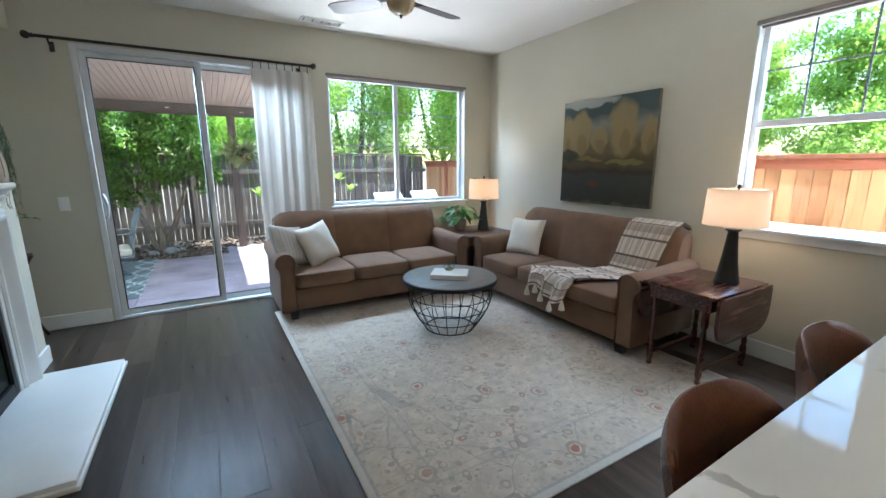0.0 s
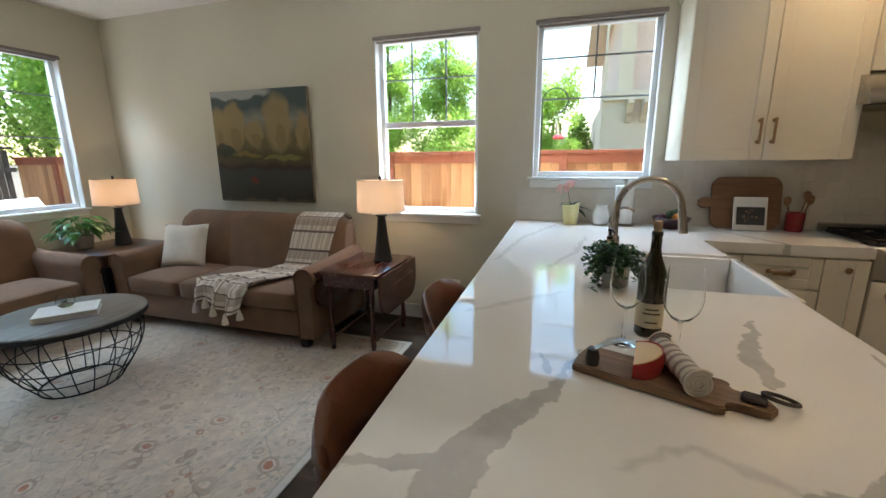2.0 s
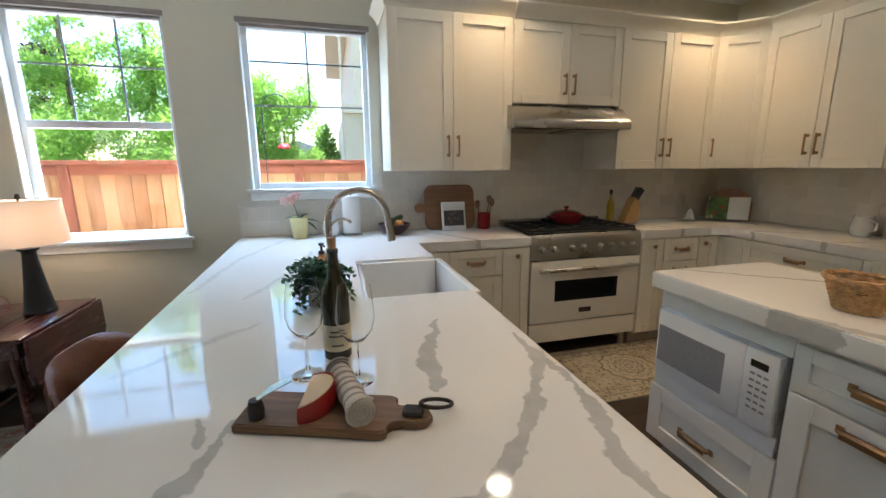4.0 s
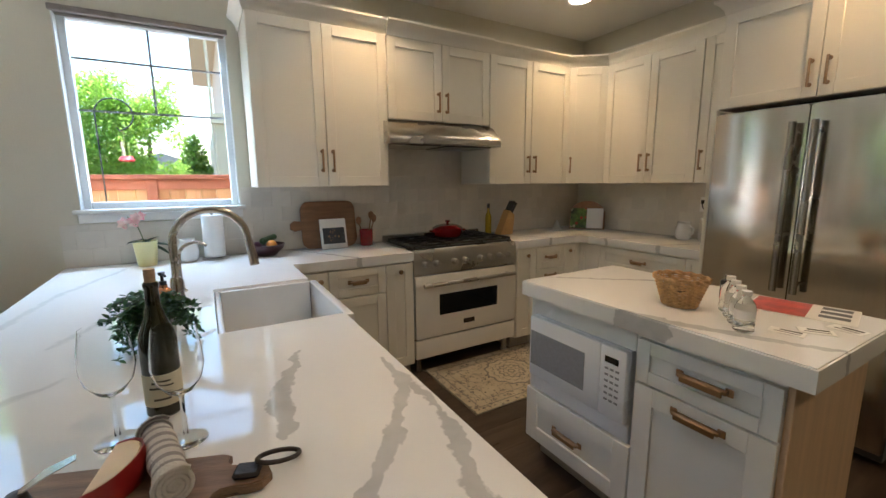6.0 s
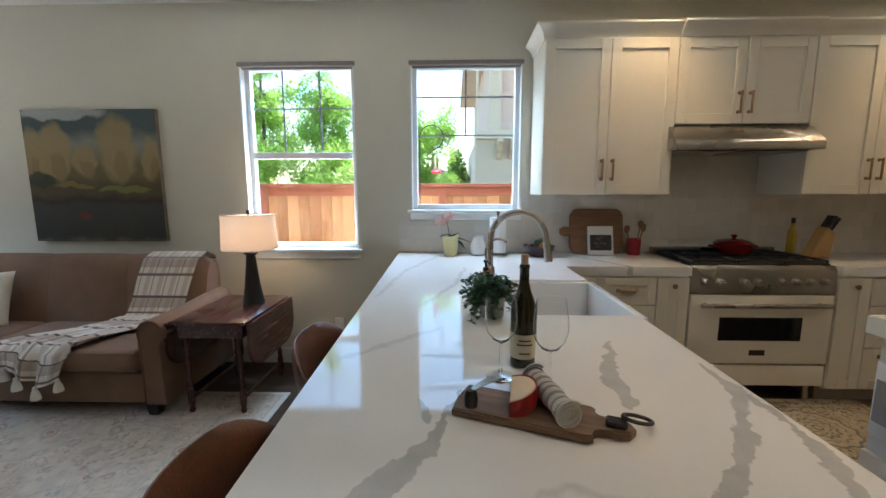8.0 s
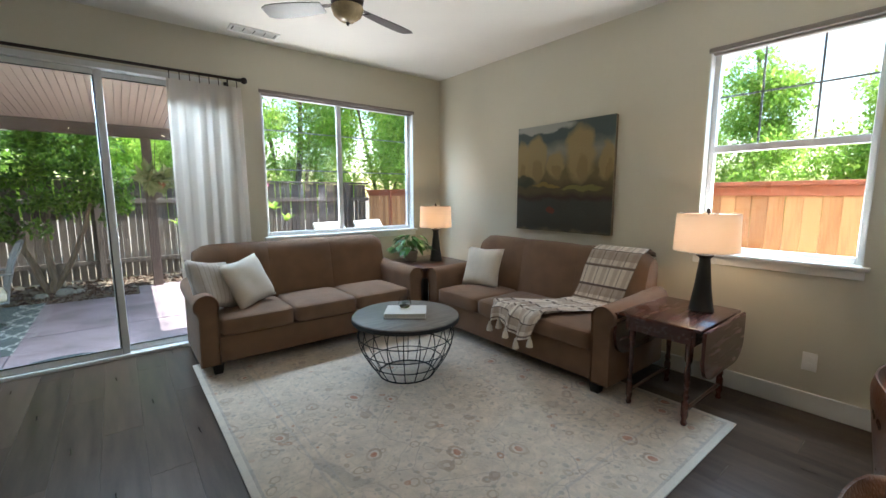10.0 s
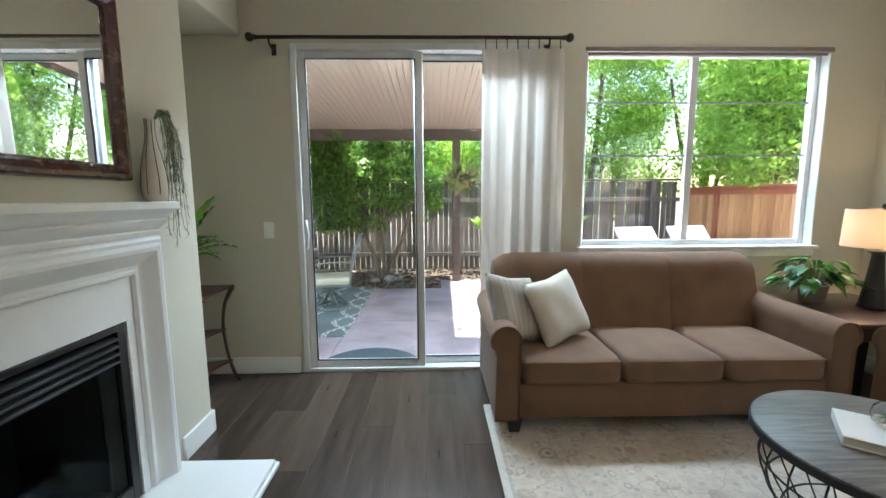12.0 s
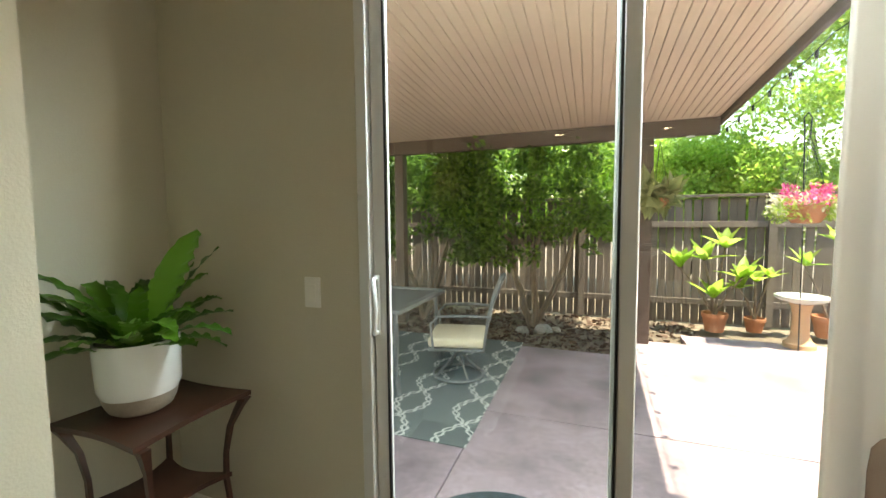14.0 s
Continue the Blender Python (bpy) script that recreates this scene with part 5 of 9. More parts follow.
line_wave, line_at = pillow_grey.node_tree.nodes.new("ShaderNodeTexWave"), pillow_grey.node_tree.nodes.new("ShaderNodeTexCoord")
line_wave.bands_direction = "X"
line_wave.inputs["Scale"].default_value = 7.5
pillow_grey.node_tree.links.new(line_at.outputs["Object"], line_wave.inputs[0])
mixed(pillow_grey, math_node(pillow_grey, "MULTIPLY", math_node(pillow_grey, "GREATER_THAN", line_wave.outputs["Fac"], 0.93), 0.6), (0.26, 0.22, 0.18))
pillow("oatmeal linen throw pillow leaning on the sofa arm", (0.82, 4.23, 0.650), (64, 0, 42), 0.40, pillow_grey, 0.07, -13)
pillow("ivory linen throw pillow leaning on the first pillow", (1.085, 4.26, 0.640), (66, 0, 30), 0.39, pillow_cloth, 0.07, 9)
pillow("ivory linen throw pillow in the sofa corner", (3.11, 3.57, 0.630), (68, 0, -72), 0.39, pillow_cloth)

# plaid throw over the second sofa
throw_mat = mat("plaid_wool", (0.74, 0.66, 0.56), 0.95, var=0.06, scale=30, bump=0.4, fine=350, sheen=0.3)


def plaid(m):
    n, l = m.node_tree.nodes, m.node_tree.links
    uv, sp = n.new("ShaderNodeUVMap"), n.new("ShaderNodeSeparateXYZ")
    l.new(uv.outputs[0], sp.inputs[0])

    def stripes(sock, period, offset, width):
        f = math_node(m, "FRACT", math_node(m, "MULTIPLY_ADD", sock, 1 / period, offset))
        return math_node(m, "LESS_THAN", f, width)
    for sock, period, off, wd, strength, col in ((sp.outputs[1], 0.23, 0.1, 0.34, 0.55, (0.30, 0.20, 0.14)), (sp.outputs[0], 0.21, 0.3, 0.36, 0.45, (0.36, 0.26, 0.19)), (sp.outputs[1], 0.115, 0.2, 0.11, 0.92, (0.085, 0.055, 0.045)), (sp.outputs[0], 0.21, 0.75, 0.09, 0.6, (0.15, 0.10, 0.075)), (sp.outputs[1], 0.23, 0.62, 0.06, 0.55, (0.2, 0.14, 0.10))):
        mixed(m, math_node(m, "MULTIPLY", stripes(sock, period, off, wd), strength), col)


plaid(throw_mat)
th = thing("throw_blanket", "cream and brown plaid throw with tassels draped over the sofa", "blanket", (3.10, 2.935, 0.012), -90)
PTH = [(0.408, 0.62, 0.66, 0.40), (0.405, 0.78, 0.66, 0.40), (0.385, 0.88, 0.66, 0.40), (0.305, 0.922, 0.655, 0.40), (0.235, 0.88, 0.64, 0.42), (0.195, 0.74, 0.61, 0.43), (0.155, 0.58, 0.58, 0.42), (0.125, 0.475, 0.54, 0.42), (0.0, 0.462, 0.48, 0.42), (-0.18, 0.465, 0.36, 0.46), (-0.33, 0.463, 0.26, 0.50), (-0.425, 0.445, 0.20, 0.50), (-0.455, 0.38, 0.18, 0.48), (-0.462, 0.28, 0.17, 0.45)]


def along(v):
    k = v * (len(PTH) - 1)
    i = min(int(k), len(PTH) - 2)
    f = k - i
    return [PTH[i][c] + (PTH[i + 1][c] - PTH[i][c]) * f for c in range(4)]


rr = random.Random(2)


def throw_point(u, v, lift=0.0):
    y, z, cx, wd = along(v)
    loose = max(0.0, v - 0.5) * 2
    fold = (0.014 * math.sin(u * 19 + v * 5) + 0.010 * math.sin(u * 31 - v * 9)) * (0.25 + loose)
    yy = y - (fold + 0.02 * loose if v > 0.86 else 0) - (0.008 if v < 0.5 else 0)
    zz = z + (abs(fold) * 1.3 + 0.006 if 0.55 < v <= 0.86 else 0.006) + (0.05 * math.sin(u * 6) * loose if v > 0.9 else 0)
    return (cx + (u - 0.5) * wd + 0.02 * math.sin(v * 11) * u, yy, zz + lift)


bm = B()
uvl = bm.loops.layers.uv.new("UVMap")
NU, NV = 36, 84
for sheet in (0, 1):
    rows = [[bm.verts.new(throw_point(i / NU, j / NV, 0.0 if sheet else -0.004)) for j in range(NV + 1)] for i in range(NU + 1)]
    for i in range(NU):
        for j in range(NV):
            f = bm.faces.new((rows[i][j], rows[i + 1][j], rows[i + 1][j + 1], rows[i][j + 1]))
            for lp2, (a, b) in zip(f.loops, ((i, j), (i + 1, j), (i + 1, j + 1), (i, j + 1))):
                lp2[uvl].uv = (a / NU * 0.9, b / NV * 1.5)
part("blanket", bm, throw_mat, th, "", 80)
for k in range(5):
    bm = B()
    p = throw_point(k / 4, 1.0)
    c = (p[0], p[1] - 0.004, p[2] - 0.075)
    lathe(bm, [(0.026, 0.0), (0.022, 0.02), (0.014, 0.050), (0.009, 0.058), (0.012, 0.068), (0.008, 0.078), (0, 0.08)], 12, c)
    for q in range(14):
        a = q * 0.449
        tube(bm, [(c[0] + 0.024 * math.cos(a), c[1] + 0.024 * math.sin(a), c[2] + 0.004), (c[0] + 0.018 * math.cos(a), c[1] + 0.018 * math.sin(a), c[2] + 0.035), (c[0] + 0.011 * math.cos(a), c[1] + 0.011 * math.sin(a), c[2] + 0.056)], 0.003, 5)
    part("tassel", bm, pillow_cloth, th, "cream yarn tassel")
for k in range(3):
    bm = B()
    p = throw_point(k / 2, 0.0)
    lathe(bm, [(0.022, 0.0), (0.018, 0.02), (0.012, 0.050), (0.008, 0.058), (0.010, 0.068), (0, 0.078)], 12, (p[0], p[1] + 0.012, p[2] - 0.07))
    part("tassel", bm, pillow_cloth, th, "cream yarn tassel")

# area rug
rug_mat = mat("rug_pile", (0.60, 0.505, 0.395), 0.95, var=0.14, scale=14, bump=0.5, fine=260, sheen=0.3)


def rug_pattern(m, hx, hy, border, motif):
    n, l = m.node_tree.nodes, m.node_tree.links
    tc, sp = n.new("ShaderNodeTexCoord"), n.new("ShaderNodeSeparateXYZ")
    nz = n.new("ShaderNodeTexNoise")
    nz.inputs["Scale"].default_value = 5
    l.new(tc.outputs["Object"], nz.inputs[0])
    vm = n.new("ShaderNodeVectorMath")
    vm.operation = "MULTIPLY_ADD"
    l.new(nz.outputs["Color"], vm.inputs[0])
    vm.inputs[1].default_value = (0.09, 0.09, 0)
    l.new(tc.outputs["Object"], vm.inputs[2])
    l.new(tc.outputs["Object"], sp.inputs[0])
    fade = n.new("ShaderNodeTexNoise")
    fade.inputs["Scale"].default_value, fade.inputs["Detail"].default_value = 7, 4
    l.new(tc.outputs["Object"], fade.inputs[0])
    worn = math_node(m, "MULTIPLY_ADD", fade.outputs[0], 2.6, -0.5, clamp=True)

    def flowers(scale, lo, hi, col, amount, rnd=1.0):
        v = n.new("ShaderNodeTexVoronoi")
        v.inputs["Scale"].default_value, v.inputs["Randomness"].default_value = scale, rnd
        l.new(vm.outputs[0], v.inputs[0])
        d = v.outputs["Distance"]
        ring = math_node(m, "MULTIPLY", math_node(m, "GREATER_THAN", d, lo), math_node(m, "LESS_THAN", d, hi))
        mixed(m, math_node(m, "MULTIPLY", math_node(m, "MULTIPLY", ring, worn), amount), col)

    def vines(scale, width, col, amount):
        v = n.new("ShaderNodeTexVoronoi")
        v.feature = "DISTANCE_TO_EDGE"
        v.inputs["Scale"].default_value = scale
        l.new(vm.outputs[0], v.inputs[0])
        mixed(m, math_node(m, "MULTIPLY", math_node(m, "MULTIPLY", math_node(m, "LESS_THAN", v.outputs["Distance"], width), worn), amount), col)
    for args in motif:
        (flowers if args[0] == "f" else vines)(*args[1:])
    ax, ay = math_node(m, "ABSOLUTE", sp.outputs[0]), math_node(m, "ABSOLUTE", sp.outputs[1])
    edge = math_node(m, "MINIMUM", math_node(m, "SUBTRACT", hx, ax), math_node(m, "SUBTRACT", hy, ay))
    for a, b, amount, col in border:
        band = math_node(m, "MULTIPLY", math_node(m, "GREATER_THAN", edge, a), math_node(m, "LESS_THAN", edge, b))
        mixed(m, math_node(m, "MULTIPLY", band, amount), col)


RX0, RX1, RY0, RY1 = 0.645, 3.03, 1.335, 4.30
rug_pattern(rug_mat, (RX1 - RX0) / 2, (RY1 - RY0) / 2, ((0.0, 0.035, 0.75, (0.62, 0.58, 0.50)), (0.035, 0.05, 0.5, (0.34, 0.33, 0.31)), (0.30, 0.315, 0.4, (0.36, 0.34, 0.32)), (0.35, 0.36, 0.35, (0.36, 0.34, 0.32))),
            (("f", 31.0, 0.12, 0.26, (0.38, 0.33, 0.27), 0.6), ("v", 13.0, 0.05, (0.42, 0.37, 0.31), 0.35), ("f", 17.0, 0.0, 0.24, (0.30, 0.28, 0.24), 0.65), ("f", 10.0, 0.20, 0.29, (0.33, 0.25, 0.17), 0.6),
             ("f", 4.3, 0.0, 0.11, (0.40, 0.16, 0.085), 0.95, 0.6), ("f", 4.3, 0.16, 0.23, (0.33, 0.24, 0.17), 0.7, 0.6), ("f", 6.6, 0.05, 0.13, (0.42, 0.22, 0.13), 0.8), ("v", 3.4, 0.008, (0.24, 0.22, 0.20), 0.45)))
bm = B()
box(bm, (-(RX1 - RX0) / 2, -(RY1 - RY0) / 2, 0.0), ((RX1 - RX0) / 2, (RY1 - RY0) / 2, 0.011), 0.004, 2)
simple("area_rug", bm, rug_mat, "cream oriental area rug with faded floral pattern", "rug", ((RX0 + RX1) / 2, (RY0 + RY1) / 2, 0.0005))

# coffee table
ct = thing("coffee_table", "round coffee table with wooden top on a black wire basket", "coffee table", (1.905, 3.14, 0.012))
bm = B()
lathe(bm, [(0, 0.425), (0.375, 0.425), (0.392, 0.432), (0.392, 0.452), (0.386, 0.456), (0, 0.456)], 56)
part("tabletop", bm, grey_wood, ct, "weathered grey wooden top")
bm = B()
lathe(bm, [(0.386, 0.420), (0.398, 0.420), (0.398, 0.446), (0.3925, 0.446), (0.3925, 0.430), (0.386, 0.4245)], 56)
part("metal_band", bm, black_iron, ct, "black iron rim")


def bowl_r(z):
    u = (z - 0.004) / 0.416
    return 0.205 + 0.155 * math.sin(min(1, u * 1.25) * math.pi / 2) - 0.03 * max(0, u - 0.75) * 4


for z in (0.006, 0.10, 0.20, 0.305, 0.415):
    bm = B()
    r = bowl_r(z)
    tube(bm, [(r * math.cos(a * math.pi / 24), r * math.sin(a * math.pi / 24), z) for a in range(48)], 0.0055 if z in (0.006, 0.415) else 0.004, 8, closed=True)
    part("ring", bm, black_iron, ct)
for k in range(20):
    a = 2 * math.pi * k / 20
    bm = B()
    pts = [(bowl_r(z) * math.cos(a), bowl_r(z) * math.sin(a), z) for z in [0.006 + 0.041 * i for i in range(11)]]
    tube(bm, pts, 0.0035, 6)
    part("wire", bm, black_iron, ct)
bk = thing("book", "white hardcover book lying on the coffee table", "book", (1.90, 3.13, 0.4685), -38)
bm = B()
box(bm, (-0.15, -0.115, 0), (0.15, 0.115, 0.005), 0.002)
box(bm, (-0.15, -0.115, 0.031), (0.15, 0.115, 0.036), 0.002)
box(bm, (-0.1505, -0.115, 0.0), (-0.145, 0.115, 0.036), 0.002)
part("cover", bm, paper, bk)
bm = B()
box(bm, (-0.1445, -0.110, 0.0052), (0.146, 0.110, 0.0308), 0.001)
part("pages", bm, mat("book_pages", (0.66, 0.63, 0.56), 0.9, var=0.08, scale=3, fine=10, stretch=(1, 1, 120)), bk)
tr = thing("terrarium", "small glass terrarium with an air plant on the book", "terrarium", (1.925, 3.185, 0.505))
bm = B()
lathe(bm, [(0.030, 0.0), (0.042, 0.012), (0.048, 0.035), (0.042, 0.062), (0.030, 0.075), (0.028, 0.074), (0.039, 0.060), (0.045, 0.035), (0.039, 0.014), (0.0, 0.004), (0.0, 0.0)], 24)
part("glass_bowl", bm, glass_mat("clear_glass"), tr)
bm = B()
lathe(bm, [(0, 0.0045), (0.034, 0.012), (0.038, 0.022), (0, 0.026)], 16)
part("pebbles", bm, mat("pebbles", (0.6, 0.57, 0.5), 0.8, var=0.4, scale=90, bump=0.8, fine=120), tr)
lv, lf = [], []
rr = random.Random(6)
for k in range(22):
    a = rr.uniform(0, 6.28)
    leaf(lv, lf, (0, 0, 0.025), (math.cos(a), math.sin(a), rr.uniform(0.3, 1.6)), (0, 0, 1), rr.uniform(0.03, 0.055), 0.007, 0.3, 3)
leaf_part("air_plant", lv, lf, sage, tr)


# table lamps
def table_lamp(label, x, y, z):
    t = thing("table_lamp", label, "lamp", (x, y, z), 0, "matching table lamps")
    bm = B()
    lathe(bm, [(0, 0), (0.072, 0), (0.074, 0.008), (0.068, 0.02), (0.050, 0.14), (0.036, 0.27), (0.030, 0.335), (0.036, 0.342), (0.048, 0.350), (0.048, 0.358), (0.020, 0.364), (0.012, 0.37), (0.012, 0.41), (0, 0.41)], 6 * 5)
    part("base", bm, black_wood, t, "tapered black wooden base")
    bm = B()
    lathe(bm, [(0.178, 0.383), (0.181, 0.383), (0.172, 0.617), (0.169, 0.617)], 48)
    bm.faces.ensure_lookup_table()
    bmesh.ops.delete(bm, geom=[f for f in bm.faces if len(f.verts) > 4], context="FACES_ONLY")
    part("shade", bm, shade_cloth, t, "cream linen drum shade, lit")
    bm = B()
    for z2, r in ((0.386, 0.177), (0.614, 0.169)):
        tube(bm, [(r * math.cos(a * math.pi / 20), r * math.sin(a * math.pi / 20), z2) for a in range(40)], 0.0022, 5, closed=True)
    for k in range(3):
        a = k * 2.094
        tube(bm, [(0, 0, 0.60), (0.169 * math.cos(a), 0.169 * math.sin(a), 0.612)], 0.002, 5)
    cyl(bm, (0, 0, 0.60), (0, 0, 0.622), 0.005, 8)
    part("harp", bm, bronze, t, "wire shade ring")
    bm = B()
    lathe(bm, [(0, 0.6225), (0.011, 0.6225), (0.012, 0.632), (0.008, 0.648), (0.0, 0.65)], 12)
    part("finial", bm, bronze, t, "dark finial")
    bm = B()
    lathe(bm, [(0, 0.41), (0.014, 0.412), (0.030, 0.455), (0.022, 0.485), (0, 0.495)], 16)
    part("bulb", bm, bulb_mat, t, "glowing bulb").visible_shadow = False


bulb_mat = emit_mat("bulb_glow", (1.0, 0.78, 0.5), 2)
table_lamp("black table lamp with cream drum shade on the corner table", *LAMP_1, 0.602)
table_lamp("black table lamp with cream drum shade beside the window", *LAMP_2, 0.612)


def turned_leg(bm, x, y, z0, z1, r):
    h = z1 - z0
    lathe(bm, [(0, 0), (r * 0.7, 0), (r * 0.9, 0.03 * h), (r * 0.6, 0.06 * h), (r * 0.95, 0.12 * h), (r * 0.95, 0.28 * h), (r * 0.6, 0.31 * h), (r * 0.9, 0.36 * h), (r * 0.62, 0.42 * h), (r * 0.85, 0.62 * h), (r * 0.6, 0.76 * h), (r * 0.95, 0.80 * h), (r, 0.84 * h), (r, h), (0, h)], 14, (x, y, z0))


et = thing("drop_leaf_table", "mahogany drop-leaf side table with turned legs", "side table", (3.045, 1.69, 0))
bm = B()
box(bm, (-0.33, -0.235, 0.588), (0.33, 0.235, 0.610), 0.006, 2)
part("tabletop", bm, dark_wood, et)
for sgn in (-1, 1):
    bm = B()
    n = 10
    ring = [(-0.33, 0.588), (0.33, 0.588)] + [(0.33 - 0.0 - (1 - math.cos(radians(90 * k / n))) * 0.16, 0.42 - 0.13 * math.sin(radians(90 * k / n))) for k in range(n + 1)] + [(-0.33 + (1 - math.cos(radians(90 * k / n))) * 0.16, 0.42 - 0.13 * math.sin(radians(90 * k / n))) for k in range(n, -1, -1)]
    loft(bm, [[(x, sgn * 0.243, z + 0.012) for x, z in ring], [(x, sgn * 0.262, z + 0.012) for x, z in ring]])
    bmesh.ops.bevel(bm, geom=[e for e in bm.edges if abs(e.verts[0].co.y - e.verts[1].co.y) < 1e-5], offset=0.004, segments=2, affect="EDGES")
    part("drop_leaf", bm, dark_wood, et, "hanging curved leaf")
bm = B()
for a, b in (((-0.30, -0.20, 0.50), (0.30, -0.18, 0.5875)), ((-0.30, 0.18, 0.50), (0.30, 0.20, 0.5875)), ((-0.30, -0.1795, 0.50), (-0.28, 0.1795, 0.5875)), ((0.28, -0.1795, 0.50), (0.30, 0.1795, 0.5875))):
    box(bm, a, b, 0.002)
part("apron", bm, dark_wood, et)
for lx in (-0.275, 0.275):
    for ly in (-0.165, 0.165):
        bm = B()
        turned_leg(bm, lx, ly, 0.0 if lx > 0 else 0.012, 0.4995, 0.021)
        part("leg", bm, dark_wood, et)
for ly in (-0.165, 0.165):
    bm = B()
    cyl(bm, (-0.26, ly, 0.10), (0.26, ly, 0.10), 0.012, 12)
    part("stretcher", bm, dark_wood, et)

# corner table between the sofas, with a potted plant
ctb = thing("corner_table", "square walnut corner table between the sofas", "side table", (3.02, 4.36, 0))
bm = B()
box(bm, (-0.34, -0.36, 0.575), (0.34, 0.36, 0.600), 0.006, 2)
part("tabletop", bm, walnut, ctb)
bm = B()
box(bm, (-0.31, -0.33, 0.49), (0.31, 0.33, 0.5745), 0.003)
part("apron", bm, walnut, ctb)
for lx in (-0.285, 0.285):
    for ly in (-0.305, 0.305):
        bm = B()
        loft(bm, [[(lx + a * q, ly + b * q, z) for a, b in ((-1, -1), (1, -1), (1, 1), (-1, 1))] for q, z in ((0.020, 0.0), (0.032, 0.4895))])
        part("leg", bm, black_wood, ctb, "dark tapered leg")


def potted(name, label, at, pot_prof, pot_mat, leaf_m, count, reach, lw, seed, lean=0.6, bend=0.5, rim=0.02):
    t = thing(name, label, "plant", at)
    bm = B()
    lathe(bm, pot_prof, 32)
    part("pot", bm, pot_mat, t)
    top = max(z for r, z in pot_prof)
    rad = max(r for r, z in pot_prof) * 0.8
    bm = B()
    lathe(bm, [(0, top - rim - 0.01), (rad, top - rim - 0.008), (rad, top - rim), (0, top - rim + 0.004)], 20)
    part("soil", bm, soil, t, "dark potting soil")
    rr = random.Random(seed)
    lv, lf = [], []
    bm = B()
    for k in range(count):
        a = rr.uniform(0, 6.283)
        el = rr.uniform(0.15, 1.4)
        r0 = rr.uniform(0, rad * 0.5)
        base = Vector((r0 * math.cos(a), r0 * math.sin(a), top - rim))
        ln = reach * rr.uniform(0.5, 1.0)
        tip = base + Vector((math.cos(a) * math.cos(el), math.sin(a) * math.cos(el), math.sin(el))) * ln
        mid = (base + tip) / 2 + Vector((0, 0, ln * 0.22))
        tube(bm, [base, mid, tip], 0.0016, 5)
        d = Vector((math.cos(a), math.sin(a), rr.uniform(-0.7, 0.35)))
        leaf(lv, lf, tip, d, (0, 0, 1), lw * rr.uniform(1.4, 2.2), lw * rr.uniform(0.8, 1.2), bend * rr.uniform(0.5, 1.2), 4)
    part("stems", bm, stem_mat, t, "thin green stems")
    leaf_part("foliage", lv, lf, leaf_m, t)
    return t


potted("potted_plant", "leafy green pothos in a pale pot on the corner table", (2.87, 4.50, 0.6005), [(0, 0), (0.058, 0), (0.066, 0.01), (0.080, 0.10), (0.082, 0.118), (0.074, 0.118), (0.068, 0.09), (0, 0.085)], bare_clay, green, 90, 0.21, 0.055, 4)

# painting
pa_mat = mat("painting_canvas", (0.17, 0.15, 0.085), 0.75, var=0.35, scale=7, bump=0.35, fine=60, col2=(0.30, 0.24, 0.12))


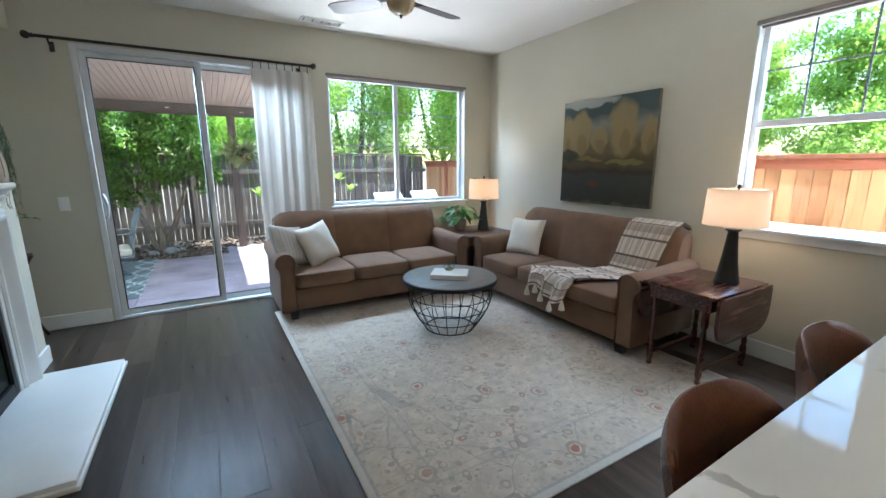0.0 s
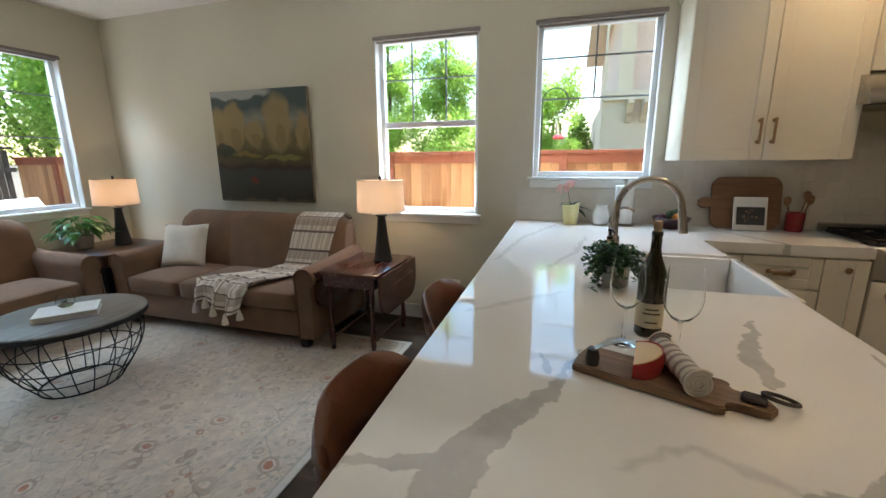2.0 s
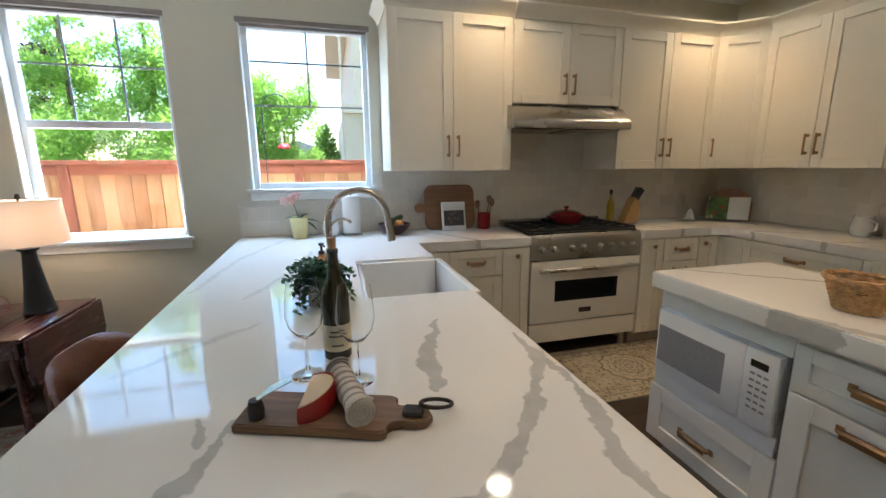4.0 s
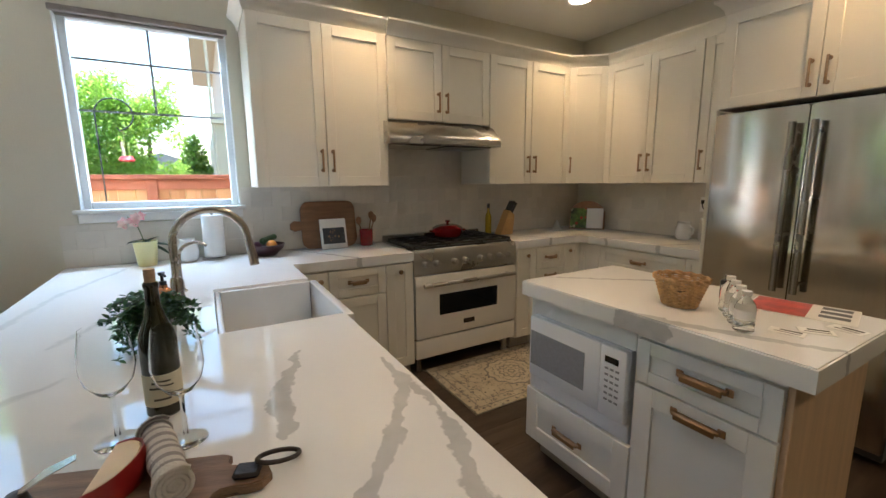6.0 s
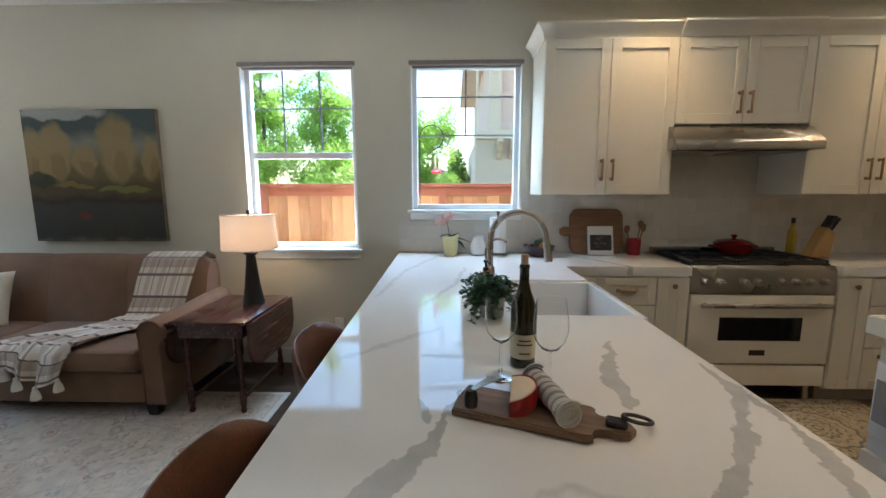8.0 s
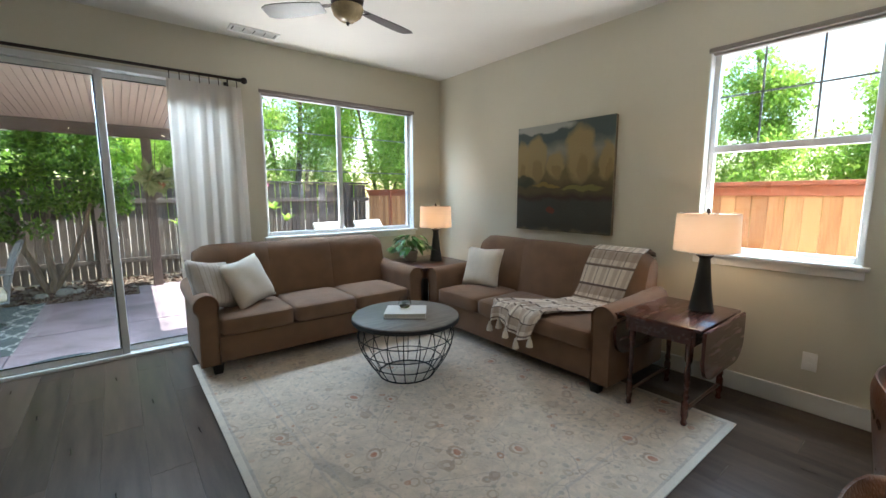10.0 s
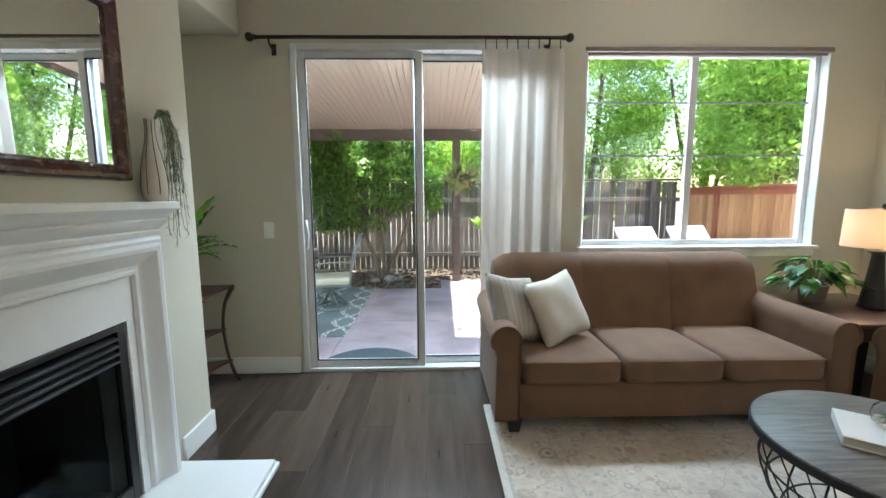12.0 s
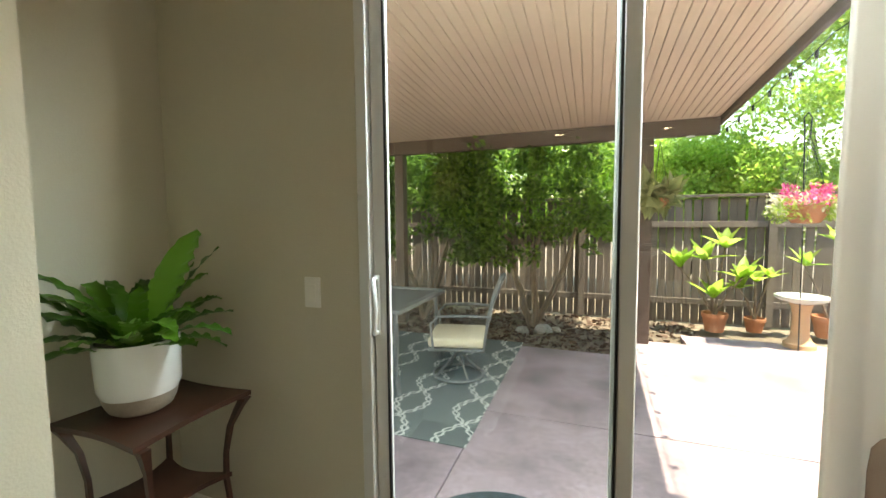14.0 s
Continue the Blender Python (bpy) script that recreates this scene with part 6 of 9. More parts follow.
def paint_scene(m):
    """Golden trees over a dark lake, in broad strokes; local y runs 0..1.04, z runs 0..1."""
    n, l = m.node_tree.nodes, m.node_tree.links
    tc, sp, nz = n.new("ShaderNodeTexCoord"), n.new("ShaderNodeSeparateXYZ"), n.new("ShaderNodeTexNoise")
    nz.inputs["Scale"].default_value, nz.inputs["Detail"].default_value = 7, 5
    l.new(tc.outputs["Object"], nz.inputs[0])
    l.new(tc.outputs["Object"], sp.inputs[0])
    sc = n.new("ShaderNodeSeparateColor")
    l.new(nz.outputs["Color"], sc.inputs[0])
    u = math_node(m, "MULTIPLY_ADD", math_node(m, "SUBTRACT", sc.outputs[0], 0.5), 0.13, math_node(m, "SUBTRACT", 1.04, sp.outputs[1]))
    v = math_node(m, "MULTIPLY_ADD", math_node(m, "SUBTRACT", sc.outputs[1], 0.5), 0.11, sp.outputs[2])

    def soft(a, lo, hi):
        return math_node(m, "DIVIDE", math_node(m, "SUBTRACT", a, lo), hi - lo, clamp=True)

    def above(z, col, amount=1.0, w2=0.03):
        mixed(m, math_node(m, "MULTIPLY", soft(v, z - w2, z + w2), amount), col)

    def blob(cx, cz, rx, rz, col, amount):
        dx, dz = math_node(m, "DIVIDE", math_node(m, "SUBTRACT", u, cx), rx), math_node(m, "DIVIDE", math_node(m, "SUBTRACT", v, cz), rz)
        d = math_node(m, "ADD", math_node(m, "MULTIPLY", dx, dx), math_node(m, "MULTIPLY", dz, dz))
        mixed(m, math_node(m, "MULTIPLY", soft(d, 1.25, 0.7), amount), col)
    above(0.0, (0.026, 0.025, 0.019), 0.95)
    above(0.14, (0.050, 0.050, 0.040), 0.85, 0.08)
    above(0.30, (0.045, 0.022, 0.014), 0.9, 0.015)
    above(0.345, (0.085, 0.070, 0.026), 0.85, 0.02)
    above(0.46, (0.15, 0.115, 0.045), 0.85, 0.04)
    above(0.66, (0.25, 0.25, 0.21), 0.8, 0.08)
    above(0.80, (0.045, 0.070, 0.070), 0.92, 0.05)
    blob(0.30, 0.97, 0.35, 0.05, (0.40, 0.40, 0.36), 0.8)
    for cx, cz, rx, rz in ((0.06, 0.66, 0.10, 0.20), (0.24, 0.68, 0.13, 0.22), (0.46, 0.62, 0.09, 0.12), (0.72, 0.70, 0.15, 0.25), (0.98, 0.64, 0.07, 0.16)):
        blob(cx, cz, rx, rz, (0.30, 0.22, 0.09), 0.9)
        blob(cx + 0.02, cz - rz * 0.5, rx * 0.45, rz * 0.5, (0.20, 0.135, 0.05), 0.6)
    blob(0.10, 0.47, 0.12, 0.06, (0.03, 0.035, 0.02), 0.85)
    blob(0.36, 0.43, 0.16, 0.022, (0.26, 0.18, 0.035), 0.7)
    blob(0.75, 0.40, 0.20, 0.025, (0.22, 0.20, 0.05), 0.7)
    blob(0.42, 0.20, 0.055, 0.022, (0.16, 0.030, 0.012), 0.75)


paint_scene(pa_mat)
pt = thing("painting", "landscape painting of golden trees above a dark lake", "painting", (EAST, 2.456, 1.0))
bm = B()
box(bm, (-0.040, 0.0, 0.0), (-0.0385, 1.037, 1.0))
part("canvas_face", bm, pa_mat, pt)
bm = B()
box(bm, (-0.0383, 0.001, 0.001), (-0.001, 1.036, 0.999), 0.002)
part("stretcher", bm, mat("canvas_edge", (0.20, 0.16, 0.10), 0.8, var=0.35, scale=6, bump=0.2), pt, "gallery-wrapped edge")

# curtain rod and curtain
rd = thing("curtain_rod", "dark bronze curtain rod with round finials", "curtain rod", (0, 0, 0))
ry, rz_ = 4.755, 2.362
bm = B()
cyl(bm, (-0.82, ry, rz_), (1.22, ry, rz_), 0.012, 16)
part("rod", bm, bronze, rd)
for s, x in ((-1, -0.82), (1, 1.22)):
    bm = B()
    lathe(bm, [(0, 0), (0.016, 0.002), (0.018, 0.012), (0.012, 0.018), (0.024, 0.030), (0.030, 0.045), (0.026, 0.060), (0.014, 0.070), (0, 0.072)], 18)
    bmesh.ops.transform(bm, matrix=Matrix.Translation((x, ry, rz_)) @ Matrix.Rotation(radians(90 * s), 4, "Y"), verts=bm.verts[:])
    part("finial", bm, bronze, rd)
for x in (-0.74, 1.13):
    bm = B()
    tube(bm, [(x, ry, rz_ - 0.012), (x, ry, rz_ - 0.03), (x, ry + 0.03, rz_ - 0.05), (x, NORTH - 0.004, rz_ - 0.05)], 0.007, 8)
    box(bm, (x - 0.016, NORTH - 0.006, rz_ - 0.09), (x + 0.016, NORTH - 0.0005, rz_ - 0.015), 0.002)
    part("bracket", bm, bronze, rd)
cu = thing("curtain", "sheer ivory linen curtain panel drawn to one side", "curtain", (0, 0, 0))


def curtain_pt(u, z, off):
    zz = (2.30 - z) / 2.29
    amp = 0.008 + 0.006 * zz
    y = ry + 0.010 + amp * math.sin(u * 2 * math.pi * 5.5 + 0.9 * math.sin(2.4 * zz)) + 0.010 * math.sin(u * 17 + 1.5 * zz) + 0.004 * math.sin(u * 47 + zz * 2)
    x = 0.675 + 0.56 * u + 0.003 * math.sin(u * 2 * math.pi * 11 + 1) - 0.01 * zz * math.sin(u * 5)
    return (x, min(y + off, NORTH - 0.010 + off), z)


bm = B()
NU, NZ = 150, 14
rings = []
for k in range(NZ + 1):
    z = 0.012 + (2.300 - 0.012) * k / NZ
    rings.append([curtain_pt(i / NU, z, 0.0) for i in range(NU + 1)] + [curtain_pt(i / NU, z, 0.0025) for i in range(NU, -1, -1)])
loft(bm, rings)
part("panel", bm, curtain_cloth, cu, "", 80)
for k in range(8):
    bm = B()
    x = 0.70 + 0.072 * k
    tube(bm, [(x, ry + 0.019 * math.sin(a * math.pi / 8), rz_ - 0.008 + 0.019 * math.cos(a * math.pi / 8)) for a in range(16)], 0.002, 6, closed=True)
    box(bm, (x - 0.003, ry - 0.004, rz_ - 0.072), (x + 0.003, ry + 0.004, rz_ - 0.026), 0.001)
    part("clip_ring", bm, bronze, cu, "bronze clip ring")

# ceiling fan
fn = thing("ceiling_fan", "dark ceiling fan with a small amber light bowl", "ceiling fan", (1.515, 3.16, CEIL))
bm = B()
lathe(bm, [(0, 0), (0.065, 0), (0.062, -0.02), (0.040, -0.045), (0.014, -0.05), (0.014, -0.12), (0.05, -0.13), (0.095, -0.15), (0.105, -0.18), (0.100, -0.215), (0.075, -0.235), (0, -0.24)], 32)
part("motor_housing", bm, bronze, fn)
bm = B()
lathe(bm, [(0.098, -0.2405), (0.100, -0.25), (0.085, -0.29), (0.05, -0.318), (0, -0.327)], 32)
part("light_bowl", bm, mat("amber_glass", (0.42, 0.33, 0.18), 0.25, var=0.2, scale=14, bump=0.05), fn, "mottled amber glass bowl")
bm = B()
lathe(bm, [(0, -0.327), (0.012, -0.329), (0.010, -0.34), (0.004, -0.35), (0, -0.352)], 14)
part("finial", bm, bronze, fn)
for k in range(3):
    a = radians(14 + 118 * k if k < 2 else 14 + 240)
    m4 = Matrix.Rotation(a, 4, "Z")
    bm = B()
    n = 10
    out = []
    for i in range(n + 1):
        u = i / n
        r = 0.16 + 0.40 * u
        wd = (0.046 + 0.024 * math.sin(u * math.pi * 0.75)) * (1 if u < 0.94 else 0.72)
        out.append([(r, -wd, -0.232 - wd * 0.2), (r, wd, -0.232 + wd * 0.2), (r, wd, -0.226 + wd * 0.2), (r, -wd, -0.226 - wd * 0.2)])
    loft(bm, out)
    bmesh.ops.transform(bm, matrix=m4, verts=bm.verts[:])
    bl = part("blade", bm, mat("fan_blade", (0.05, 0.032, 0.024), 0.4, var=0.25, scale=6, bump=0.03, stretch=(1, 8, 1)) if k == 0 else MATS["fan_blade"], fn, "dark wooden fan blade")
    bm = B()
    box(bm, (0.085, -0.018, -0.224), (0.21, 0.018, -0.218), 0.002)
    bmesh.ops.transform(bm, matrix=m4, verts=bm.verts[:])
    part("blade_arm", bm, bronze, bl, "bronze blade iron")

# counter stools
def stool(label, x, y):
    t = thing("counter_stool", label, "stool", (x, y, 0), 0, "leather counter stools")
    bm = B()
    NA, NZ2 = 18, 10
    rings = []
    for i in range(NA + 1):
        a = radians(-78 + 156 * i / NA)
        e = abs(2 * i / NA - 1)
        zt = 0.905 - 0.17 * max(0, e - 0.25) ** 2.0 / 0.5625
        zb = 0.575
        ring = []
        for k in range(NZ2 + 1):
            u = k / NZ2
            z = zb + (zt - zb) * u
            r = 0.205 + 0.055 * u
            th2 = 0.018 * math.sqrt(max(0.02, 1 - max(0, (u - 0.85) / 0.15) ** 2))
            ring.append((r + th2, z))
        for k in range(NZ2, -1, -1):
            u = k / NZ2
            z = zb + (zt - zb) * u
            r = 0.205 + 0.055 * u
            th2 = 0.018 * math.sqrt(max(0.02, 1 - max(0, (u - 0.85) / 0.15) ** 2))
            ring.append((r - th2, z - (0.0 if k < NZ2 else 0.0)))
        rings.append([(rr2 * math.sin(a), rr2 * math.cos(a) * 0.92 - 0.10, z) for rr2, z in ring])
    loft(bm, rings)
    part("backrest", bm, leather, t, "curved cognac leather back", 60)
    bm = B()
    lathe(bm, [(0, 0.575), (0.185, 0.575), (0.205, 0.59), (0.208, 0.615), (0.195, 0.640), (0.12, 0.652), (0, 0.654)], 36, (0, -0.10, 0))
    part("seat", bm, leather, t, "padded cognac leather seat", 60)
    for lx, ly in ((-0.14, 0.04), (0.14, 0.04), (-0.14, -0.24), (0.14, -0.24)):
        bm = B()
        cyl(bm, (lx * 1.35, (ly + 0.10) * 1.35 - 0.10, 0.0), (lx, ly, 0.5745), 0.011, 12, 0.015)
        part("leg", bm, black_iron, t, "black metal leg")
    bm = B()
    q = [(sx * 0.172, (sy * 0.14) * 1.23 - 0.10, 0.20) for sx, sy in ((-1, -1), (1, -1), (1, 1), (-1, 1))]
    tube(bm, [Vector(q[i]).lerp(Vector(q[(i + 1) % 4]), f) for i in range(4) for f in (0.02, 0.5, 0.98)], 0.007, 8, closed=True)
    part("footrest", bm, black_iron, t, "black metal foot ring")
    t.scale = (1.0, 0.84, 1.0)


stool("cognac leather counter stool tucked under the peninsula", 1.075, 0.600)
stool("cognac leather counter stool nearer the window wall", 1.745, 0.620)

# plant stand with fern in the alcove
ps = thing("plant_stand", "walnut three-tier plant stand with curved legs", "plant stand", (-1.284, 4.535, 0), 0)


def wavy(hx, hy, dip, n=8):
    pts = []
    for (ax, ay), (bx, by) in zip([(-hx, -hy), (hx, -hy), (hx, hy), (-hx, hy)], [(hx, -hy), (hx, hy), (-hx, hy), (-hx, -hy)]):
        for k in range(n):
            u = k / n
            x, y = ax + (bx - ax) * u, ay + (by - ay) * u
            f = dip * math.sin(math.pi * u)
            pts.append((x * (1 - f / max(abs(x), 0.05) * (abs(x) >= hx - 1e-6)), y * (1 - f / max(abs(y), 0.05) * (abs(y) >= hy - 1e-6))))
    return pts


for hx, hy, z, dip, nm in ((0.208, 0.215, 0.682, 0.018, "top_shelf"), (0.165, 0.150, 0.385, 0.045, "middle_shelf"), (0.185, 0.170, 0.150, 0.05, "bottom_shelf")):
    bm = B()
    o = wavy(hx, hy, dip)
    loft(bm, [[(x, y, z) for x, y in o], [(x, y, z + 0.018) for x, y in o]])
    part(nm, bm, walnut, ps)
for sx in (-1, 1):
    for sy in (-1, 1):
        bm = B()
        pts = [(0.215, 0.0), (0.190, 0.06), (0.172, 0.15), (0.160, 0.25), (0.150, 0.385), (0.152, 0.48), (0.165, 0.58), (0.190, 0.65), (0.205, 0.6815)]
        wd = [0.022, 0.018, 0.016, 0.015, 0.016, 0.015, 0.018, 0.026, 0.032]
        loft(bm, [[(sx * q + a * w2 * 0.5, sy * q * 0.92 + b * w2 * 0.5, z) for a, b in ((-1, -1), (1, -1), (1, 1), (-1, 1))] for (q, z), w2 in zip(pts, wd)])
        part("leg", bm, walnut, ps, "", 50)
fe = thing("potted_fern", "crinkled bird's-nest fern in a white and clay pot", "plant", (-1.318, 4.507, 0.7005))
bm = B()
lathe(bm, [(0.130, 0.070), (0.143, 0.10), (0.148, 0.235), (0.145, 0.262), (0.137, 0.262), (0.139, 0.23), (0.128, 0.10), (0.0, 0.09), (0.0, 0.0705)], 40)
part("pot", bm, ceramic_w, fe, "glossy white glazed pot")
bm = B()
lathe(bm, [(0, 0.0), (0.085, 0.0), (0.108, 0.014), (0.124, 0.045), (0.1298, 0.0695), (0, 0.0695)], 40)
part("pot_base", bm, bare_clay, fe, "unglazed clay foot of the pot")
bm = B()
lathe(bm, [(0, 0.205), (0.134, 0.207), (0.134, 0.217), (0, 0.222)], 24)
part("soil", bm, soil, fe)


def frond(verts, faces, base, az, rise, length, width, droop, ripple, n=22):
    """A strap-shaped leaf with crinkled edges, arching out from the crown."""
    o, c = len(verts), Vector(base)
    out, side = Vector((math.cos(az), math.sin(az), 0)), Vector((-math.sin(az), math.cos(az), 0))
    for i in range(n + 1):
        u = i / n
        el = rise - droop * u ** 1.4
        d = out * math.cos(el) + Vector((0, 0, 1)) * math.sin(el)
        up = Vector((0, 0, 1)) * math.cos(el) - out * math.sin(el)
        wd = width * 0.5 * (0.30 + 0.70 * min(1.0, u * 2.6)) * math.sqrt(max(0.0, 1 - max(0.0, (u - 0.55) / 0.45) ** 2.2))
        rip = ripple * math.sin(i * 1.9 + az * 5)
        for q in (-1.0, -0.5, 0.0, 0.5, 1.0):
            verts.append(tuple(c + side * wd * q * (1 + 0.10 * math.sin(i * 2.1 + q)) + up * (abs(q) * (wd * 0.22 + rip) + (0.35 * rip if q > 0 else -0.35 * rip))))
        c = c + d * (length / n)
    for i in range(n):
        for k in range(4):
            p0 = o + 5 * i + k
            faces.append((p0, p0 + 1, p0 + 6, p0 + 5))


rr = random.Random(9)
lv, lf = [], []
for k in range(34):
    az = k * 2.399 + rr.uniform(-0.25, 0.25)
    rise = 0.35 + 0.9 * (k / 34) + rr.uniform(-0.12, 0.12)
    frond(lv, lf, (0.03 * math.cos(az), 0.03 * math.sin(az), 0.215), az, rise, rr.uniform(0.28, 0.46), rr.uniform(0.06, 0.085), rr.uniform(0.4, 1.2), 0.006)
frond(lv, lf, (0.02, 0.02, 0.215), 0.1, 1.10, 0.52, 0.15, 0.25, 0.008, 30)
frond(lv, lf, (0.02, -0.02, 0.215), -0.3, 0.75, 0.46, 0.06, 1.1, 0.005, 26)
frond(lv, lf, (-0.02, -0.03, 0.215), 3.9, 0.85, 0.44, 0.055, 0.6, 0.006, 26)
leaf_part("fronds", lv, lf, fern_green, fe)
fe.scale = (0.86, 0.86, 0.95)

# ---- kitchen ----
quartz = mat("veined_quartz", (0.83, 0.82, 0.795), 0.055, var=0.025, scale=2, bump=0.0, spec=0.85)


def veins(m, lines, strength=1.0, soft=0.004):
    """Grey bands along chains of points, broken and widened by noise: (x, y, width) each."""
    n, l = m.node_tree.nodes, m.node_tree.links
    tc, sp, nz = n.new("ShaderNodeTexCoord"), n.new("ShaderNodeSeparateXYZ"), n.new("ShaderNodeTexNoise")
    l.new(tc.outputs["Object"], sp.inputs[0])
    l.new(tc.outputs["Object"], nz.inputs[0])
    nz.inputs["Scale"].default_value, nz.inputs["Detail"].default_value = 22.0, 7
    sc = n.new("ShaderNodeSeparateColor")
    l.new(nz.outputs["Color"], sc.inputs[0])
    px = math_node(m, "MULTIPLY_ADD", math_node(m, "SUBTRACT", sc.outputs[0], 0.5), 0.055, sp.outputs[0])
    py = math_node(m, "MULTIPLY_ADD", math_node(m, "SUBTRACT", sc.outputs[1], 0.5), 0.055, sp.outputs[1])
    total = None
    for chain in lines:
        for (ax, ay, aw), (bx, by, bw) in zip(chain, chain[1:]):
            dx, dy = bx - ax, by - ay
            ln = math.hypot(dx, dy)
            rx, ry = math_node(m, "SUBTRACT", px, ax), math_node(m, "SUBTRACT", py, ay)
            along = math_node(m, "ADD", math_node(m, "MULTIPLY", rx, dx / ln ** 2), math_node(m, "MULTIPLY", ry, dy / ln ** 2), clamp=True)
            ox, oy = math_node(m, "MULTIPLY_ADD", along, -dx, rx), math_node(m, "MULTIPLY_ADD", along, -dy, ry)
            d = math_node(m, "SQRT", math_node(m, "ADD", math_node(m, "MULTIPLY", ox, ox), math_node(m, "MULTIPLY", oy, oy)))
            wd = math_node(m, "MULTIPLY_ADD", along, bw - aw, aw)
            v = math_node(m, "SUBTRACT", 1.0, math_node(m, "DIVIDE", math_node(m, "SUBTRACT", d, wd), soft), clamp=True)
            total = v if total is None else math_node(m, "MAXIMUM", total, v)
    shade = math_node(m, "MULTIPLY", total, math_node(m, "MULTIPLY_ADD", sc.outputs[2], 0.45 * strength, 0.42 * strength))
    mixed(m, shade, (0.36, 0.365, 0.36))


veins(quartz, [[(0.80, 0.395, 0.040), (0.90, 0.375, 0.036), (0.985, 0.338, 0.030), (1.036, 0.303, 0.026), (1.11, 0.256, 0.017), (1.17, 0.236, 0.006), (1.32, 0.196, 0.003)],
               [(0.865, 0.40, 0.020), (0.84, 0.475, 0.012), (0.82, 0.555, 0.008)],
               [(1.20, 0.262, 0.010), (1.27, 0.285, 0.003)],
               [(1.66, -0.282, 0.002), (1.53, -0.240, 0.012), (1.44, -0.198, 0.020), (1.395, -0.192, 0.026), (1.33, -0.192, 0.014), (1.262, -0.182, 0.013)],
               [(1.485, -0.472, 0.004), (1.36, -0.460, 0.010), (1.29, -0.438, 0.014), (1.20, -0.387, 0.010), (1.16, -0.362, 0.020), (1.075, -0.300, 0.010), (1.02, -0.250, 0.016), (0.965, -0.184, 0.009), (0.945, -0.10, 0.003)],
               [(1.36, -0.470, 0.010), (1.27, -0.474, 0.010), (1.18, -0.480, 0.004), (1.125, -0.466, 0.012), (1.05, -0.442, 0.017), (0.975, -0.414, 0.010), (0.876, -0.416, 0.012), (0.74, -0.39, 0.008)],
               [(3.5, -0.6, 0.004), (2.95, -0.9, 0.014)], [(3.5, -2.3, 0.004), (2.95, -2.55, 0.012)], [(2.7, -2.9, 0.012), (2.4, -3.4, 0.004)], [(2.25, -2.9, 0.012), (2.1, -3.3, 0.004)],
               [(1.42, -1.36, 0.030), (1.25, -1.40, 0.022), (0.95, -1.52, 0.012), (0.80, -1.62, 0.006)], [(2.0, -1.47, 0.004), (1.75, -1.75, 0.010), (1.5, -2.05, 0.005)]])
veins(quartz, [[(1.508, 0.521, 0.002), (1.62, 0.412, 0.006), (1.69, 0.345, 0.008), (1.765, 0.252, 0.003)],
               [(2.2, 0.56, 0.003), (2.8, 0.50, 0.008), (3.34, 0.33, 0.004)], [(2.05, 0.34, 0.003), (2.45, 0.20, 0.008), (2.9, 0.14, 0.003)],
               [(0.945, -0.10, 0.002), (1.01, 0.02, 0.001), (0.93, 0.14, 0.001)]], 0.5, 0.014)

toe_mat = mat("toe_kick", (0.40, 0.36, 0.31), 0.6, var=0.05)


def shaker(bm, x, z, w, h, y=0.0, t=0.02, rail=0.062):
    """A framed front with a recessed panel, its face towards -y."""
    r = min(rail, h * 0.3, w * 0.32)
    for a, b in (((x, y - t, z), (x + r, y, z + h)), ((x + w - r, y - t, z), (x + w, y, z + h)), ((x + r, y - t, z + h - r), (x + w - r, y, z + h)), ((x + r, y - t, z), (x + w - r, y, z + r))):
        box(bm, a, b, 0.0018)
    box(bm, (x + r, y - t + 0.011, z + r), (x + w - r, y - 0.003, z + h - r))
    bmesh.ops.remove_doubles(bm, verts=bm.verts[:], dist=1e-5)


def bar_pull(bm, x, y, z, length, upright):
    """A square bar pull on two rounded feet, standing off a face at y."""
    d = Vector((0, 0, 1)) if upright else Vector((1, 0, 0))
    c = Vector((x, y, z))
    for s in (-1, 1):
        p = c + d * s * (length / 2 - 0.012)
        cyl(bm, p, p + Vector((0, -0.026, 0)), 0.0065, 10)
        cyl(bm, p + Vector((0, -0.001, 0)), p + Vector((0, -0.005, 0)), 0.011, 14)
    h = d * (length / 2) + Vector((0.006 if upright else 0, 0, 0.006 if not upright else 0))
    box(bm, c - h + Vector((0, -0.034, 0)), c + h + Vector((0, -0.024, 0)), 0.002)


def cup_pull(bm, x, y, z, length):
    box(bm, (x - length / 2, y - 0.024, z - 0.004), (x + length / 2, y - 0.004, z + 0.010), 0.003)
    box(bm, (x - length / 2 + 0.01, y - 0.030, z - 0.014), (x + length / 2 - 0.01, y - 0.022, z + 0.008), 0.003)
    for s in (-1, 1):
        box(bm, (x + s * length / 2 - 0.012, y - 0.006, z - 0.010), (x + s * length / 2 + 0.012, y - 0.0005, z + 0.016), 0.002)


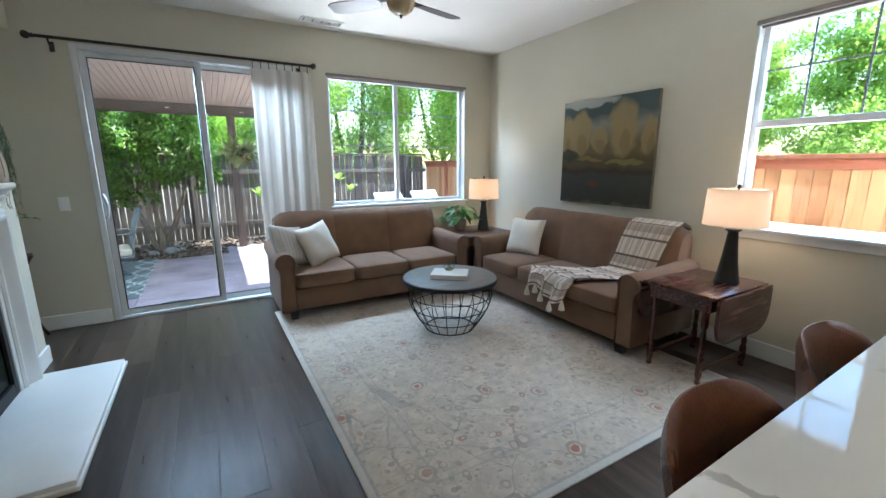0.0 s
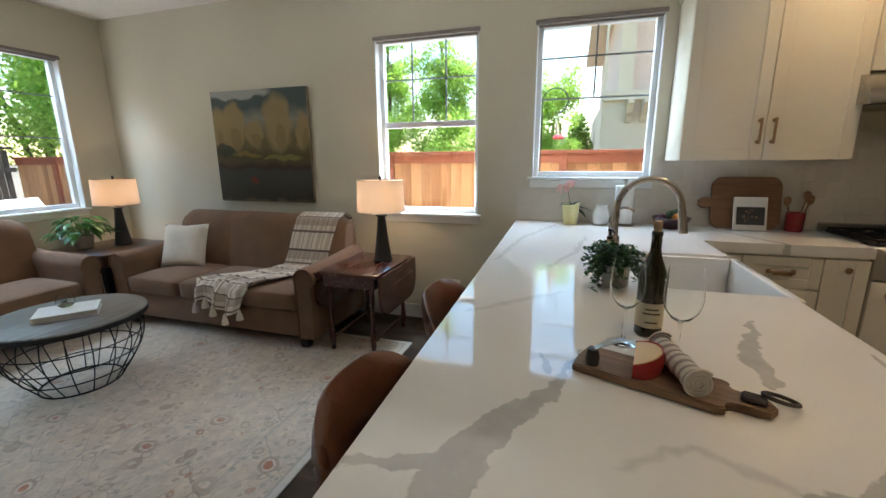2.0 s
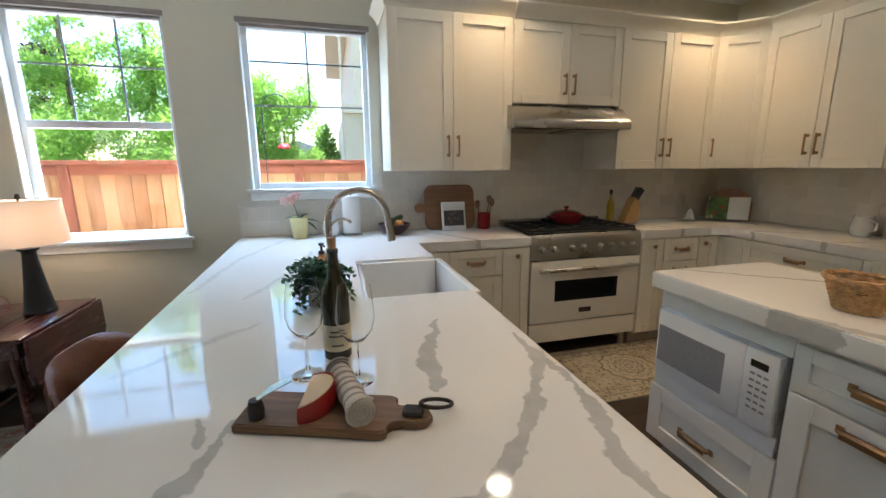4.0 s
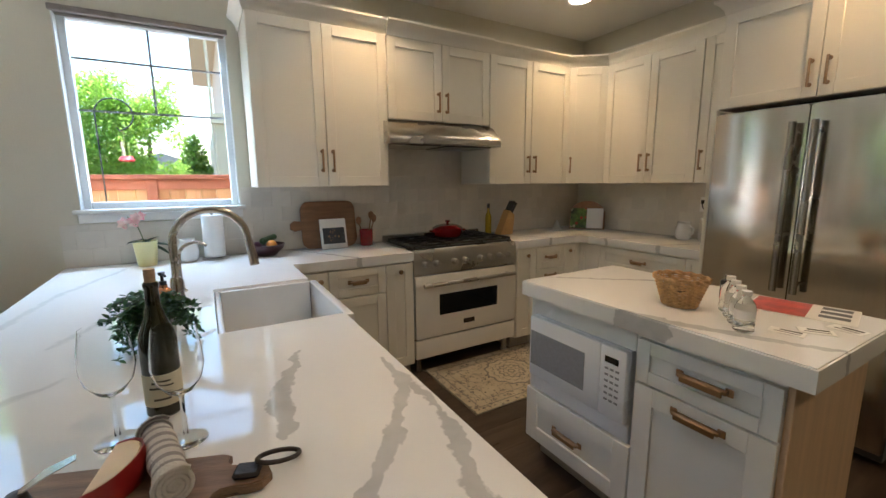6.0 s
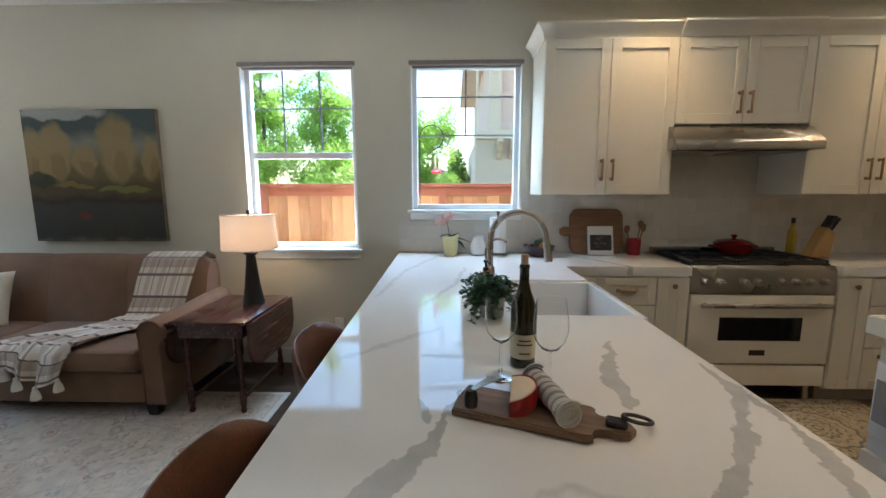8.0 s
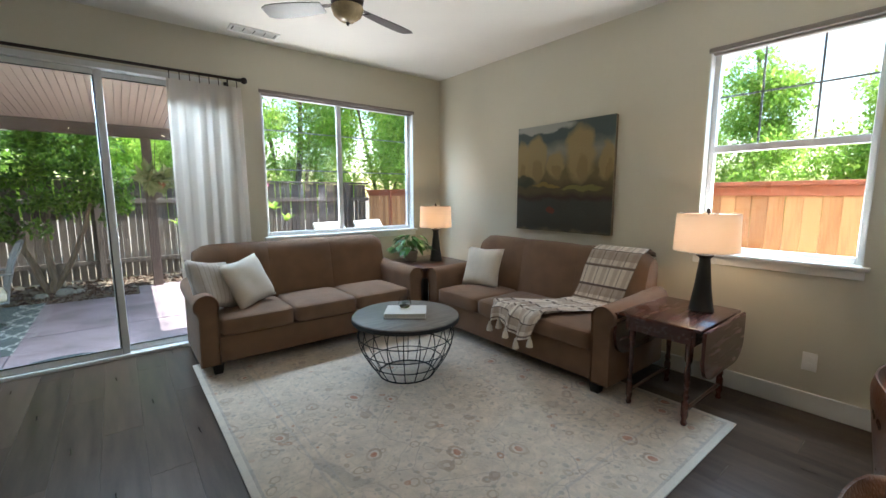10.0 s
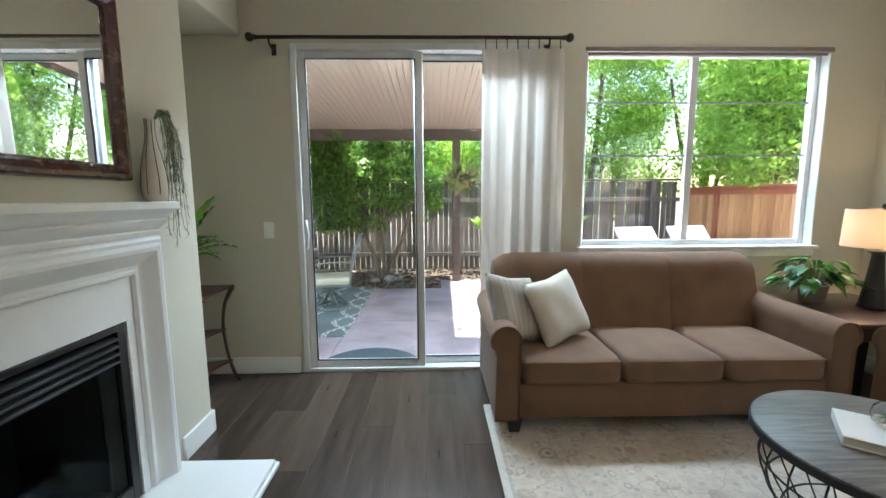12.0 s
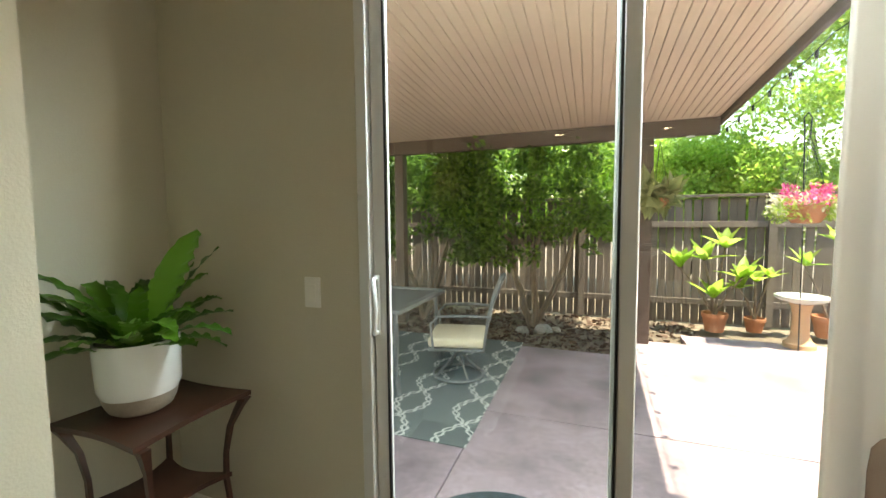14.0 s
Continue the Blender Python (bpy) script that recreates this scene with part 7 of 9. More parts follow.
def cabinet(name, label, at, rz, w, d, h, fronts, material=None, toe=0.0, group=""):
    """fronts: (part, x, z, w, h, pull, pull x, pull z). Local x runs along the front, -y faces the room."""
    m = material or cab_paint
    c = thing(name, label, "cabinet", at, rz, group)
    bm = B()
    box(bm, (0.0005, 0.0005, toe), (w - 0.0005, d, h), 0.001)
    part("body", bm, m, c)
    if toe:
        bm = B()
        box(bm, (0.002, 0.06, 0), (w - 0.002, d, toe - 0.001))
        part("toe_kick", bm, toe_mat, c)
    for nm, x, z, fw, fh, pull, qx, qz in fronts:
        bm = B()
        shaker(bm, x + 0.002, z + 0.002, fw - 0.004, fh - 0.004)
        f = part(nm, bm, m, c)
        bm = B()
        if pull == "bar":
            bar_pull(bm, qx, -0.020, qz, 0.14, True)
        elif pull == "cup":
            cup_pull(bm, qx, -0.020, qz, 0.115)
        elif pull == "wide":
            cup_pull(bm, qx, -0.020, qz, 0.165)
        elif pull == "knob":
            lathe(bm, [(0.006, 0), (0.006, 0.012), (0.015, 0.016), (0.016, 0.024), (0.010, 0.029), (0, 0.03)], 18)
            bmesh.ops.transform(bm, matrix=Matrix.Translation((qx, -0.020, qz)) @ Matrix.Rotation(radians(90), 4, "X"), verts=bm.verts[:])
        else:
            bm.free()
            continue
        part("handle", bm, brass, f, "aged brass pull")
    return c


# wall cabinets along the east wall, then round the corner
UZ, UT, UX = 1.36, 2.335, 3.165
UD = EAST - UX - 0.002
G = "white shaker wall cabinets"
h = UT - UZ


def upper(y0, y1, z0, label):
    w, hh = y0 - y1, UT - z0
    q = (z0 == UZ)
    cabinet("wall_cabinet", label, (UX, y0, z0), -90, w, UD, hh, [
        ("door", 0, 0, w / 2, hh, "bar", w / 2 - 0.034, 0.16 if q else 0.13), ("door", w / 2, 0, w / 2, hh, "bar", w / 2 + 0.034, 0.16 if q else 0.13)], group=G)


upper(-0.365, -1.20, UZ, "tall white shaker wall cabinet beside the window")
upper(-1.203, -2.043, 1.808, "short white shaker cabinet above the range hood")
upper(-2.046, -2.90, UZ, "tall white shaker wall cabinet beyond the range")
# corner cabinet: its door stands across the corner
cc = thing("corner_cabinet", "white shaker corner wall cabinet with one diagonal door", "cabinet", (0, 0, 0), 0, G)
SY = SOUTH + 0.36
bm = B()
pts = [(UX, -2.903), (2.95, SY), (2.95, SOUTH + 0.002), (EAST - 0.002, SOUTH + 0.002), (EAST - 0.002, -2.903)]
loft(bm, [[(x, y, UZ) for x, y in pts], [(x, y, UT) for x, y in pts]])
part("body", bm, cab_paint, cc)
dl = math.hypot(UX - 2.95, -2.903 - SY)
ang = math.degrees(math.atan2(SY + 2.903, 2.95 - UX))
mt = pose(UX, -2.903, UZ, 0, 0, ang)
bm = B()
shaker(bm, 0.004, 0.002, dl - 0.008, h - 0.004)
bmesh.ops.transform(bm, matrix=mt, verts=bm.verts[:])
f = part("door", bm, cab_paint, cc)
bm = B()
bar_pull(bm, 0.035, -0.020, 0.16, 0.14, True)
bmesh.ops.transform(bm, matrix=mt, verts=bm.verts[:])
part("handle", bm, brass, f, "aged brass pull")
w = 2.947 - 2.165
cabinet("wall_cabinet", "white shaker wall cabinet on the kitchen's end wall", (2.947, SY, UZ), 180, w, 0.355, h, [("door", 0, 0, w / 2, h, "bar", w / 2 - 0.034, 0.16), ("door", w / 2, 0, w / 2, h, "bar", w / 2 + 0.034, 0.16)], group=G)
w = 2.162 - 1.91
cabinet("wall_cabinet", "narrow white shaker wall cabinet next to the refrigerator", (2.162, SY, UZ), 180, w, 0.355, h, [("door", 0, 0, w, h, "bar", 0.035, 0.16)], group=G)
w = 1.90 - 0.96
cabinet("wall_cabinet", "deep white shaker cabinet above the refrigerator", (1.90, -2.86, 1.80), 180, w, 0.645, UT - 1.80, [
    ("door", 0, 0, w / 2, UT - 1.80, "bar", w / 2 - 0.036, 0.12), ("door", w / 2, 0, w / 2, UT - 1.80, "bar", w / 2 + 0.036, 0.12)], group=G)
bm = B()
box(bm, (1.903, SOUTH + 0.002, 0), (1.925, -2.84, 1.798), 0.002)
simple("tall_end_cabinet", bm, cab_paint, "white painted tall end panel beside the refrigerator", "cabinet")

# crown moulding in runs, each with a stepped cornice profile
CROWN = [(0, 0), (-0.004, 0), (-0.010, 0.012), (-0.014, 0.030), (-0.034, 0.058), (-0.052, 0.070), (-0.056, 0.076), (-0.056, 0.088), (0, 0.088)]


def crown(points, label):
    """points: plan of the cabinet fronts; the profile leans out to the left of the way walked."""
    bm = B()
    rings = []
    for i, p in enumerate(points):
        a = Vector(points[max(i - 1, 0)])
        b = Vector(points[min(i + 1, len(points) - 1)])
        p = Vector(p)
        d0 = (p - a).normalized() if i else (b - p).normalized()
        d1 = (b - p).normalized() if i < len(points) - 1 else d0
        n0, n1 = Vector((d0.y, -d0.x)), Vector((d1.y, -d1.x))
        nn = (n0 + n1) / (1 + n0.dot(n1))
        rings.append([(p.x + nn.x * -o, p.y + nn.y * -o, UT + 0.0005 + z) for o, z in CROWN])
    loft(bm, rings)
    return simple("crown_moulding", bm, cab_paint, label, "moulding", sharp=25)


crown([(EAST - 0.005, -0.363), (UX, -0.363), (UX, -1.2025)], "white stepped crown moulding on the cabinets beside the window")
crown([(UX - 0.02, -1.2035), (UX - 0.02, -2.0445)], "white stepped crown moulding above the hood cabinet")
crown([(UX, -2.0455), (UX, -2.903), (2.95, SY), (1.912, SY)], "white stepped crown moulding turning the kitchen corner")
crown([(1.905, SY - 0.05), (1.905, -2.86), (0.96, -2.86)], "white stepped crown moulding above the refrigerator cabinet")

# base cabinets, east run
BX, CZ = 2.985, 0.855
BD = EAST - BX - 0.002
GB = "white shaker base cabinets"


def base(y0, y1, fronts, label):
    return cabinet("base_cabinet", label, (BX, y0, 0), -90, y0 - y1, BD, CZ, fronts, toe=0.10, group=GB)


w = 0.20
base(-0.50, -0.70, [("door", 0, 0.11, w, 0.735, "knob", 0.15, 0.79)], "narrow white shaker base cabinet in the corner")
w = 0.375
base(-0.702, -1.077, [("drawer", 0, 0.665, w, 0.18, "cup", w / 2, 0.757), ("door", 0, 0.11, w, 0.55, "", 0, 0)], "white shaker base cabinet with drawer and brass cup pull")
w = 0.20
base(-1.079, -1.279, [("door", 0, 0.11, w, 0.735, "knob", w / 2, 0.79)], "narrow white pull-out base cabinet beside the range")
base(-2.20, -2.40, [("door", 0, 0.11, w, 0.735, "knob", w / 2, 0.79)], "narrow white pull-out cabinet beyond the range")
w = 0.32
base(-2.402, -2.722, [("drawer", 0, 0.665, w, 0.18, "cup", w / 2, 0.757), ("drawer", 0, 0.39, w, 0.27, "cup", w / 2, 0.60), ("drawer", 0, 0.11, w, 0.275, "cup", w / 2, 0.33)], "white three-drawer base cabinet with brass pulls")
w = 0.185
base(-2.724, -2.909, [("door", 0, 0.11, w, 0.735, "knob", 0.05, 0.79)], "narrow white base cabinet at the corner")
w = 0.22
cabinet("base_cabinet", "white corner filler cabinet on the end wall", (BX - 0.002, -2.935, 0), 180, w, 0.57, CZ, [("door", 0, 0.11, w, 0.735, "", 0, 0)], toe=0.10, group=GB)
w = BX - 0.224 - 2.05
cabinet("base_cabinet", "wide white base cabinet with drawers and brass pull", (BX - 0.224, -2.935, 0), 180, w, 0.57, CZ, [("drawer", 0, 0.665, w, 0.18, "cup", w / 2, 0.757), ("drawer", 0, 0.11, w, 0.55, "cup", w / 2, 0.58)], toe=0.10, group=GB)
w = 2.047 - 1.93
cabinet("base_cabinet", "slim white filler cabinet beside the refrigerator", (2.047, -2.935, 0), 180, w, 0.57, CZ, [("door", 0, 0.11, w, 0.735, "", 0, 0)], toe=0.10, group=GB)


# worktops
def slab(bm, pts, z0, z1, bev=0.004):
    vs = loft(bm, [[(x, y, z0) for x, y in pts], [(x, y, z1) for x, y in pts]])
    bm.normal_update()
    es = [e for e in bm.edges if all(v.co.z > z1 - 1e-5 for v in e.verts)]
    bmesh.ops.bevel(bm, geom=es, offset=bev, segments=2, affect="EDGES")


WT = 0.915
SX0, SX1, SN, SS = 1.93, 2.555, -0.085, -0.505
pen_n = lambda x: 0.560 + (x - 0.7) * 0.027
bm = B()
slab(bm, [(0.62, -0.500), (0.62, pen_n(0.62)), (3.545, pen_n(3.545)), (3.545, -1.2815), (2.955, -1.2815), (2.955, -0.500), (SX1, -0.500), (SX1, SN), (SX0, SN), (SX0, -0.500)], CZ + 0.001, WT)
simple("worktop", bm, quartz, "white quartz peninsula worktop with grey veins", "worktop")
bm = B()
slab(bm, [(2.955, -2.2005), (3.545, -2.2005), (3.545, SOUTH + 0.013), (1.93, SOUTH + 0.013), (1.93, -2.905), (2.875, -2.905), (2.955, -2.825)], CZ + 0.001, WT)
simple("worktop", bm, quartz, "white quartz corner worktop with grey veins", "worktop")
pc = thing("peninsula_cabinet", "white painted peninsula base with overhanging worktop", "cabinet", (0, 0, 0))
bm = B()
box(bm, (0.70, -0.47, 0.10), (1.915, 0.22, CZ - 0.0005), 0.002)
box(bm, (1.9155, SN + 0.03, 0.10), (2.57, 0.22, CZ - 0.0005), 0.002)
box(bm, (2.5705, -0.47, 0.10), (3.55, 0.22, CZ - 0.0005), 0.002)
box(bm, (1.9155, -0.47, 0.10), (2.57, SN + 0.0295, 0.60), 0.002)
part("body", bm, cab_paint, pc)
bm = B()
box(bm, (0.72, -0.41, 0), (3.54, 0.20, 0.0995))
part("toe_kick", bm, toe_mat, pc)
bm = B()
for xx in (0.78, 1.55, 2.32, 3.09):
    shaker(bm, xx, 0.12, 0.74, 0.72, 0.0)
bmesh.ops.transform(bm, matrix=Matrix.Translation((4.55, 0.2205, 0)) @ Matrix.Rotation(radians(180), 4, "Z"), verts=bm.verts[:])
part("back_panel", bm, cab_paint, pc)

# farmhouse sink
sk = thing("farmhouse_sink", "white fireclay farmhouse sink set in the peninsula", "sink", (0, 0, 0))
bm = B()
t = 0.022
a, b, c, d, zt, zb = SX0 + 0.002, SX1 - 0.002, -0.535, SN - 0.002, WT - 0.010, 0.66
for p, q in (((a, c, zb), (b, c + t + 0.012, zt)), ((a, d - t, zb), (b, d, zt)), ((a, c + t + 0.0125, zb), (a + t, d - t - 0.0005, zt)), ((b - t, c + t + 0.0125, zb), (b, d - t - 0.0005, zt)), ((a + t + 0.0005, c + t + 0.0125, zb), (b - t - 0.0005, d - t - 0.0005, zb + 0.02))):
    box(bm, p, q, 0.006, 3)
part("basin", bm, ceramic_w, sk)
bm = B()
lathe(bm, [(0, 0.0215), (0.042, 0.0215), (0.045, 0.024), (0.03, 0.027), (0, 0.026)], 24, ((a + b) / 2, (c + d) / 2, zb))
part("drain", bm, steel, sk, "steel drain")

# faucet
fx, fy = 2.35, 0.035
fc = thing("kitchen_faucet", "brushed nickel gooseneck pull-down kitchen faucet", "faucet", (fx, fy, WT))
bm = B()
lathe(bm, [(0, 0), (0.030, 0), (0.030, 0.006), (0.024, 0.010), (0.0225, 0.10), (0.018, 0.115), (0, 0.116)], 24)
part("base", bm, nickel, fc)
bm = B()
R = 0.132
pts = [(0, 0, 0.10), (0, 0, 0.17), (0, 0, 0.24)] + [(0, -R + R * math.cos(radians(k)), 0.24 + R * math.sin(radians(k))) for k in range(12, 169, 12)]
pts += [(0, -2 * R - 0.002, 0.225)]
tube(bm, pts, 0.0145, 14)
part("neck", bm, nickel, fc)
bm = B()
cyl(bm, (0, -2 * R - 0.001, 0.24), (0, -2 * R - 0.016, 0.135), 0.0165, 18, 0.0195)
part("spray_head", bm, nickel, fc)
bm = B()
cyl(bm, (0.02, 0, 0.06), (0.05, 0, 0.065), 0.011, 12)
tube(bm, [(0.05, 0, 0.065), (0.075, 0.0, 0.085), (0.095, 0.0, 0.125)], 0.006, 10)
part("lever", bm, nickel, fc)
fc = thing("filter_faucet", "small brushed nickel filtered water faucet", "faucet", (2.60, 0.035, WT))
bm = B()
lathe(bm, [(0, 0), (0.022, 0), (0.022, 0.006), (0.013, 0.012), (0.012, 0.05), (0, 0.052)], 20)
part("base", bm, nickel, fc)
bm = B()
tube(bm, [(0, 0, 0.04), (0, 0, 0.13)] + [(0, -0.065 + 0.065 * math.cos(radians(k)), 0.15 + 0.065 * math.sin(radians(k))) for k in range(0, 150, 15)], 0.0075, 12)
part("spout", bm, nickel, fc)
bm = B()
cyl(bm, (-0.015, 0, 0.035), (-0.05, 0, 0.04), 0.005, 10)
part("lever", bm, black_wood, fc, "black lever")

# tiled splashback
tile_mat = mat("glazed_tile", (0.68, 0.64, 0.565), 0.25, var=0.05, scale=7, bump=0.10, fine=22, rand=0.4, coat=0.1)
grout = mat("tile_grout", (0.66, 0.625, 0.555), 0.9, var=0.04, bump=0.1)


def splash(name, at, rz, width, rows):
    """rows: (from, to, bottom, top) stretches in local x."""
    bm = B()
    for xa, xb, za, zb in rows:
        box(bm, (xa, -0.004, za), (xb, -0.0005, zb))
    s = setting(name, bm, grout, "handmade cream splashback tiles", "splashback")
    s.matrix_basis = pose(*at, 0, 0, rz)
    cache = {}
    T = 0.128
    for xa, xb, za, zb in rows:
        nz = int((zb - za) / (T * 0.8) + 0.999)
        for k in range(nz):
            off = -0.5 * T * (k % 2)
            for i in range(int((xb - xa - off) / T + 0.99)):
                x0, z0 = max(xa, xa + off + i * T), za + k * T * 0.8
                ww, hh = min(xa + off + (i + 1) * T, xb) - x0 - 0.0006, min(T * 0.8, zb - z0) - 0.0006
                if ww < 0.01 or hh < 0.01:
                    continue
                key = (round(ww, 3), round(hh, 3))
                if key not in cache:
                    b2 = B()
                    box(b2, (0, -0.005, 0), (ww, 0, hh), 0.0004)
                    cache[key] = make_mesh("tile", b2, tile_mat)
                o = part("tile", cache[key], tile_mat, s)
                o.location = (x0 + 0.001, -0.0045, z0 + 0.001)


splash("splashback_east", (EAST, pen_n(3.5), 0), -90, 4, [(0, 0.93, WT + 0.001, 1.158), (0.93, 1.805, WT + 0.001, UZ - 0.001), (1.805, 2.67, WT + 0.001, 1.80), (2.67, 4.14, WT + 0.001, UZ - 0.001)])
splash("splashback_south", (3.546, SOUTH, 0), 180, 2, [(0, 1.62, WT + 0.001, UZ - 0.001)])

# range hood
hd = thing("range_hood", "brushed steel under-cabinet range hood", "range hood", (0, 0, 0))
bm = B()
prof = [(EAST - 0.008, 1.8055), (3.16, 1.8055), (3.045, 1.70), (3.035, 1.685), (3.035, 1.640), (EAST - 0.008, 1.640)]
loft(bm, [[(x, y, z) for x, z in prof] for y in (-1.165, -2.075)])
bmesh.ops.bevel(bm, geom=bm.edges[:], offset=0.003, segments=1, affect="EDGES")
part("canopy", bm, steel, hd)
for y in (-1.40, -1.84):
    bm = B()
    box(bm, (3.10, y - 0.19, 1.632), (3.46, y + 0.19, 1.6395), 0.003)
    part("filter", bm, steel, hd, "steel grease filter")

# range
rg = thing("range", "cream and steel six-burner gas range", "range", (0, 0, 0))
ry0, ry1, rx = -1.285, -2.197, 2.985
oven_paint = mat("oven_enamel", (0.78, 0.75, 0.67), 0.22, var=0.02, bump=0.0, coat=0.3)
bm = B()
box(bm, (rx + 0.02, ry1 + 0.003, 0.12), (EAST - 0.010, ry0 - 0.003, 0.74), 0.003)
part("body", bm, steel, rg)
bm = B()
prof = [(rx - 0.012, 0.742), (rx - 0.004, 0.885), (rx + 0.012, 0.915), (EAST - 0.012, 0.915), (EAST - 0.012, 0.742)]
loft(bm, [[(x, y, z) for x, z in prof] for y in (ry0 - 0.002, ry1 + 0.002)])
bmesh.ops.bevel(bm, geom=bm.edges[:], offset=0.004, segments=2, affect="EDGES")
part("control_panel", bm, steel, rg)
bm = B()
box(bm, (EAST - 0.06, ry1 + 0.004, 0.9155), (EAST - 0.012, ry0 - 0.004, 0.965), 0.004)
part("back_guard", bm, steel, rg)
for i, ky in enumerate((0.09, 0.18, 0.33, 0.42, 0.56, 0.65, 0.74, 0.83)):
    bm = B()
    lathe(bm, [(0, 0), (0.026, 0), (0.026, 0.010), (0.020, 0.014), (0.018, 0.036), (0.014, 0.040), (0, 0.040)], 20)
    box(bm, (-0.003, -0.021, 0.034), (0.003, 0.021, 0.046), 0.002)
    bmesh.ops.transform(bm, matrix=Matrix.Translation((rx - 0.009, ry0 - ky, 0.815)) @ Matrix.Rotation(radians(-87), 4, "Y"), verts=bm.verts[:])
    part("knob", bm, steel, rg, "polished steel knob")
bm = B()
box(bm, (rx - 0.015, ry1 + 0.010, 0.275), (rx + 0.018, ry0 - 0.010, 0.73), 0.005, 2)
od = part("oven_door", bm, oven_paint, rg, "cream enamel oven door")
bm = B()
box(bm, (rx - 0.0165, ry0 - 0.72, 0.43), (rx - 0.0152, ry0 - 0.20, 0.585), 0.0005)
part("oven_window", bm, black_gloss, od, "black glass window")
bm = B()
for hy in (ry0 - 0.10, ry1 + 0.10):
    cyl(bm, (rx - 0.014, hy, 0.672), (rx - 0.062, hy, 0.672), 0.011, 12)
cyl(bm, (rx - 0.062, ry0 - 0.055, 0.672), (rx - 0.062, ry1 + 0.055, 0.672), 0.015, 18)
part("handle", bm, steel, od, "round steel towel-bar handle")
bm = B()
box(bm, (rx - 0.017, (ry0 + ry1) / 2 - 0.05, 0.332), (rx - 0.0152, (ry0 + ry1) / 2 + 0.05, 0.368), 0.0006)
part("badge", bm, bronze, od, "small dark maker's plate")
bm = B()
box(bm, (rx - 0.012, ry1 + 0.010, 0.125), (rx + 0.018, ry0 - 0.010, 0.262), 0.005, 2)
part("kick_drawer", bm, oven_paint, rg, "cream enamel lower panel")
for hx, hy in ((rx + 0.06, ry0 - 0.06), (rx + 0.06, ry1 + 0.06), (EAST - 0.06, ry0 - 0.06), (EAST - 0.06, ry1 + 0.06)):
    bm = B()
    lathe(bm, [(0, 0), (0.026, 0), (0.024, 0.02), (0.018, 0.1195), (0, 0.1195)], 16, (hx, hy, 0))
    part("leg", bm, steel, rg)
bm = B()
box(bm, (rx + 0.03, ry1 + 0.02, 0.9155), (EAST - 0.065, ry0 - 0.02, 0.925), 0.003)
part("cooktop", bm, black_iron, rg, "black enamel cooktop")
for i in range(3):
    ya, yb = ry0 - 0.028 - i * 0.288, ry0 - 0.028 - i * 0.288 - 0.28
    bm = B()
    xa, xb, z = rx + 0.035, EAST - 0.075, 0.948
    for p, q in (((xa, yb, z - 0.014), (xa + 0.014, ya, z)), ((xb - 0.014, yb, z - 0.014), (xb, ya, z)), ((xa + 0.0145, ya - 0.014, z - 0.014), (xb - 0.0145, ya, z)), ((xa + 0.0145, yb, z - 0.014), (xb - 0.0145, yb + 0.014, z))):
        box(bm, p, q, 0.003)
    for xx in ((xa + xb) / 2 - 0.007,):
        box(bm, (xx, yb + 0.0145, z - 0.014), (xx + 0.014, ya - 0.0145, z + 0.001), 0.003)
    for xc in (xa + (xb - xa) * 0.26, xa + (xb - xa) * 0.74):
        yc = (ya + yb) / 2
        for k in range(4):
            dx, dy = (1, 0, -1, 0)[k], (0, 1, 0, -1)[k]
            box(bm, (min(xc + dx * 0.03, xc + dx * 0.105) - 0.005 * abs(dy), min(yc + dy * 0.03, yc + dy * 0.12) - 0.005 * abs(dx), z - 0.012), (max(xc + dx * 0.03, xc + dx * 0.105) + 0.005 * abs(dy), max(yc + dy * 0.03, yc + dy * 0.12) + 0.005 * abs(dx), z + 0.002))
    for xx in (xa + 0.007, xb - 0.007):
        for yy in (ya - 0.007, yb + 0.007):
            cyl(bm, (xx, yy, 0.9252), (xx, yy, z - 0.010), 0.006, 8)
    part("grate", bm, black_iron, rg, "black cast-iron grate")
    for xc in (xa + (xb - xa) * 0.26, xa + (xb - xa) * 0.74):
        bm = B()
        lathe(bm, [(0, 0.9252), (0.045, 0.9252), (0.045, 0.931), (0.034, 0.936), (0.032, 0.940), (0, 0.941)], 20, (xc, (ya + yb) / 2, 0))
        part("burner", bm, black_iron, rg)

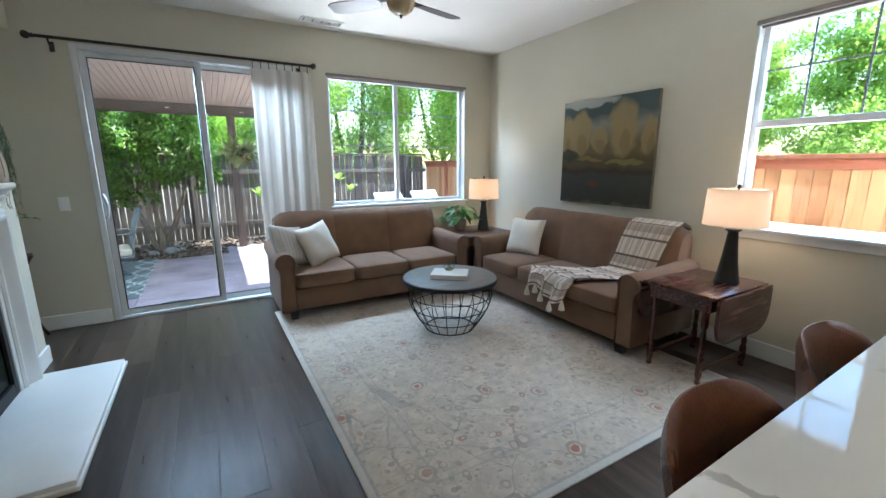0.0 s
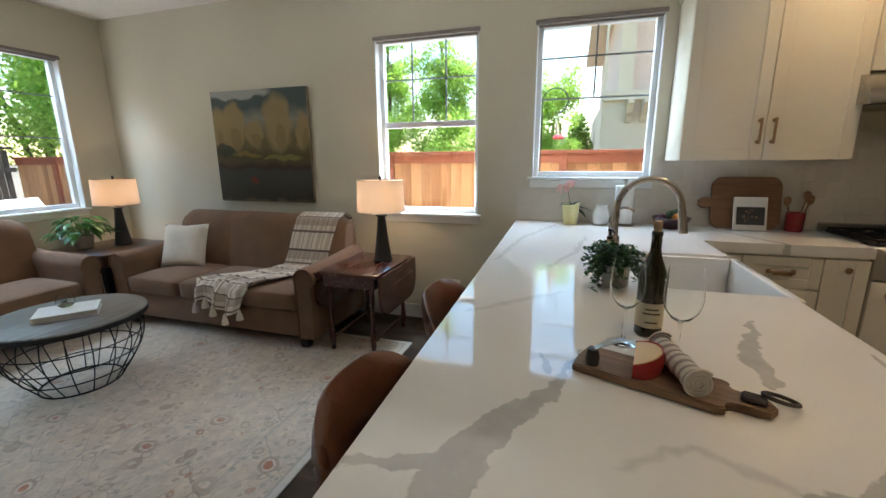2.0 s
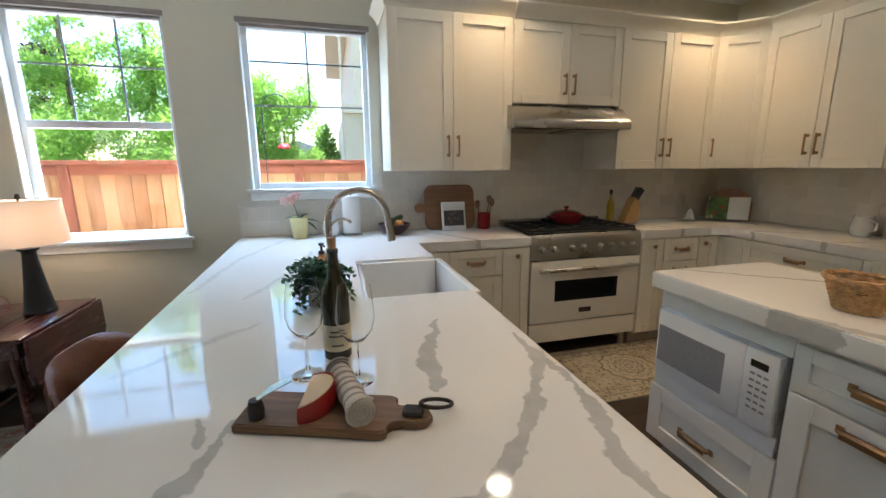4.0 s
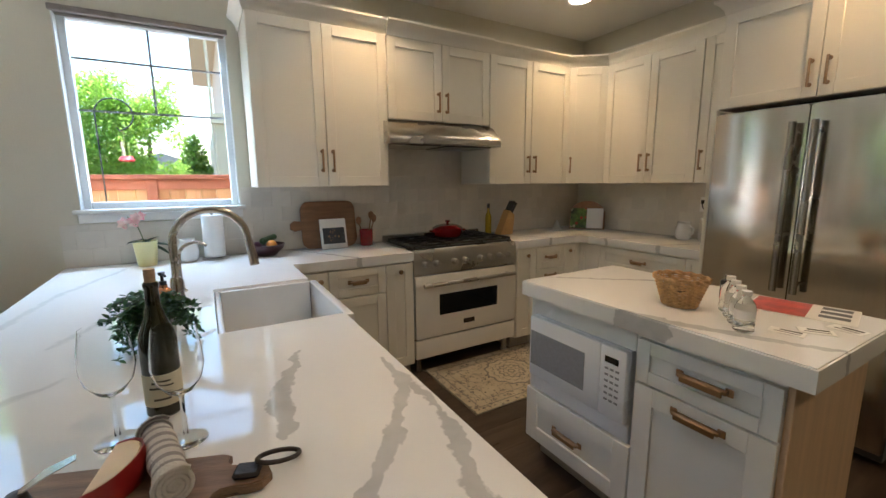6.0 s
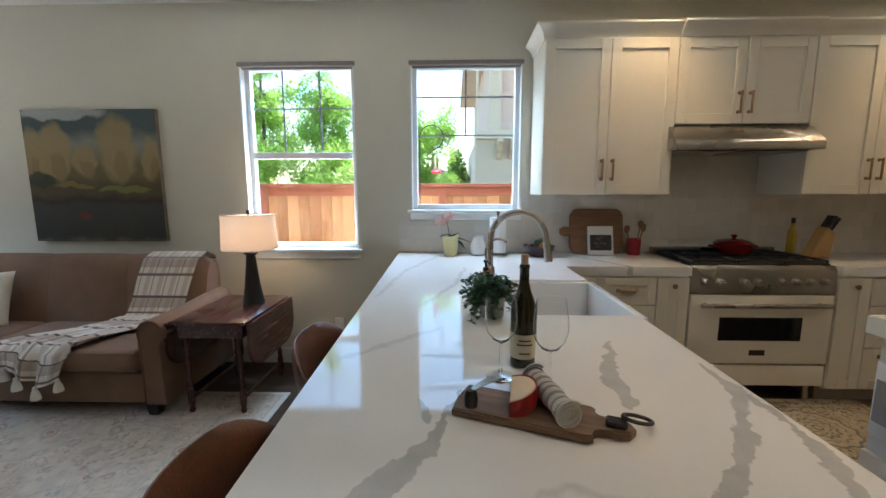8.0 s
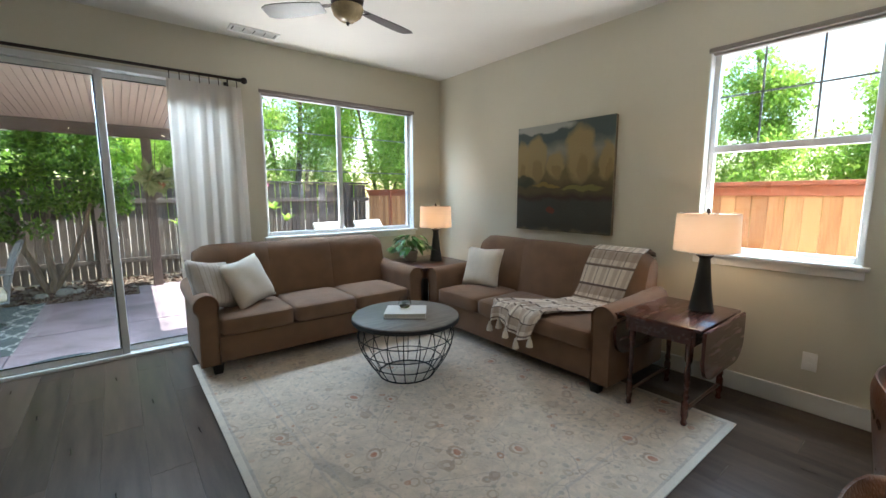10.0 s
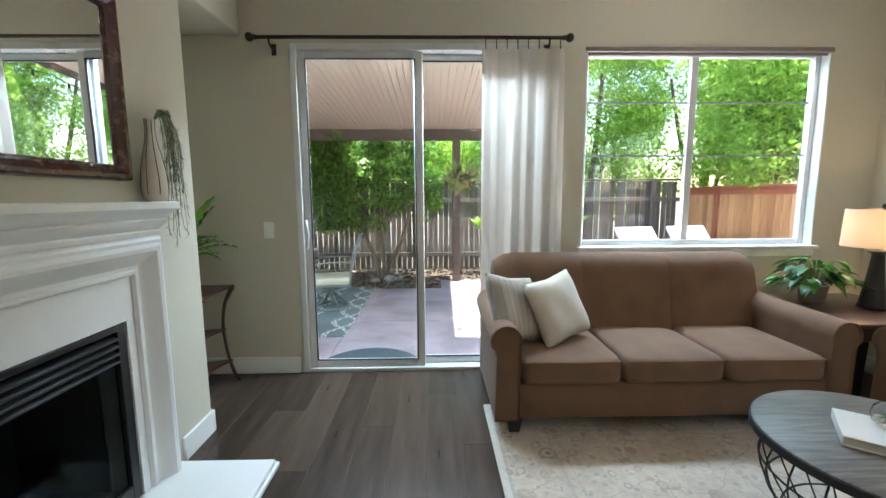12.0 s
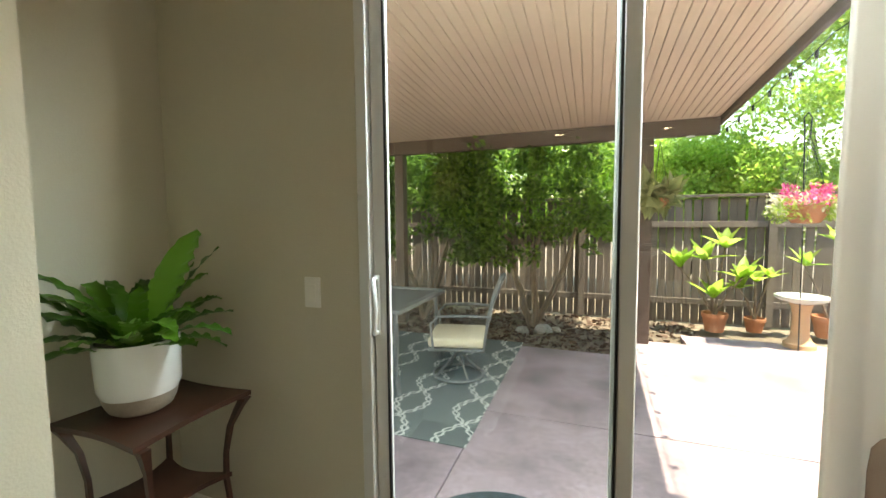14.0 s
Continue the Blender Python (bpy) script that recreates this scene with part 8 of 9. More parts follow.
# refrigerator
fr = thing("refrigerator", "stainless steel French-door refrigerator with tubular handles", "refrigerator", (0, 0, 0))
fy, fx0, fx1 = -2.745, 1.855, 0.975
bm = B()
box(bm, (fx1, SOUTH + 0.03, 0.02), (fx0, fy - 0.06, 1.765), 0.004)
part("body", bm, mat("fridge_side", (0.10, 0.10, 0.10), 0.5, 0.3, bump=0.05), fr)
mid = (fx0 + fx1) / 2 + 0.0
for xa, xb, hs in ((fx0, mid + 0.003, -1), (mid - 0.003, fx1, 1)):
    bm = B()
    n = 8
    rings = []
    for z in (0.66, 1.755):
        rings.append([(xa + (xb - xa) * k / n, fy - 0.004 - 0.008 * (2 * k / n - 1) ** 2 + 0.004, z) for k in range(n + 1)] + [(xb, fy - 0.058, z), (xa, fy - 0.058, z)])
    loft(bm, rings)
    bmesh.ops.bevel(bm, geom=[e for e in bm.edges if abs(e.verts[0].co.z - e.verts[1].co.z) < 1e-4], offset=0.006, segments=2, affect="EDGES")
    dd = part("door", bm, steel_v, fr, "brushed steel refrigerator door", 50)
    bm = B()
    hx = mid - hs * 0.045
    for hz in (0.84, 1.62):
        cyl(bm, (hx, fy - 0.006, hz), (hx, fy + 0.05, hz), 0.010, 12)
    cyl(bm, (hx, fy + 0.05, 0.79), (hx, fy + 0.05, 1.67), 0.0165, 18)
    part("handle", bm, steel, dd, "tubular steel handle")
bm = B()
box(bm, (fx1, fy - 0.058, 0.08), (fx0, fy, 0.652), 0.006, 2)
part("freezer_drawer", bm, steel_v, fr, "brushed steel freezer drawer")
bm = B()
cyl(bm, (fx0 - 0.07, fy + 0.05, 0.60), (fx1 + 0.07, fy + 0.05, 0.60), 0.0165, 18)
for hx in (fx0 - 0.1, fx1 + 0.1):
    cyl(bm, (hx, fy - 0.002, 0.60), (hx, fy + 0.05, 0.60), 0.010, 12)
part("freezer_handle", bm, steel, fr, "tubular steel handle")

# island
IX0, IX1, IY0, IY1 = 0.855, 1.965, -2.04, -1.378
bm = B()
slab(bm, [(IX0, IY0), (IX1, IY0), (IX1, IY1), (IX0, IY1)], 0.8455, WT, 0.005)
simple("island_worktop", bm, quartz, "thick white quartz island worktop with grey veins", "worktop")
isl = thing("kitchen_island", "white shaker kitchen island with built-in microwave", "cabinet", (1.945, -1.425, 0), 180)
W = 1.945 - 0.905
bm = B()
box(bm, (0.001, 0.001, 0.10), (0.565, 0.57, 0.345), 0.002)
box(bm, (0.5655, 0.001, 0.10), (W - 0.019, 0.57, 0.845), 0.002)
box(bm, (0.001, 0.22, 0.3455), (0.565, 0.57, 0.845), 0.002)
box(bm, (0.001, 0.001, 0.755), (0.565, 0.2195, 0.845), 0.002)
box(bm, (0.001, 0.001, 0.3455), (0.022, 0.2195, 0.7545), 0.001)
part("body", bm, white_trim, isl)
bm = B()
box(bm, (0.03, 0.06, 0), (W - 0.02, 0.55, 0.0995))
part("toe_kick", bm, toe_mat, isl)
bm = B()
box(bm, (W - 0.0185, -0.004, 0.0), (W, 0.575, 0.845), 0.002)
part("end_panel", bm, isl_honey, isl, "honey-toned end panel with upright streaks")
for nm, x, z, fw, fh, qx, qz in (("drawer", 0.002, 0.11, 0.572, 0.264, 0.27, 0.24), ("drawer", 0.582, 0.660, 0.438, 0.160, 0.816, 0.748), ("door", 0.582, 0.11, 0.438, 0.542, 0.807, 0.608)):
    bm = B()
    shaker(bm, x, z, fw, fh, 0.0, 0.02, 0.07)
    f = part(nm, bm, white_trim, isl)
    bm = B()
    cup_pull(bm, qx, -0.020, qz, 0.15)
    part("handle", bm, brass, f, "aged copper-brass pull")
mw = thing("microwave_oven", "white built-in microwave oven with grey window", "microwave", (1.945, -1.425, 0), 180)
mw_white = mat("microwave_white", (0.78, 0.80, 0.83), 0.3, var=0.015, bump=0)
mw_grey = mat("microwave_window", (0.30, 0.31, 0.33), 0.18, var=0.05, scale=60, bump=0)
bm = B()
box(bm, (0.026, 0.0, 0.378), (0.545, 0.21, 0.752), 0.004)
part("body", bm, mw_white, mw)
bm = B()
box(bm, (0.024, -0.030, 0.455), (0.430, -0.0005, 0.750), 0.006, 2)
d = part("door", bm, mw_white, mw)
bm = B()
box(bm, (0.034, -0.0315, 0.512), (0.357, -0.0302, 0.680), 0.0005)
part("window", bm, mw_grey, d, "grey screened window")
bm = B()
box(bm, (0.432, -0.030, 0.455), (0.548, -0.0005, 0.750), 0.006, 2)
cp = part("control_panel", bm, mw_white, mw)
bm = B()
box(bm, (0.455, -0.0315, 0.684), (0.517, -0.0302, 0.710), 0.0005)
part("display", bm, black_gloss, cp, "black display")
for r in range(6):
    for c3 in range(3):
        bm = B()
        box(bm, (0.457 + c3 * 0.024, -0.0312, 0.655 - r * 0.026), (0.457 + c3 * 0.024 + 0.017, -0.0302, 0.664 - r * 0.026), 0.0003)
        part("key", bm, mw_grey, cp, "small grey key legend")
bm = B()
box(bm, (0.024, -0.012, 0.380), (0.560, -0.0005, 0.452), 0.003)
part("trim_kit", bm, mw_white, mw)

# ---- things on the worktops ----
glass = MATS["clear_glass"]
# serving board with cheese, towel roll and spreader
bx, by = 1.218, 0.060
bang = math.degrees(math.atan2(-0.265, -0.098))
wood_board = mat("acacia_board", (0.20, 0.125, 0.075), 0.55, var=0.35, scale=4, bump=0.12, fine=40, stretch=(1, 14, 14))
sb = thing("serving_board", "acacia serving board with a leather loop on the handle", "serving board", (bx, by, WT + 0.0005), bang)
bm = B()
out = [(-0.142, -0.058), (0.126, -0.060), (0.140, -0.054), (0.136, -0.034), (0.146, -0.024), (0.165, -0.020), (0.185, -0.026), (0.206, -0.020), (0.216, 0.0), (0.206, 0.020), (0.185, 0.026), (0.165, 0.020), (0.146, 0.024), (0.136, 0.034), (0.140, 0.054), (0.126, 0.060), (-0.142, 0.058), (-0.148, 0.0)]
loft(bm, [[(x, y, 0) for x, y in out], [(x, y, 0.018) for x, y in out]])
bmesh.ops.bevel(bm, geom=[e for e in bm.edges if abs(e.verts[0].co.z - e.verts[1].co.z) < 1e-5], offset=0.003, segments=2, affect="EDGES")
part("board", bm, wood_board, sb)
bm = B()
tube(bm, [(0.220 + 0.030 * math.cos(a) * 0.85 - 0.013 * math.sin(a), 0.034 + 0.028 * math.cos(a) + 0.013 * math.sin(a), 0.020 - 0.013 * math.cos(a)) for a in (2 * math.pi * k / 24 for k in range(24))], 0.004, 8, closed=True)
box(bm, (0.160, -0.016, 0.0182), (0.200, 0.018, 0.028), 0.004)
part("leather_loop", bm, mat("dark_leather", (0.02, 0.012, 0.010), 0.55, var=0.2, bump=0.2), sb, "dark leather hanging loop")


def on_board(x, y):
    return Matrix.Rotation(radians(bang), 2) @ Vector((x, y)) + Vector((bx, by))


cheese = mat("cheese", (0.80, 0.60, 0.36), 0.5, var=0.06, scale=12, bump=0.08)
rind = mat("red_wax", (0.32, 0.018, 0.018), 0.3, var=0.1, bump=0.02)
p = Vector((1.222, 0.078))
cw = thing("cheese_wedge", "wedge of pale cheese with red wax rind", "cheese", (1.240, 0.086, WT + 0.019), 170)
n = 14
HALF, BULGE = 0.064, 0.056


def wedge_ring(scale, low, high):
    """Plan of the piece: a straight cut along x, the waxed arc on the far side, rising with y."""
    arc_pts = [(HALF * scale * math.cos(radians(180 - 180 * k / n)), BULGE * scale * math.sin(radians(180 - 180 * k / n)) ** 0.9) for k in range(n + 1)]
    return [(x, y, low + (high - low) * (y / BULGE)) for x, y in arc_pts]


bm = B()
loft(bm, [wedge_ring(0.93, 0.0, 0.0), wedge_ring(0.955, 0.014, 0.020), wedge_ring(0.93, 0.030, 0.046)])
bmesh.ops.bevel(bm, geom=bm.edges[:], offset=0.002, segments=2, affect="EDGES")
part("cheese", bm, cheese, cw, "pale cut face", 50)
bm = B()
inner, outer = [wedge_ring(q, a0, b0) for q, a0, b0 in ((0.94, 0.0, 0.0), (0.965, 0.014, 0.020), (0.94, 0.0295, 0.0455))], [wedge_ring(q, a0, b0) for q, a0, b0 in ((0.98, 0.0, 0.0), (1.05, 0.014, 0.022), (0.985, 0.0305, 0.0475))]
loft(bm, [[inner[0][k], outer[0][k], outer[1][k], outer[2][k], inner[2][k], inner[1][k]] for k in range(n + 1)])
part("rind", bm, rind, cw, "red wax rind", 60)
p = Vector((1.230, 0.004))
tw_mat = mat("striped_linen", (0.62, 0.58, 0.52), 0.95, var=0.08, scale=20, bump=0.5, fine=200)
wv = tw_mat.node_tree.nodes.new("ShaderNodeTexWave")
wv.inputs["Scale"].default_value = 14
tcw = tw_mat.node_tree.nodes.new("ShaderNodeTexCoord")
tw_mat.node_tree.links.new(tcw.outputs["Object"], wv.inputs[0])
mixed(tw_mat, math_node(tw_mat, "MULTIPLY", math_node(tw_mat, "GREATER_THAN", wv.outputs["Fac"], 0.62), 0.75), (0.22, 0.19, 0.19))
bm = B()
spiral = []
for k in range(60):
    a = k * 0.36
    r = 0.007 + 0.0011 * k * 0.36 * 1.0
    spiral.append((r * math.cos(a), r * math.sin(a)))
R0 = 0.024
rings = []
for i in range(15):
    x = -0.085 + 0.17 * i / 14
    wob = 1 + 0.06 * math.sin(i * 1.3)
    ends = 0.9 if i in (0, 14) else 1.0
    rings.append([(x, R0 * wob * ends * math.cos(2 * math.pi * k / 28), R0 + R0 * 0.95 * wob * ends * math.sin(2 * math.pi * k / 28)) for k in range(28)])
loft(bm, rings)
for x, s in ((-0.086, -1), (0.086, 1)):
    tube(bm, [(x, q * 0.95, R0 + w3 * 0.95) for q, w3 in spiral], 0.0035, 5)
simple("rolled_towel", bm, tw_mat, "rolled striped linen napkin on the board", "napkin", (p.x, p.y, WT + 0.0195), 12, sharp=60)
p = Vector((1.222, 0.172))
sp_ = thing("cheese_spreader", "small cheese spreader with a dark handle", "knife", (p.x, p.y, WT + 0.019), bang + 30)
bm = B()
lathe(bm, [(0, 0), (0.014, 0), (0.015, 0.02), (0.011, 0.036), (0, 0.038)], 16)
part("handle", bm, black_wood, sp_, "dark turned handle")
bm = B()
loft(bm, [[(0.0, -0.006, 0.034), (0.0, 0.006, 0.034), (0.0, 0.006, 0.036), (0.0, -0.006, 0.036)], [(0.03, -0.012, 0.050), (0.03, 0.012, 0.050), (0.03, 0.012, 0.052), (0.03, -0.012, 0.052)], [(0.065, -0.008, 0.060), (0.065, 0.008, 0.060), (0.065, 0.008, 0.062), (0.065, -0.008, 0.062)]])
part("blade", bm, steel, sp_, "polished steel blade")

# wine bottle and glasses
wb_ = thing("wine_bottle", "green wine bottle with cream label and cork", "bottle", (1.478, 0.021, WT + 0.0005))
bm = B()
lathe(bm, [(0, 0.004), (0.032, 0.0), (0.0375, 0.006), (0.0375, 0.175), (0.034, 0.20), (0.020, 0.235), (0.0145, 0.26), (0.0140, 0.30), (0.0155, 0.302), (0.0155, 0.312), (0.013, 0.315), (0, 0.315)], 36)
part("bottle", bm, mat("bottle_green", (0.022, 0.020, 0.006), 0.08, var=0.1, bump=0, coat=0.2), wb_, "dark green glass")
bm = B()
lathe(bm, [(0.0379, 0.030), (0.0382, 0.030), (0.0382, 0.105), (0.0379, 0.105)], 36)
part("label", bm, mat("wine_label", (0.66, 0.60, 0.44), 0.7, var=0.04, bump=0.03), wb_, "cream paper label")
bm = B()
for z, wdt in ((0.085, 0.020), (0.072, 0.026), (0.045, 0.018)):
    rows = []
    for k in range(9):
        a = radians(180 - wdt * 1400 + wdt * 2800 * k / 8)
        rows.append([(0.0384 * math.cos(a), 0.0384 * math.sin(a), z), (0.0384 * math.cos(a), 0.0384 * math.sin(a), z + 0.005)])
    loft(bm, rows, caps=False, wrap=False)
part("label_print", bm, mat("label_ink", (0.06, 0.055, 0.04), 0.7, bump=0), wb_, "printed lines")
bm = B()
lathe(bm, [(0, 0.3155), (0.0105, 0.3155), (0.0115, 0.335), (0.011, 0.345), (0, 0.346)], 16)
part("cork", bm, mat("cork", (0.48, 0.33, 0.20), 0.9, var=0.2, scale=60, bump=0.3), wb_, "cork stopper")
wb_.scale = (0.90, 0.90, 0.885)


def wine_glass(x, y):
    bm = B()
    lathe(bm, [(0, 0), (0.034, 0.0005), (0.036, 0.002), (0.020, 0.005), (0.005, 0.010), (0.0038, 0.03), (0.0038, 0.085), (0.006, 0.092), (0.020, 0.100), (0.036, 0.122), (0.042, 0.148), (0.0405, 0.180), (0.034, 0.222), (0.0332, 0.222), (0.0395, 0.180), (0.041, 0.148), (0.035, 0.123), (0.019, 0.102), (0.0, 0.0975)], 40)
    return simple("wine_glass", bm, glass, "empty clear stemmed wine glass", "wine glass", (x, y, WT + 0.0005), 0, "wine glasses", sharp=70)


wine_glass(1.397, 0.090)
wine_glass(1.338, -0.019)

# trailing plant by the sink
tp = thing("trailing_plant", "trailing small-leaved plant in a grey stone pot", "plant", (1.91, 0.066, WT + 0.0005))
bm = B()
lathe(bm, [(0, 0), (0.055, 0), (0.062, 0.01), (0.066, 0.10), (0.066, 0.118), (0.058, 0.118), (0.056, 0.10), (0, 0.095)], 28)
part("pot", bm, mat("grey_stone_pot", (0.42, 0.41, 0.38), 0.8, var=0.25, scale=20, bump=0.2), tp)
rr = random.Random(17)
bm = B()
lv, lf = [], []
for s in range(84):
    a = rr.uniform(0, 6.283)
    reach = rr.uniform(0.05, 0.15)
    rise = rr.uniform(0.03, 0.13)
    drop = rr.uniform(0.0, 0.16)
    pts = []
    for k in range(8):
        u = k / 7
        pts.append(Vector((0.02 * math.cos(a) + reach * u * math.cos(a + 0.3 * u), 0.02 * math.sin(a) + reach * u * math.sin(a + 0.3 * u), max(0.012, 0.105 + rise * math.sin(min(1, u * 1.6) * 1.9) - drop * u ** 2))))
    tube(bm, pts, 0.0011, 4)
    for k in range(1, 8):
        for j in range(3):
            d = Vector((rr.uniform(-1, 1), rr.uniform(-1, 1), rr.uniform(-0.5, 0.8)))
            leaf(lv, lf, pts[k] + Vector((rr.uniform(-0.006, 0.006), rr.uniform(-0.006, 0.006), rr.uniform(-0.006, 0.006))), d, (0, 0.1, 1), rr.uniform(0.022, 0.034), 0.020, 0.1, 3)
part("vines", bm, stem_mat, tp, "thin trailing stems")
leaf_part("foliage", lv, lf, leaf_mat("jade_leaf", (0.015, 0.055, 0.015), (0.06, 0.15, 0.045), 0.45, 0.2), tp)
tp.scale = (0.74, 0.74, 0.70)

so = thing("soap_dispenser", "copper soap dispenser with a black pump behind the trailing plant", "soap dispenser", (2.20, 0.067, WT + 0.0005), 200)
bm = B()
lathe(bm, [(0, 0), (0.026, 0), (0.029, 0.006), (0.029, 0.085), (0.024, 0.104), (0.014, 0.112), (0.014, 0.122), (0, 0.122)], 26)
part("bottle", bm, mat("copper", (0.52, 0.25, 0.13), 0.25, 1.0, var=0.1, scale=20, bump=0.02), so, "brushed copper bottle")
bm = B()
lathe(bm, [(0, 0.1225), (0.013, 0.1225), (0.013, 0.134), (0.005, 0.137), (0.005, 0.155), (0.011, 0.157), (0.011, 0.167), (0, 0.168)], 18)
tube(bm, [(0.004, 0, 0.162), (0.022, 0, 0.163), (0.038, 0, 0.157)], 0.004, 8)
part("pump", bm, black_wood, so, "black pump head")

# along the window wall
oc = thing("potted_orchid", "pink orchid in a pale yellow pot", "plant", (3.40, 0.235, WT + 0.0005))
bm = B()
lathe(bm, [(0, 0), (0.036, 0), (0.038, 0.005), (0.048, 0.115), (0.050, 0.120), (0.045, 0.120), (0.042, 0.10), (0, 0.098)], 26)
part("pot", bm, mat("butter_glaze", (0.72, 0.66, 0.32), 0.3, var=0.04, bump=0.01), oc, "pale yellow pot")
lv, lf = [], []
for a, el, ln in ((0.5, 0.5, 0.13), (-1.4, 0.15, 0.14), (-1.9, 0.9, 0.10), (2.4, 0.6, 0.11), (-0.8, -0.2, 0.13)):
    leaf(lv, lf, (0, 0, 0.10), (math.cos(a) * math.cos(el), math.sin(a) * math.cos(el), math.sin(el)), (0, 0, 1), ln, 0.05, 0.4, 6)
leaf_part("leaves", lv, lf, leaf_mat("orchid_leaf", (0.012, 0.04, 0.014), (0.03, 0.075, 0.025), 0.3, 0.1), oc, "dark strap leaves")
bm = B()
tube(bm, [(0, 0, 0.10), (0.0, 0.015, 0.17), (-0.01, 0.03, 0.225), (-0.03, 0.05, 0.24)], 0.0025, 6)
part("stem", bm, stem_mat, oc)
lv, lf = [], []
rr = random.Random(8)
for q in range(6):
    c = Vector((-0.02 + rr.uniform(-0.03, 0.02), 0.03 + rr.uniform(-0.035, 0.04), 0.215 + rr.uniform(-0.015, 0.04)))
    for k in range(6):
        a = k * 1.05 + rr.random()
        leaf(lv, lf, c, (-0.35, math.cos(a), math.sin(a)), (-1, 0, 0), 0.026, 0.022, 0.0, 3)
leaf_part("blossom", lv, lf, leaf_mat("orchid_petal", (0.72, 0.30, 0.33), (0.85, 0.72, 0.62), 0.5, 0.3), oc, "pink and cream petals")
oc.scale = (1.25, 1.25, 1.2)
bm = B()
lathe(bm, [(0, 0), (0.040, 0), (0.055, 0.02), (0.060, 0.06), (0.050, 0.10), (0.038, 0.122), (0.044, 0.140), (0.041, 0.140), (0.035, 0.122), (0.046, 0.10), (0.055, 0.06), (0.050, 0.022), (0, 0.006)], 30)
simple("ribbed_vase", bm, ceramic_w, "white ceramic vase beside the faucet", "vase", (3.42, 0.03, WT + 0.0005), sharp=60)
pw = thing("paper_towel_holder", "roll of white paper towel on a steel holder", "paper towel", (3.43, -0.115, WT + 0.0005))
bm = B()
lathe(bm, [(0, 0), (0.075, 0), (0.075, 0.010), (0.02, 0.014), (0.007, 0.016), (0.007, 0.30), (0.014, 0.305), (0.012, 0.32), (0, 0.322)], 26)
part("stand", bm, steel, pw, "steel stand")
bm = B()
lathe(bm, [(0.02, 0.018), (0.058, 0.018), (0.060, 0.022), (0.060, 0.272), (0.058, 0.276), (0.02, 0.276)], 32)
part("roll", bm, mat("tissue", (0.80, 0.80, 0.78), 0.95, var=0.03, bump=0.3), pw, "white paper roll")
bw = thing("fruit_bowl", "dark wooden bowl of fruit and vegetables", "bowl", (3.38, -0.41, WT + 0.0005))
bm = B()
lathe(bm, [(0, 0), (0.055, 0), (0.065, 0.008), (0.105, 0.045), (0.118, 0.075), (0.112, 0.076), (0.098, 0.048), (0.05, 0.016), (0, 0.014)], 32)
part("bowl", bm, mat("plum_wood", (0.055, 0.022, 0.025), 0.4, var=0.3, scale=12, bump=0.05), bw)


def fruit(name, label, parent, at, r, m, sq=1.0):
    bm = B()
    lathe(bm, [(0, -r * 0.96 * sq), (r * 0.4, -r * 0.92 * sq), (r * 0.8, -r * 0.6 * sq), (r, 0), (r * 0.82, r * 0.58 * sq), (r * 0.4, r * 0.9 * sq), (r * 0.1, r * 0.86 * sq), (0, r * 0.82 * sq)], 18)
    simple(name, bm, m, label, "fruit", at, sharp=70)


fruit("orange", "small orange in the fruit bowl", None, (3.35, -0.44, WT + 0.070), 0.034, mat("orange_peel", (0.75, 0.27, 0.03), 0.5, var=0.06, scale=60, bump=0.3))
fruit("plum", "dark plum in the fruit bowl", None, (3.42, -0.36, WT + 0.062), 0.030, mat("plum_skin", (0.06, 0.012, 0.03), 0.3, var=0.2, bump=0))
bm = B()
cyl(bm, (-0.08, 0.04, 0), (0.07, -0.06, 0.012), 0.022, 14, 0.020)
bmesh.ops.bevel(bm, geom=[e for e in bm.edges if len(e.link_faces) == 2 and max(len(f.verts) for f in e.link_faces) > 4], offset=0.012, segments=3, affect="EDGES")
simple("zucchini", bm, mat("zucchini_skin", (0.025, 0.06, 0.015), 0.35, var=0.3, scale=20, bump=0.02), "dark green zucchini lying across the bowl", "vegetable", (3.41, -0.42, WT + 0.098))

# cutting board with a cookbook leaning on it
board_wood = mat("beech_board", (0.23, 0.12, 0.062), 0.5, var=0.18, scale=5, bump=0.06, stretch=(12, 1.2, 12))
cb = thing("cutting_board", "large round-cornered wooden cutting board with handle", "cutting board", (3.47, -0.86, WT + 0.0005))
bm = B()
n = 6
prof = []
for cx, cz, a0 in ((0.135, 0.055, -90), (0.135, 0.225, 0), (-0.135, 0.225, 90), (-0.135, 0.055, 180)):
    prof += [(cx + 0.055 * math.cos(radians(a0 + 90 * k / n)), cz + 0.055 * math.sin(radians(a0 + 90 * k / n))) for k in range(n + 1)]
hnd = [(-0.19, 0.165), (-0.235, 0.170), (-0.262, 0.155), (-0.262, 0.125), (-0.235, 0.110), (-0.19, 0.115)]
ring = prof[:3 * (n + 1)] + hnd + prof[3 * (n + 1):]
loft(bm, [[(-0.011, -x, z) for x, z in ring], [(0.011, -x, z) for x, z in ring]])
turn(bm, bm.verts[:], Matrix.Rotation(radians(13), 4, "Y"))
part("board", bm, board_wood, cb)
cb.scale = (1.0, 1.04, 1.22)


def text_bars(parent, x, y0, y1, rows, z0, dz, m):
    for k in range(rows):
        bm = B()
        box(bm, (x, y0, z0 - k * dz), (x + 0.0006, y1 - 0.02 * (k % 2), z0 - k * dz + dz * 0.35))
        part("print_line", bm, m, parent, "line of print")


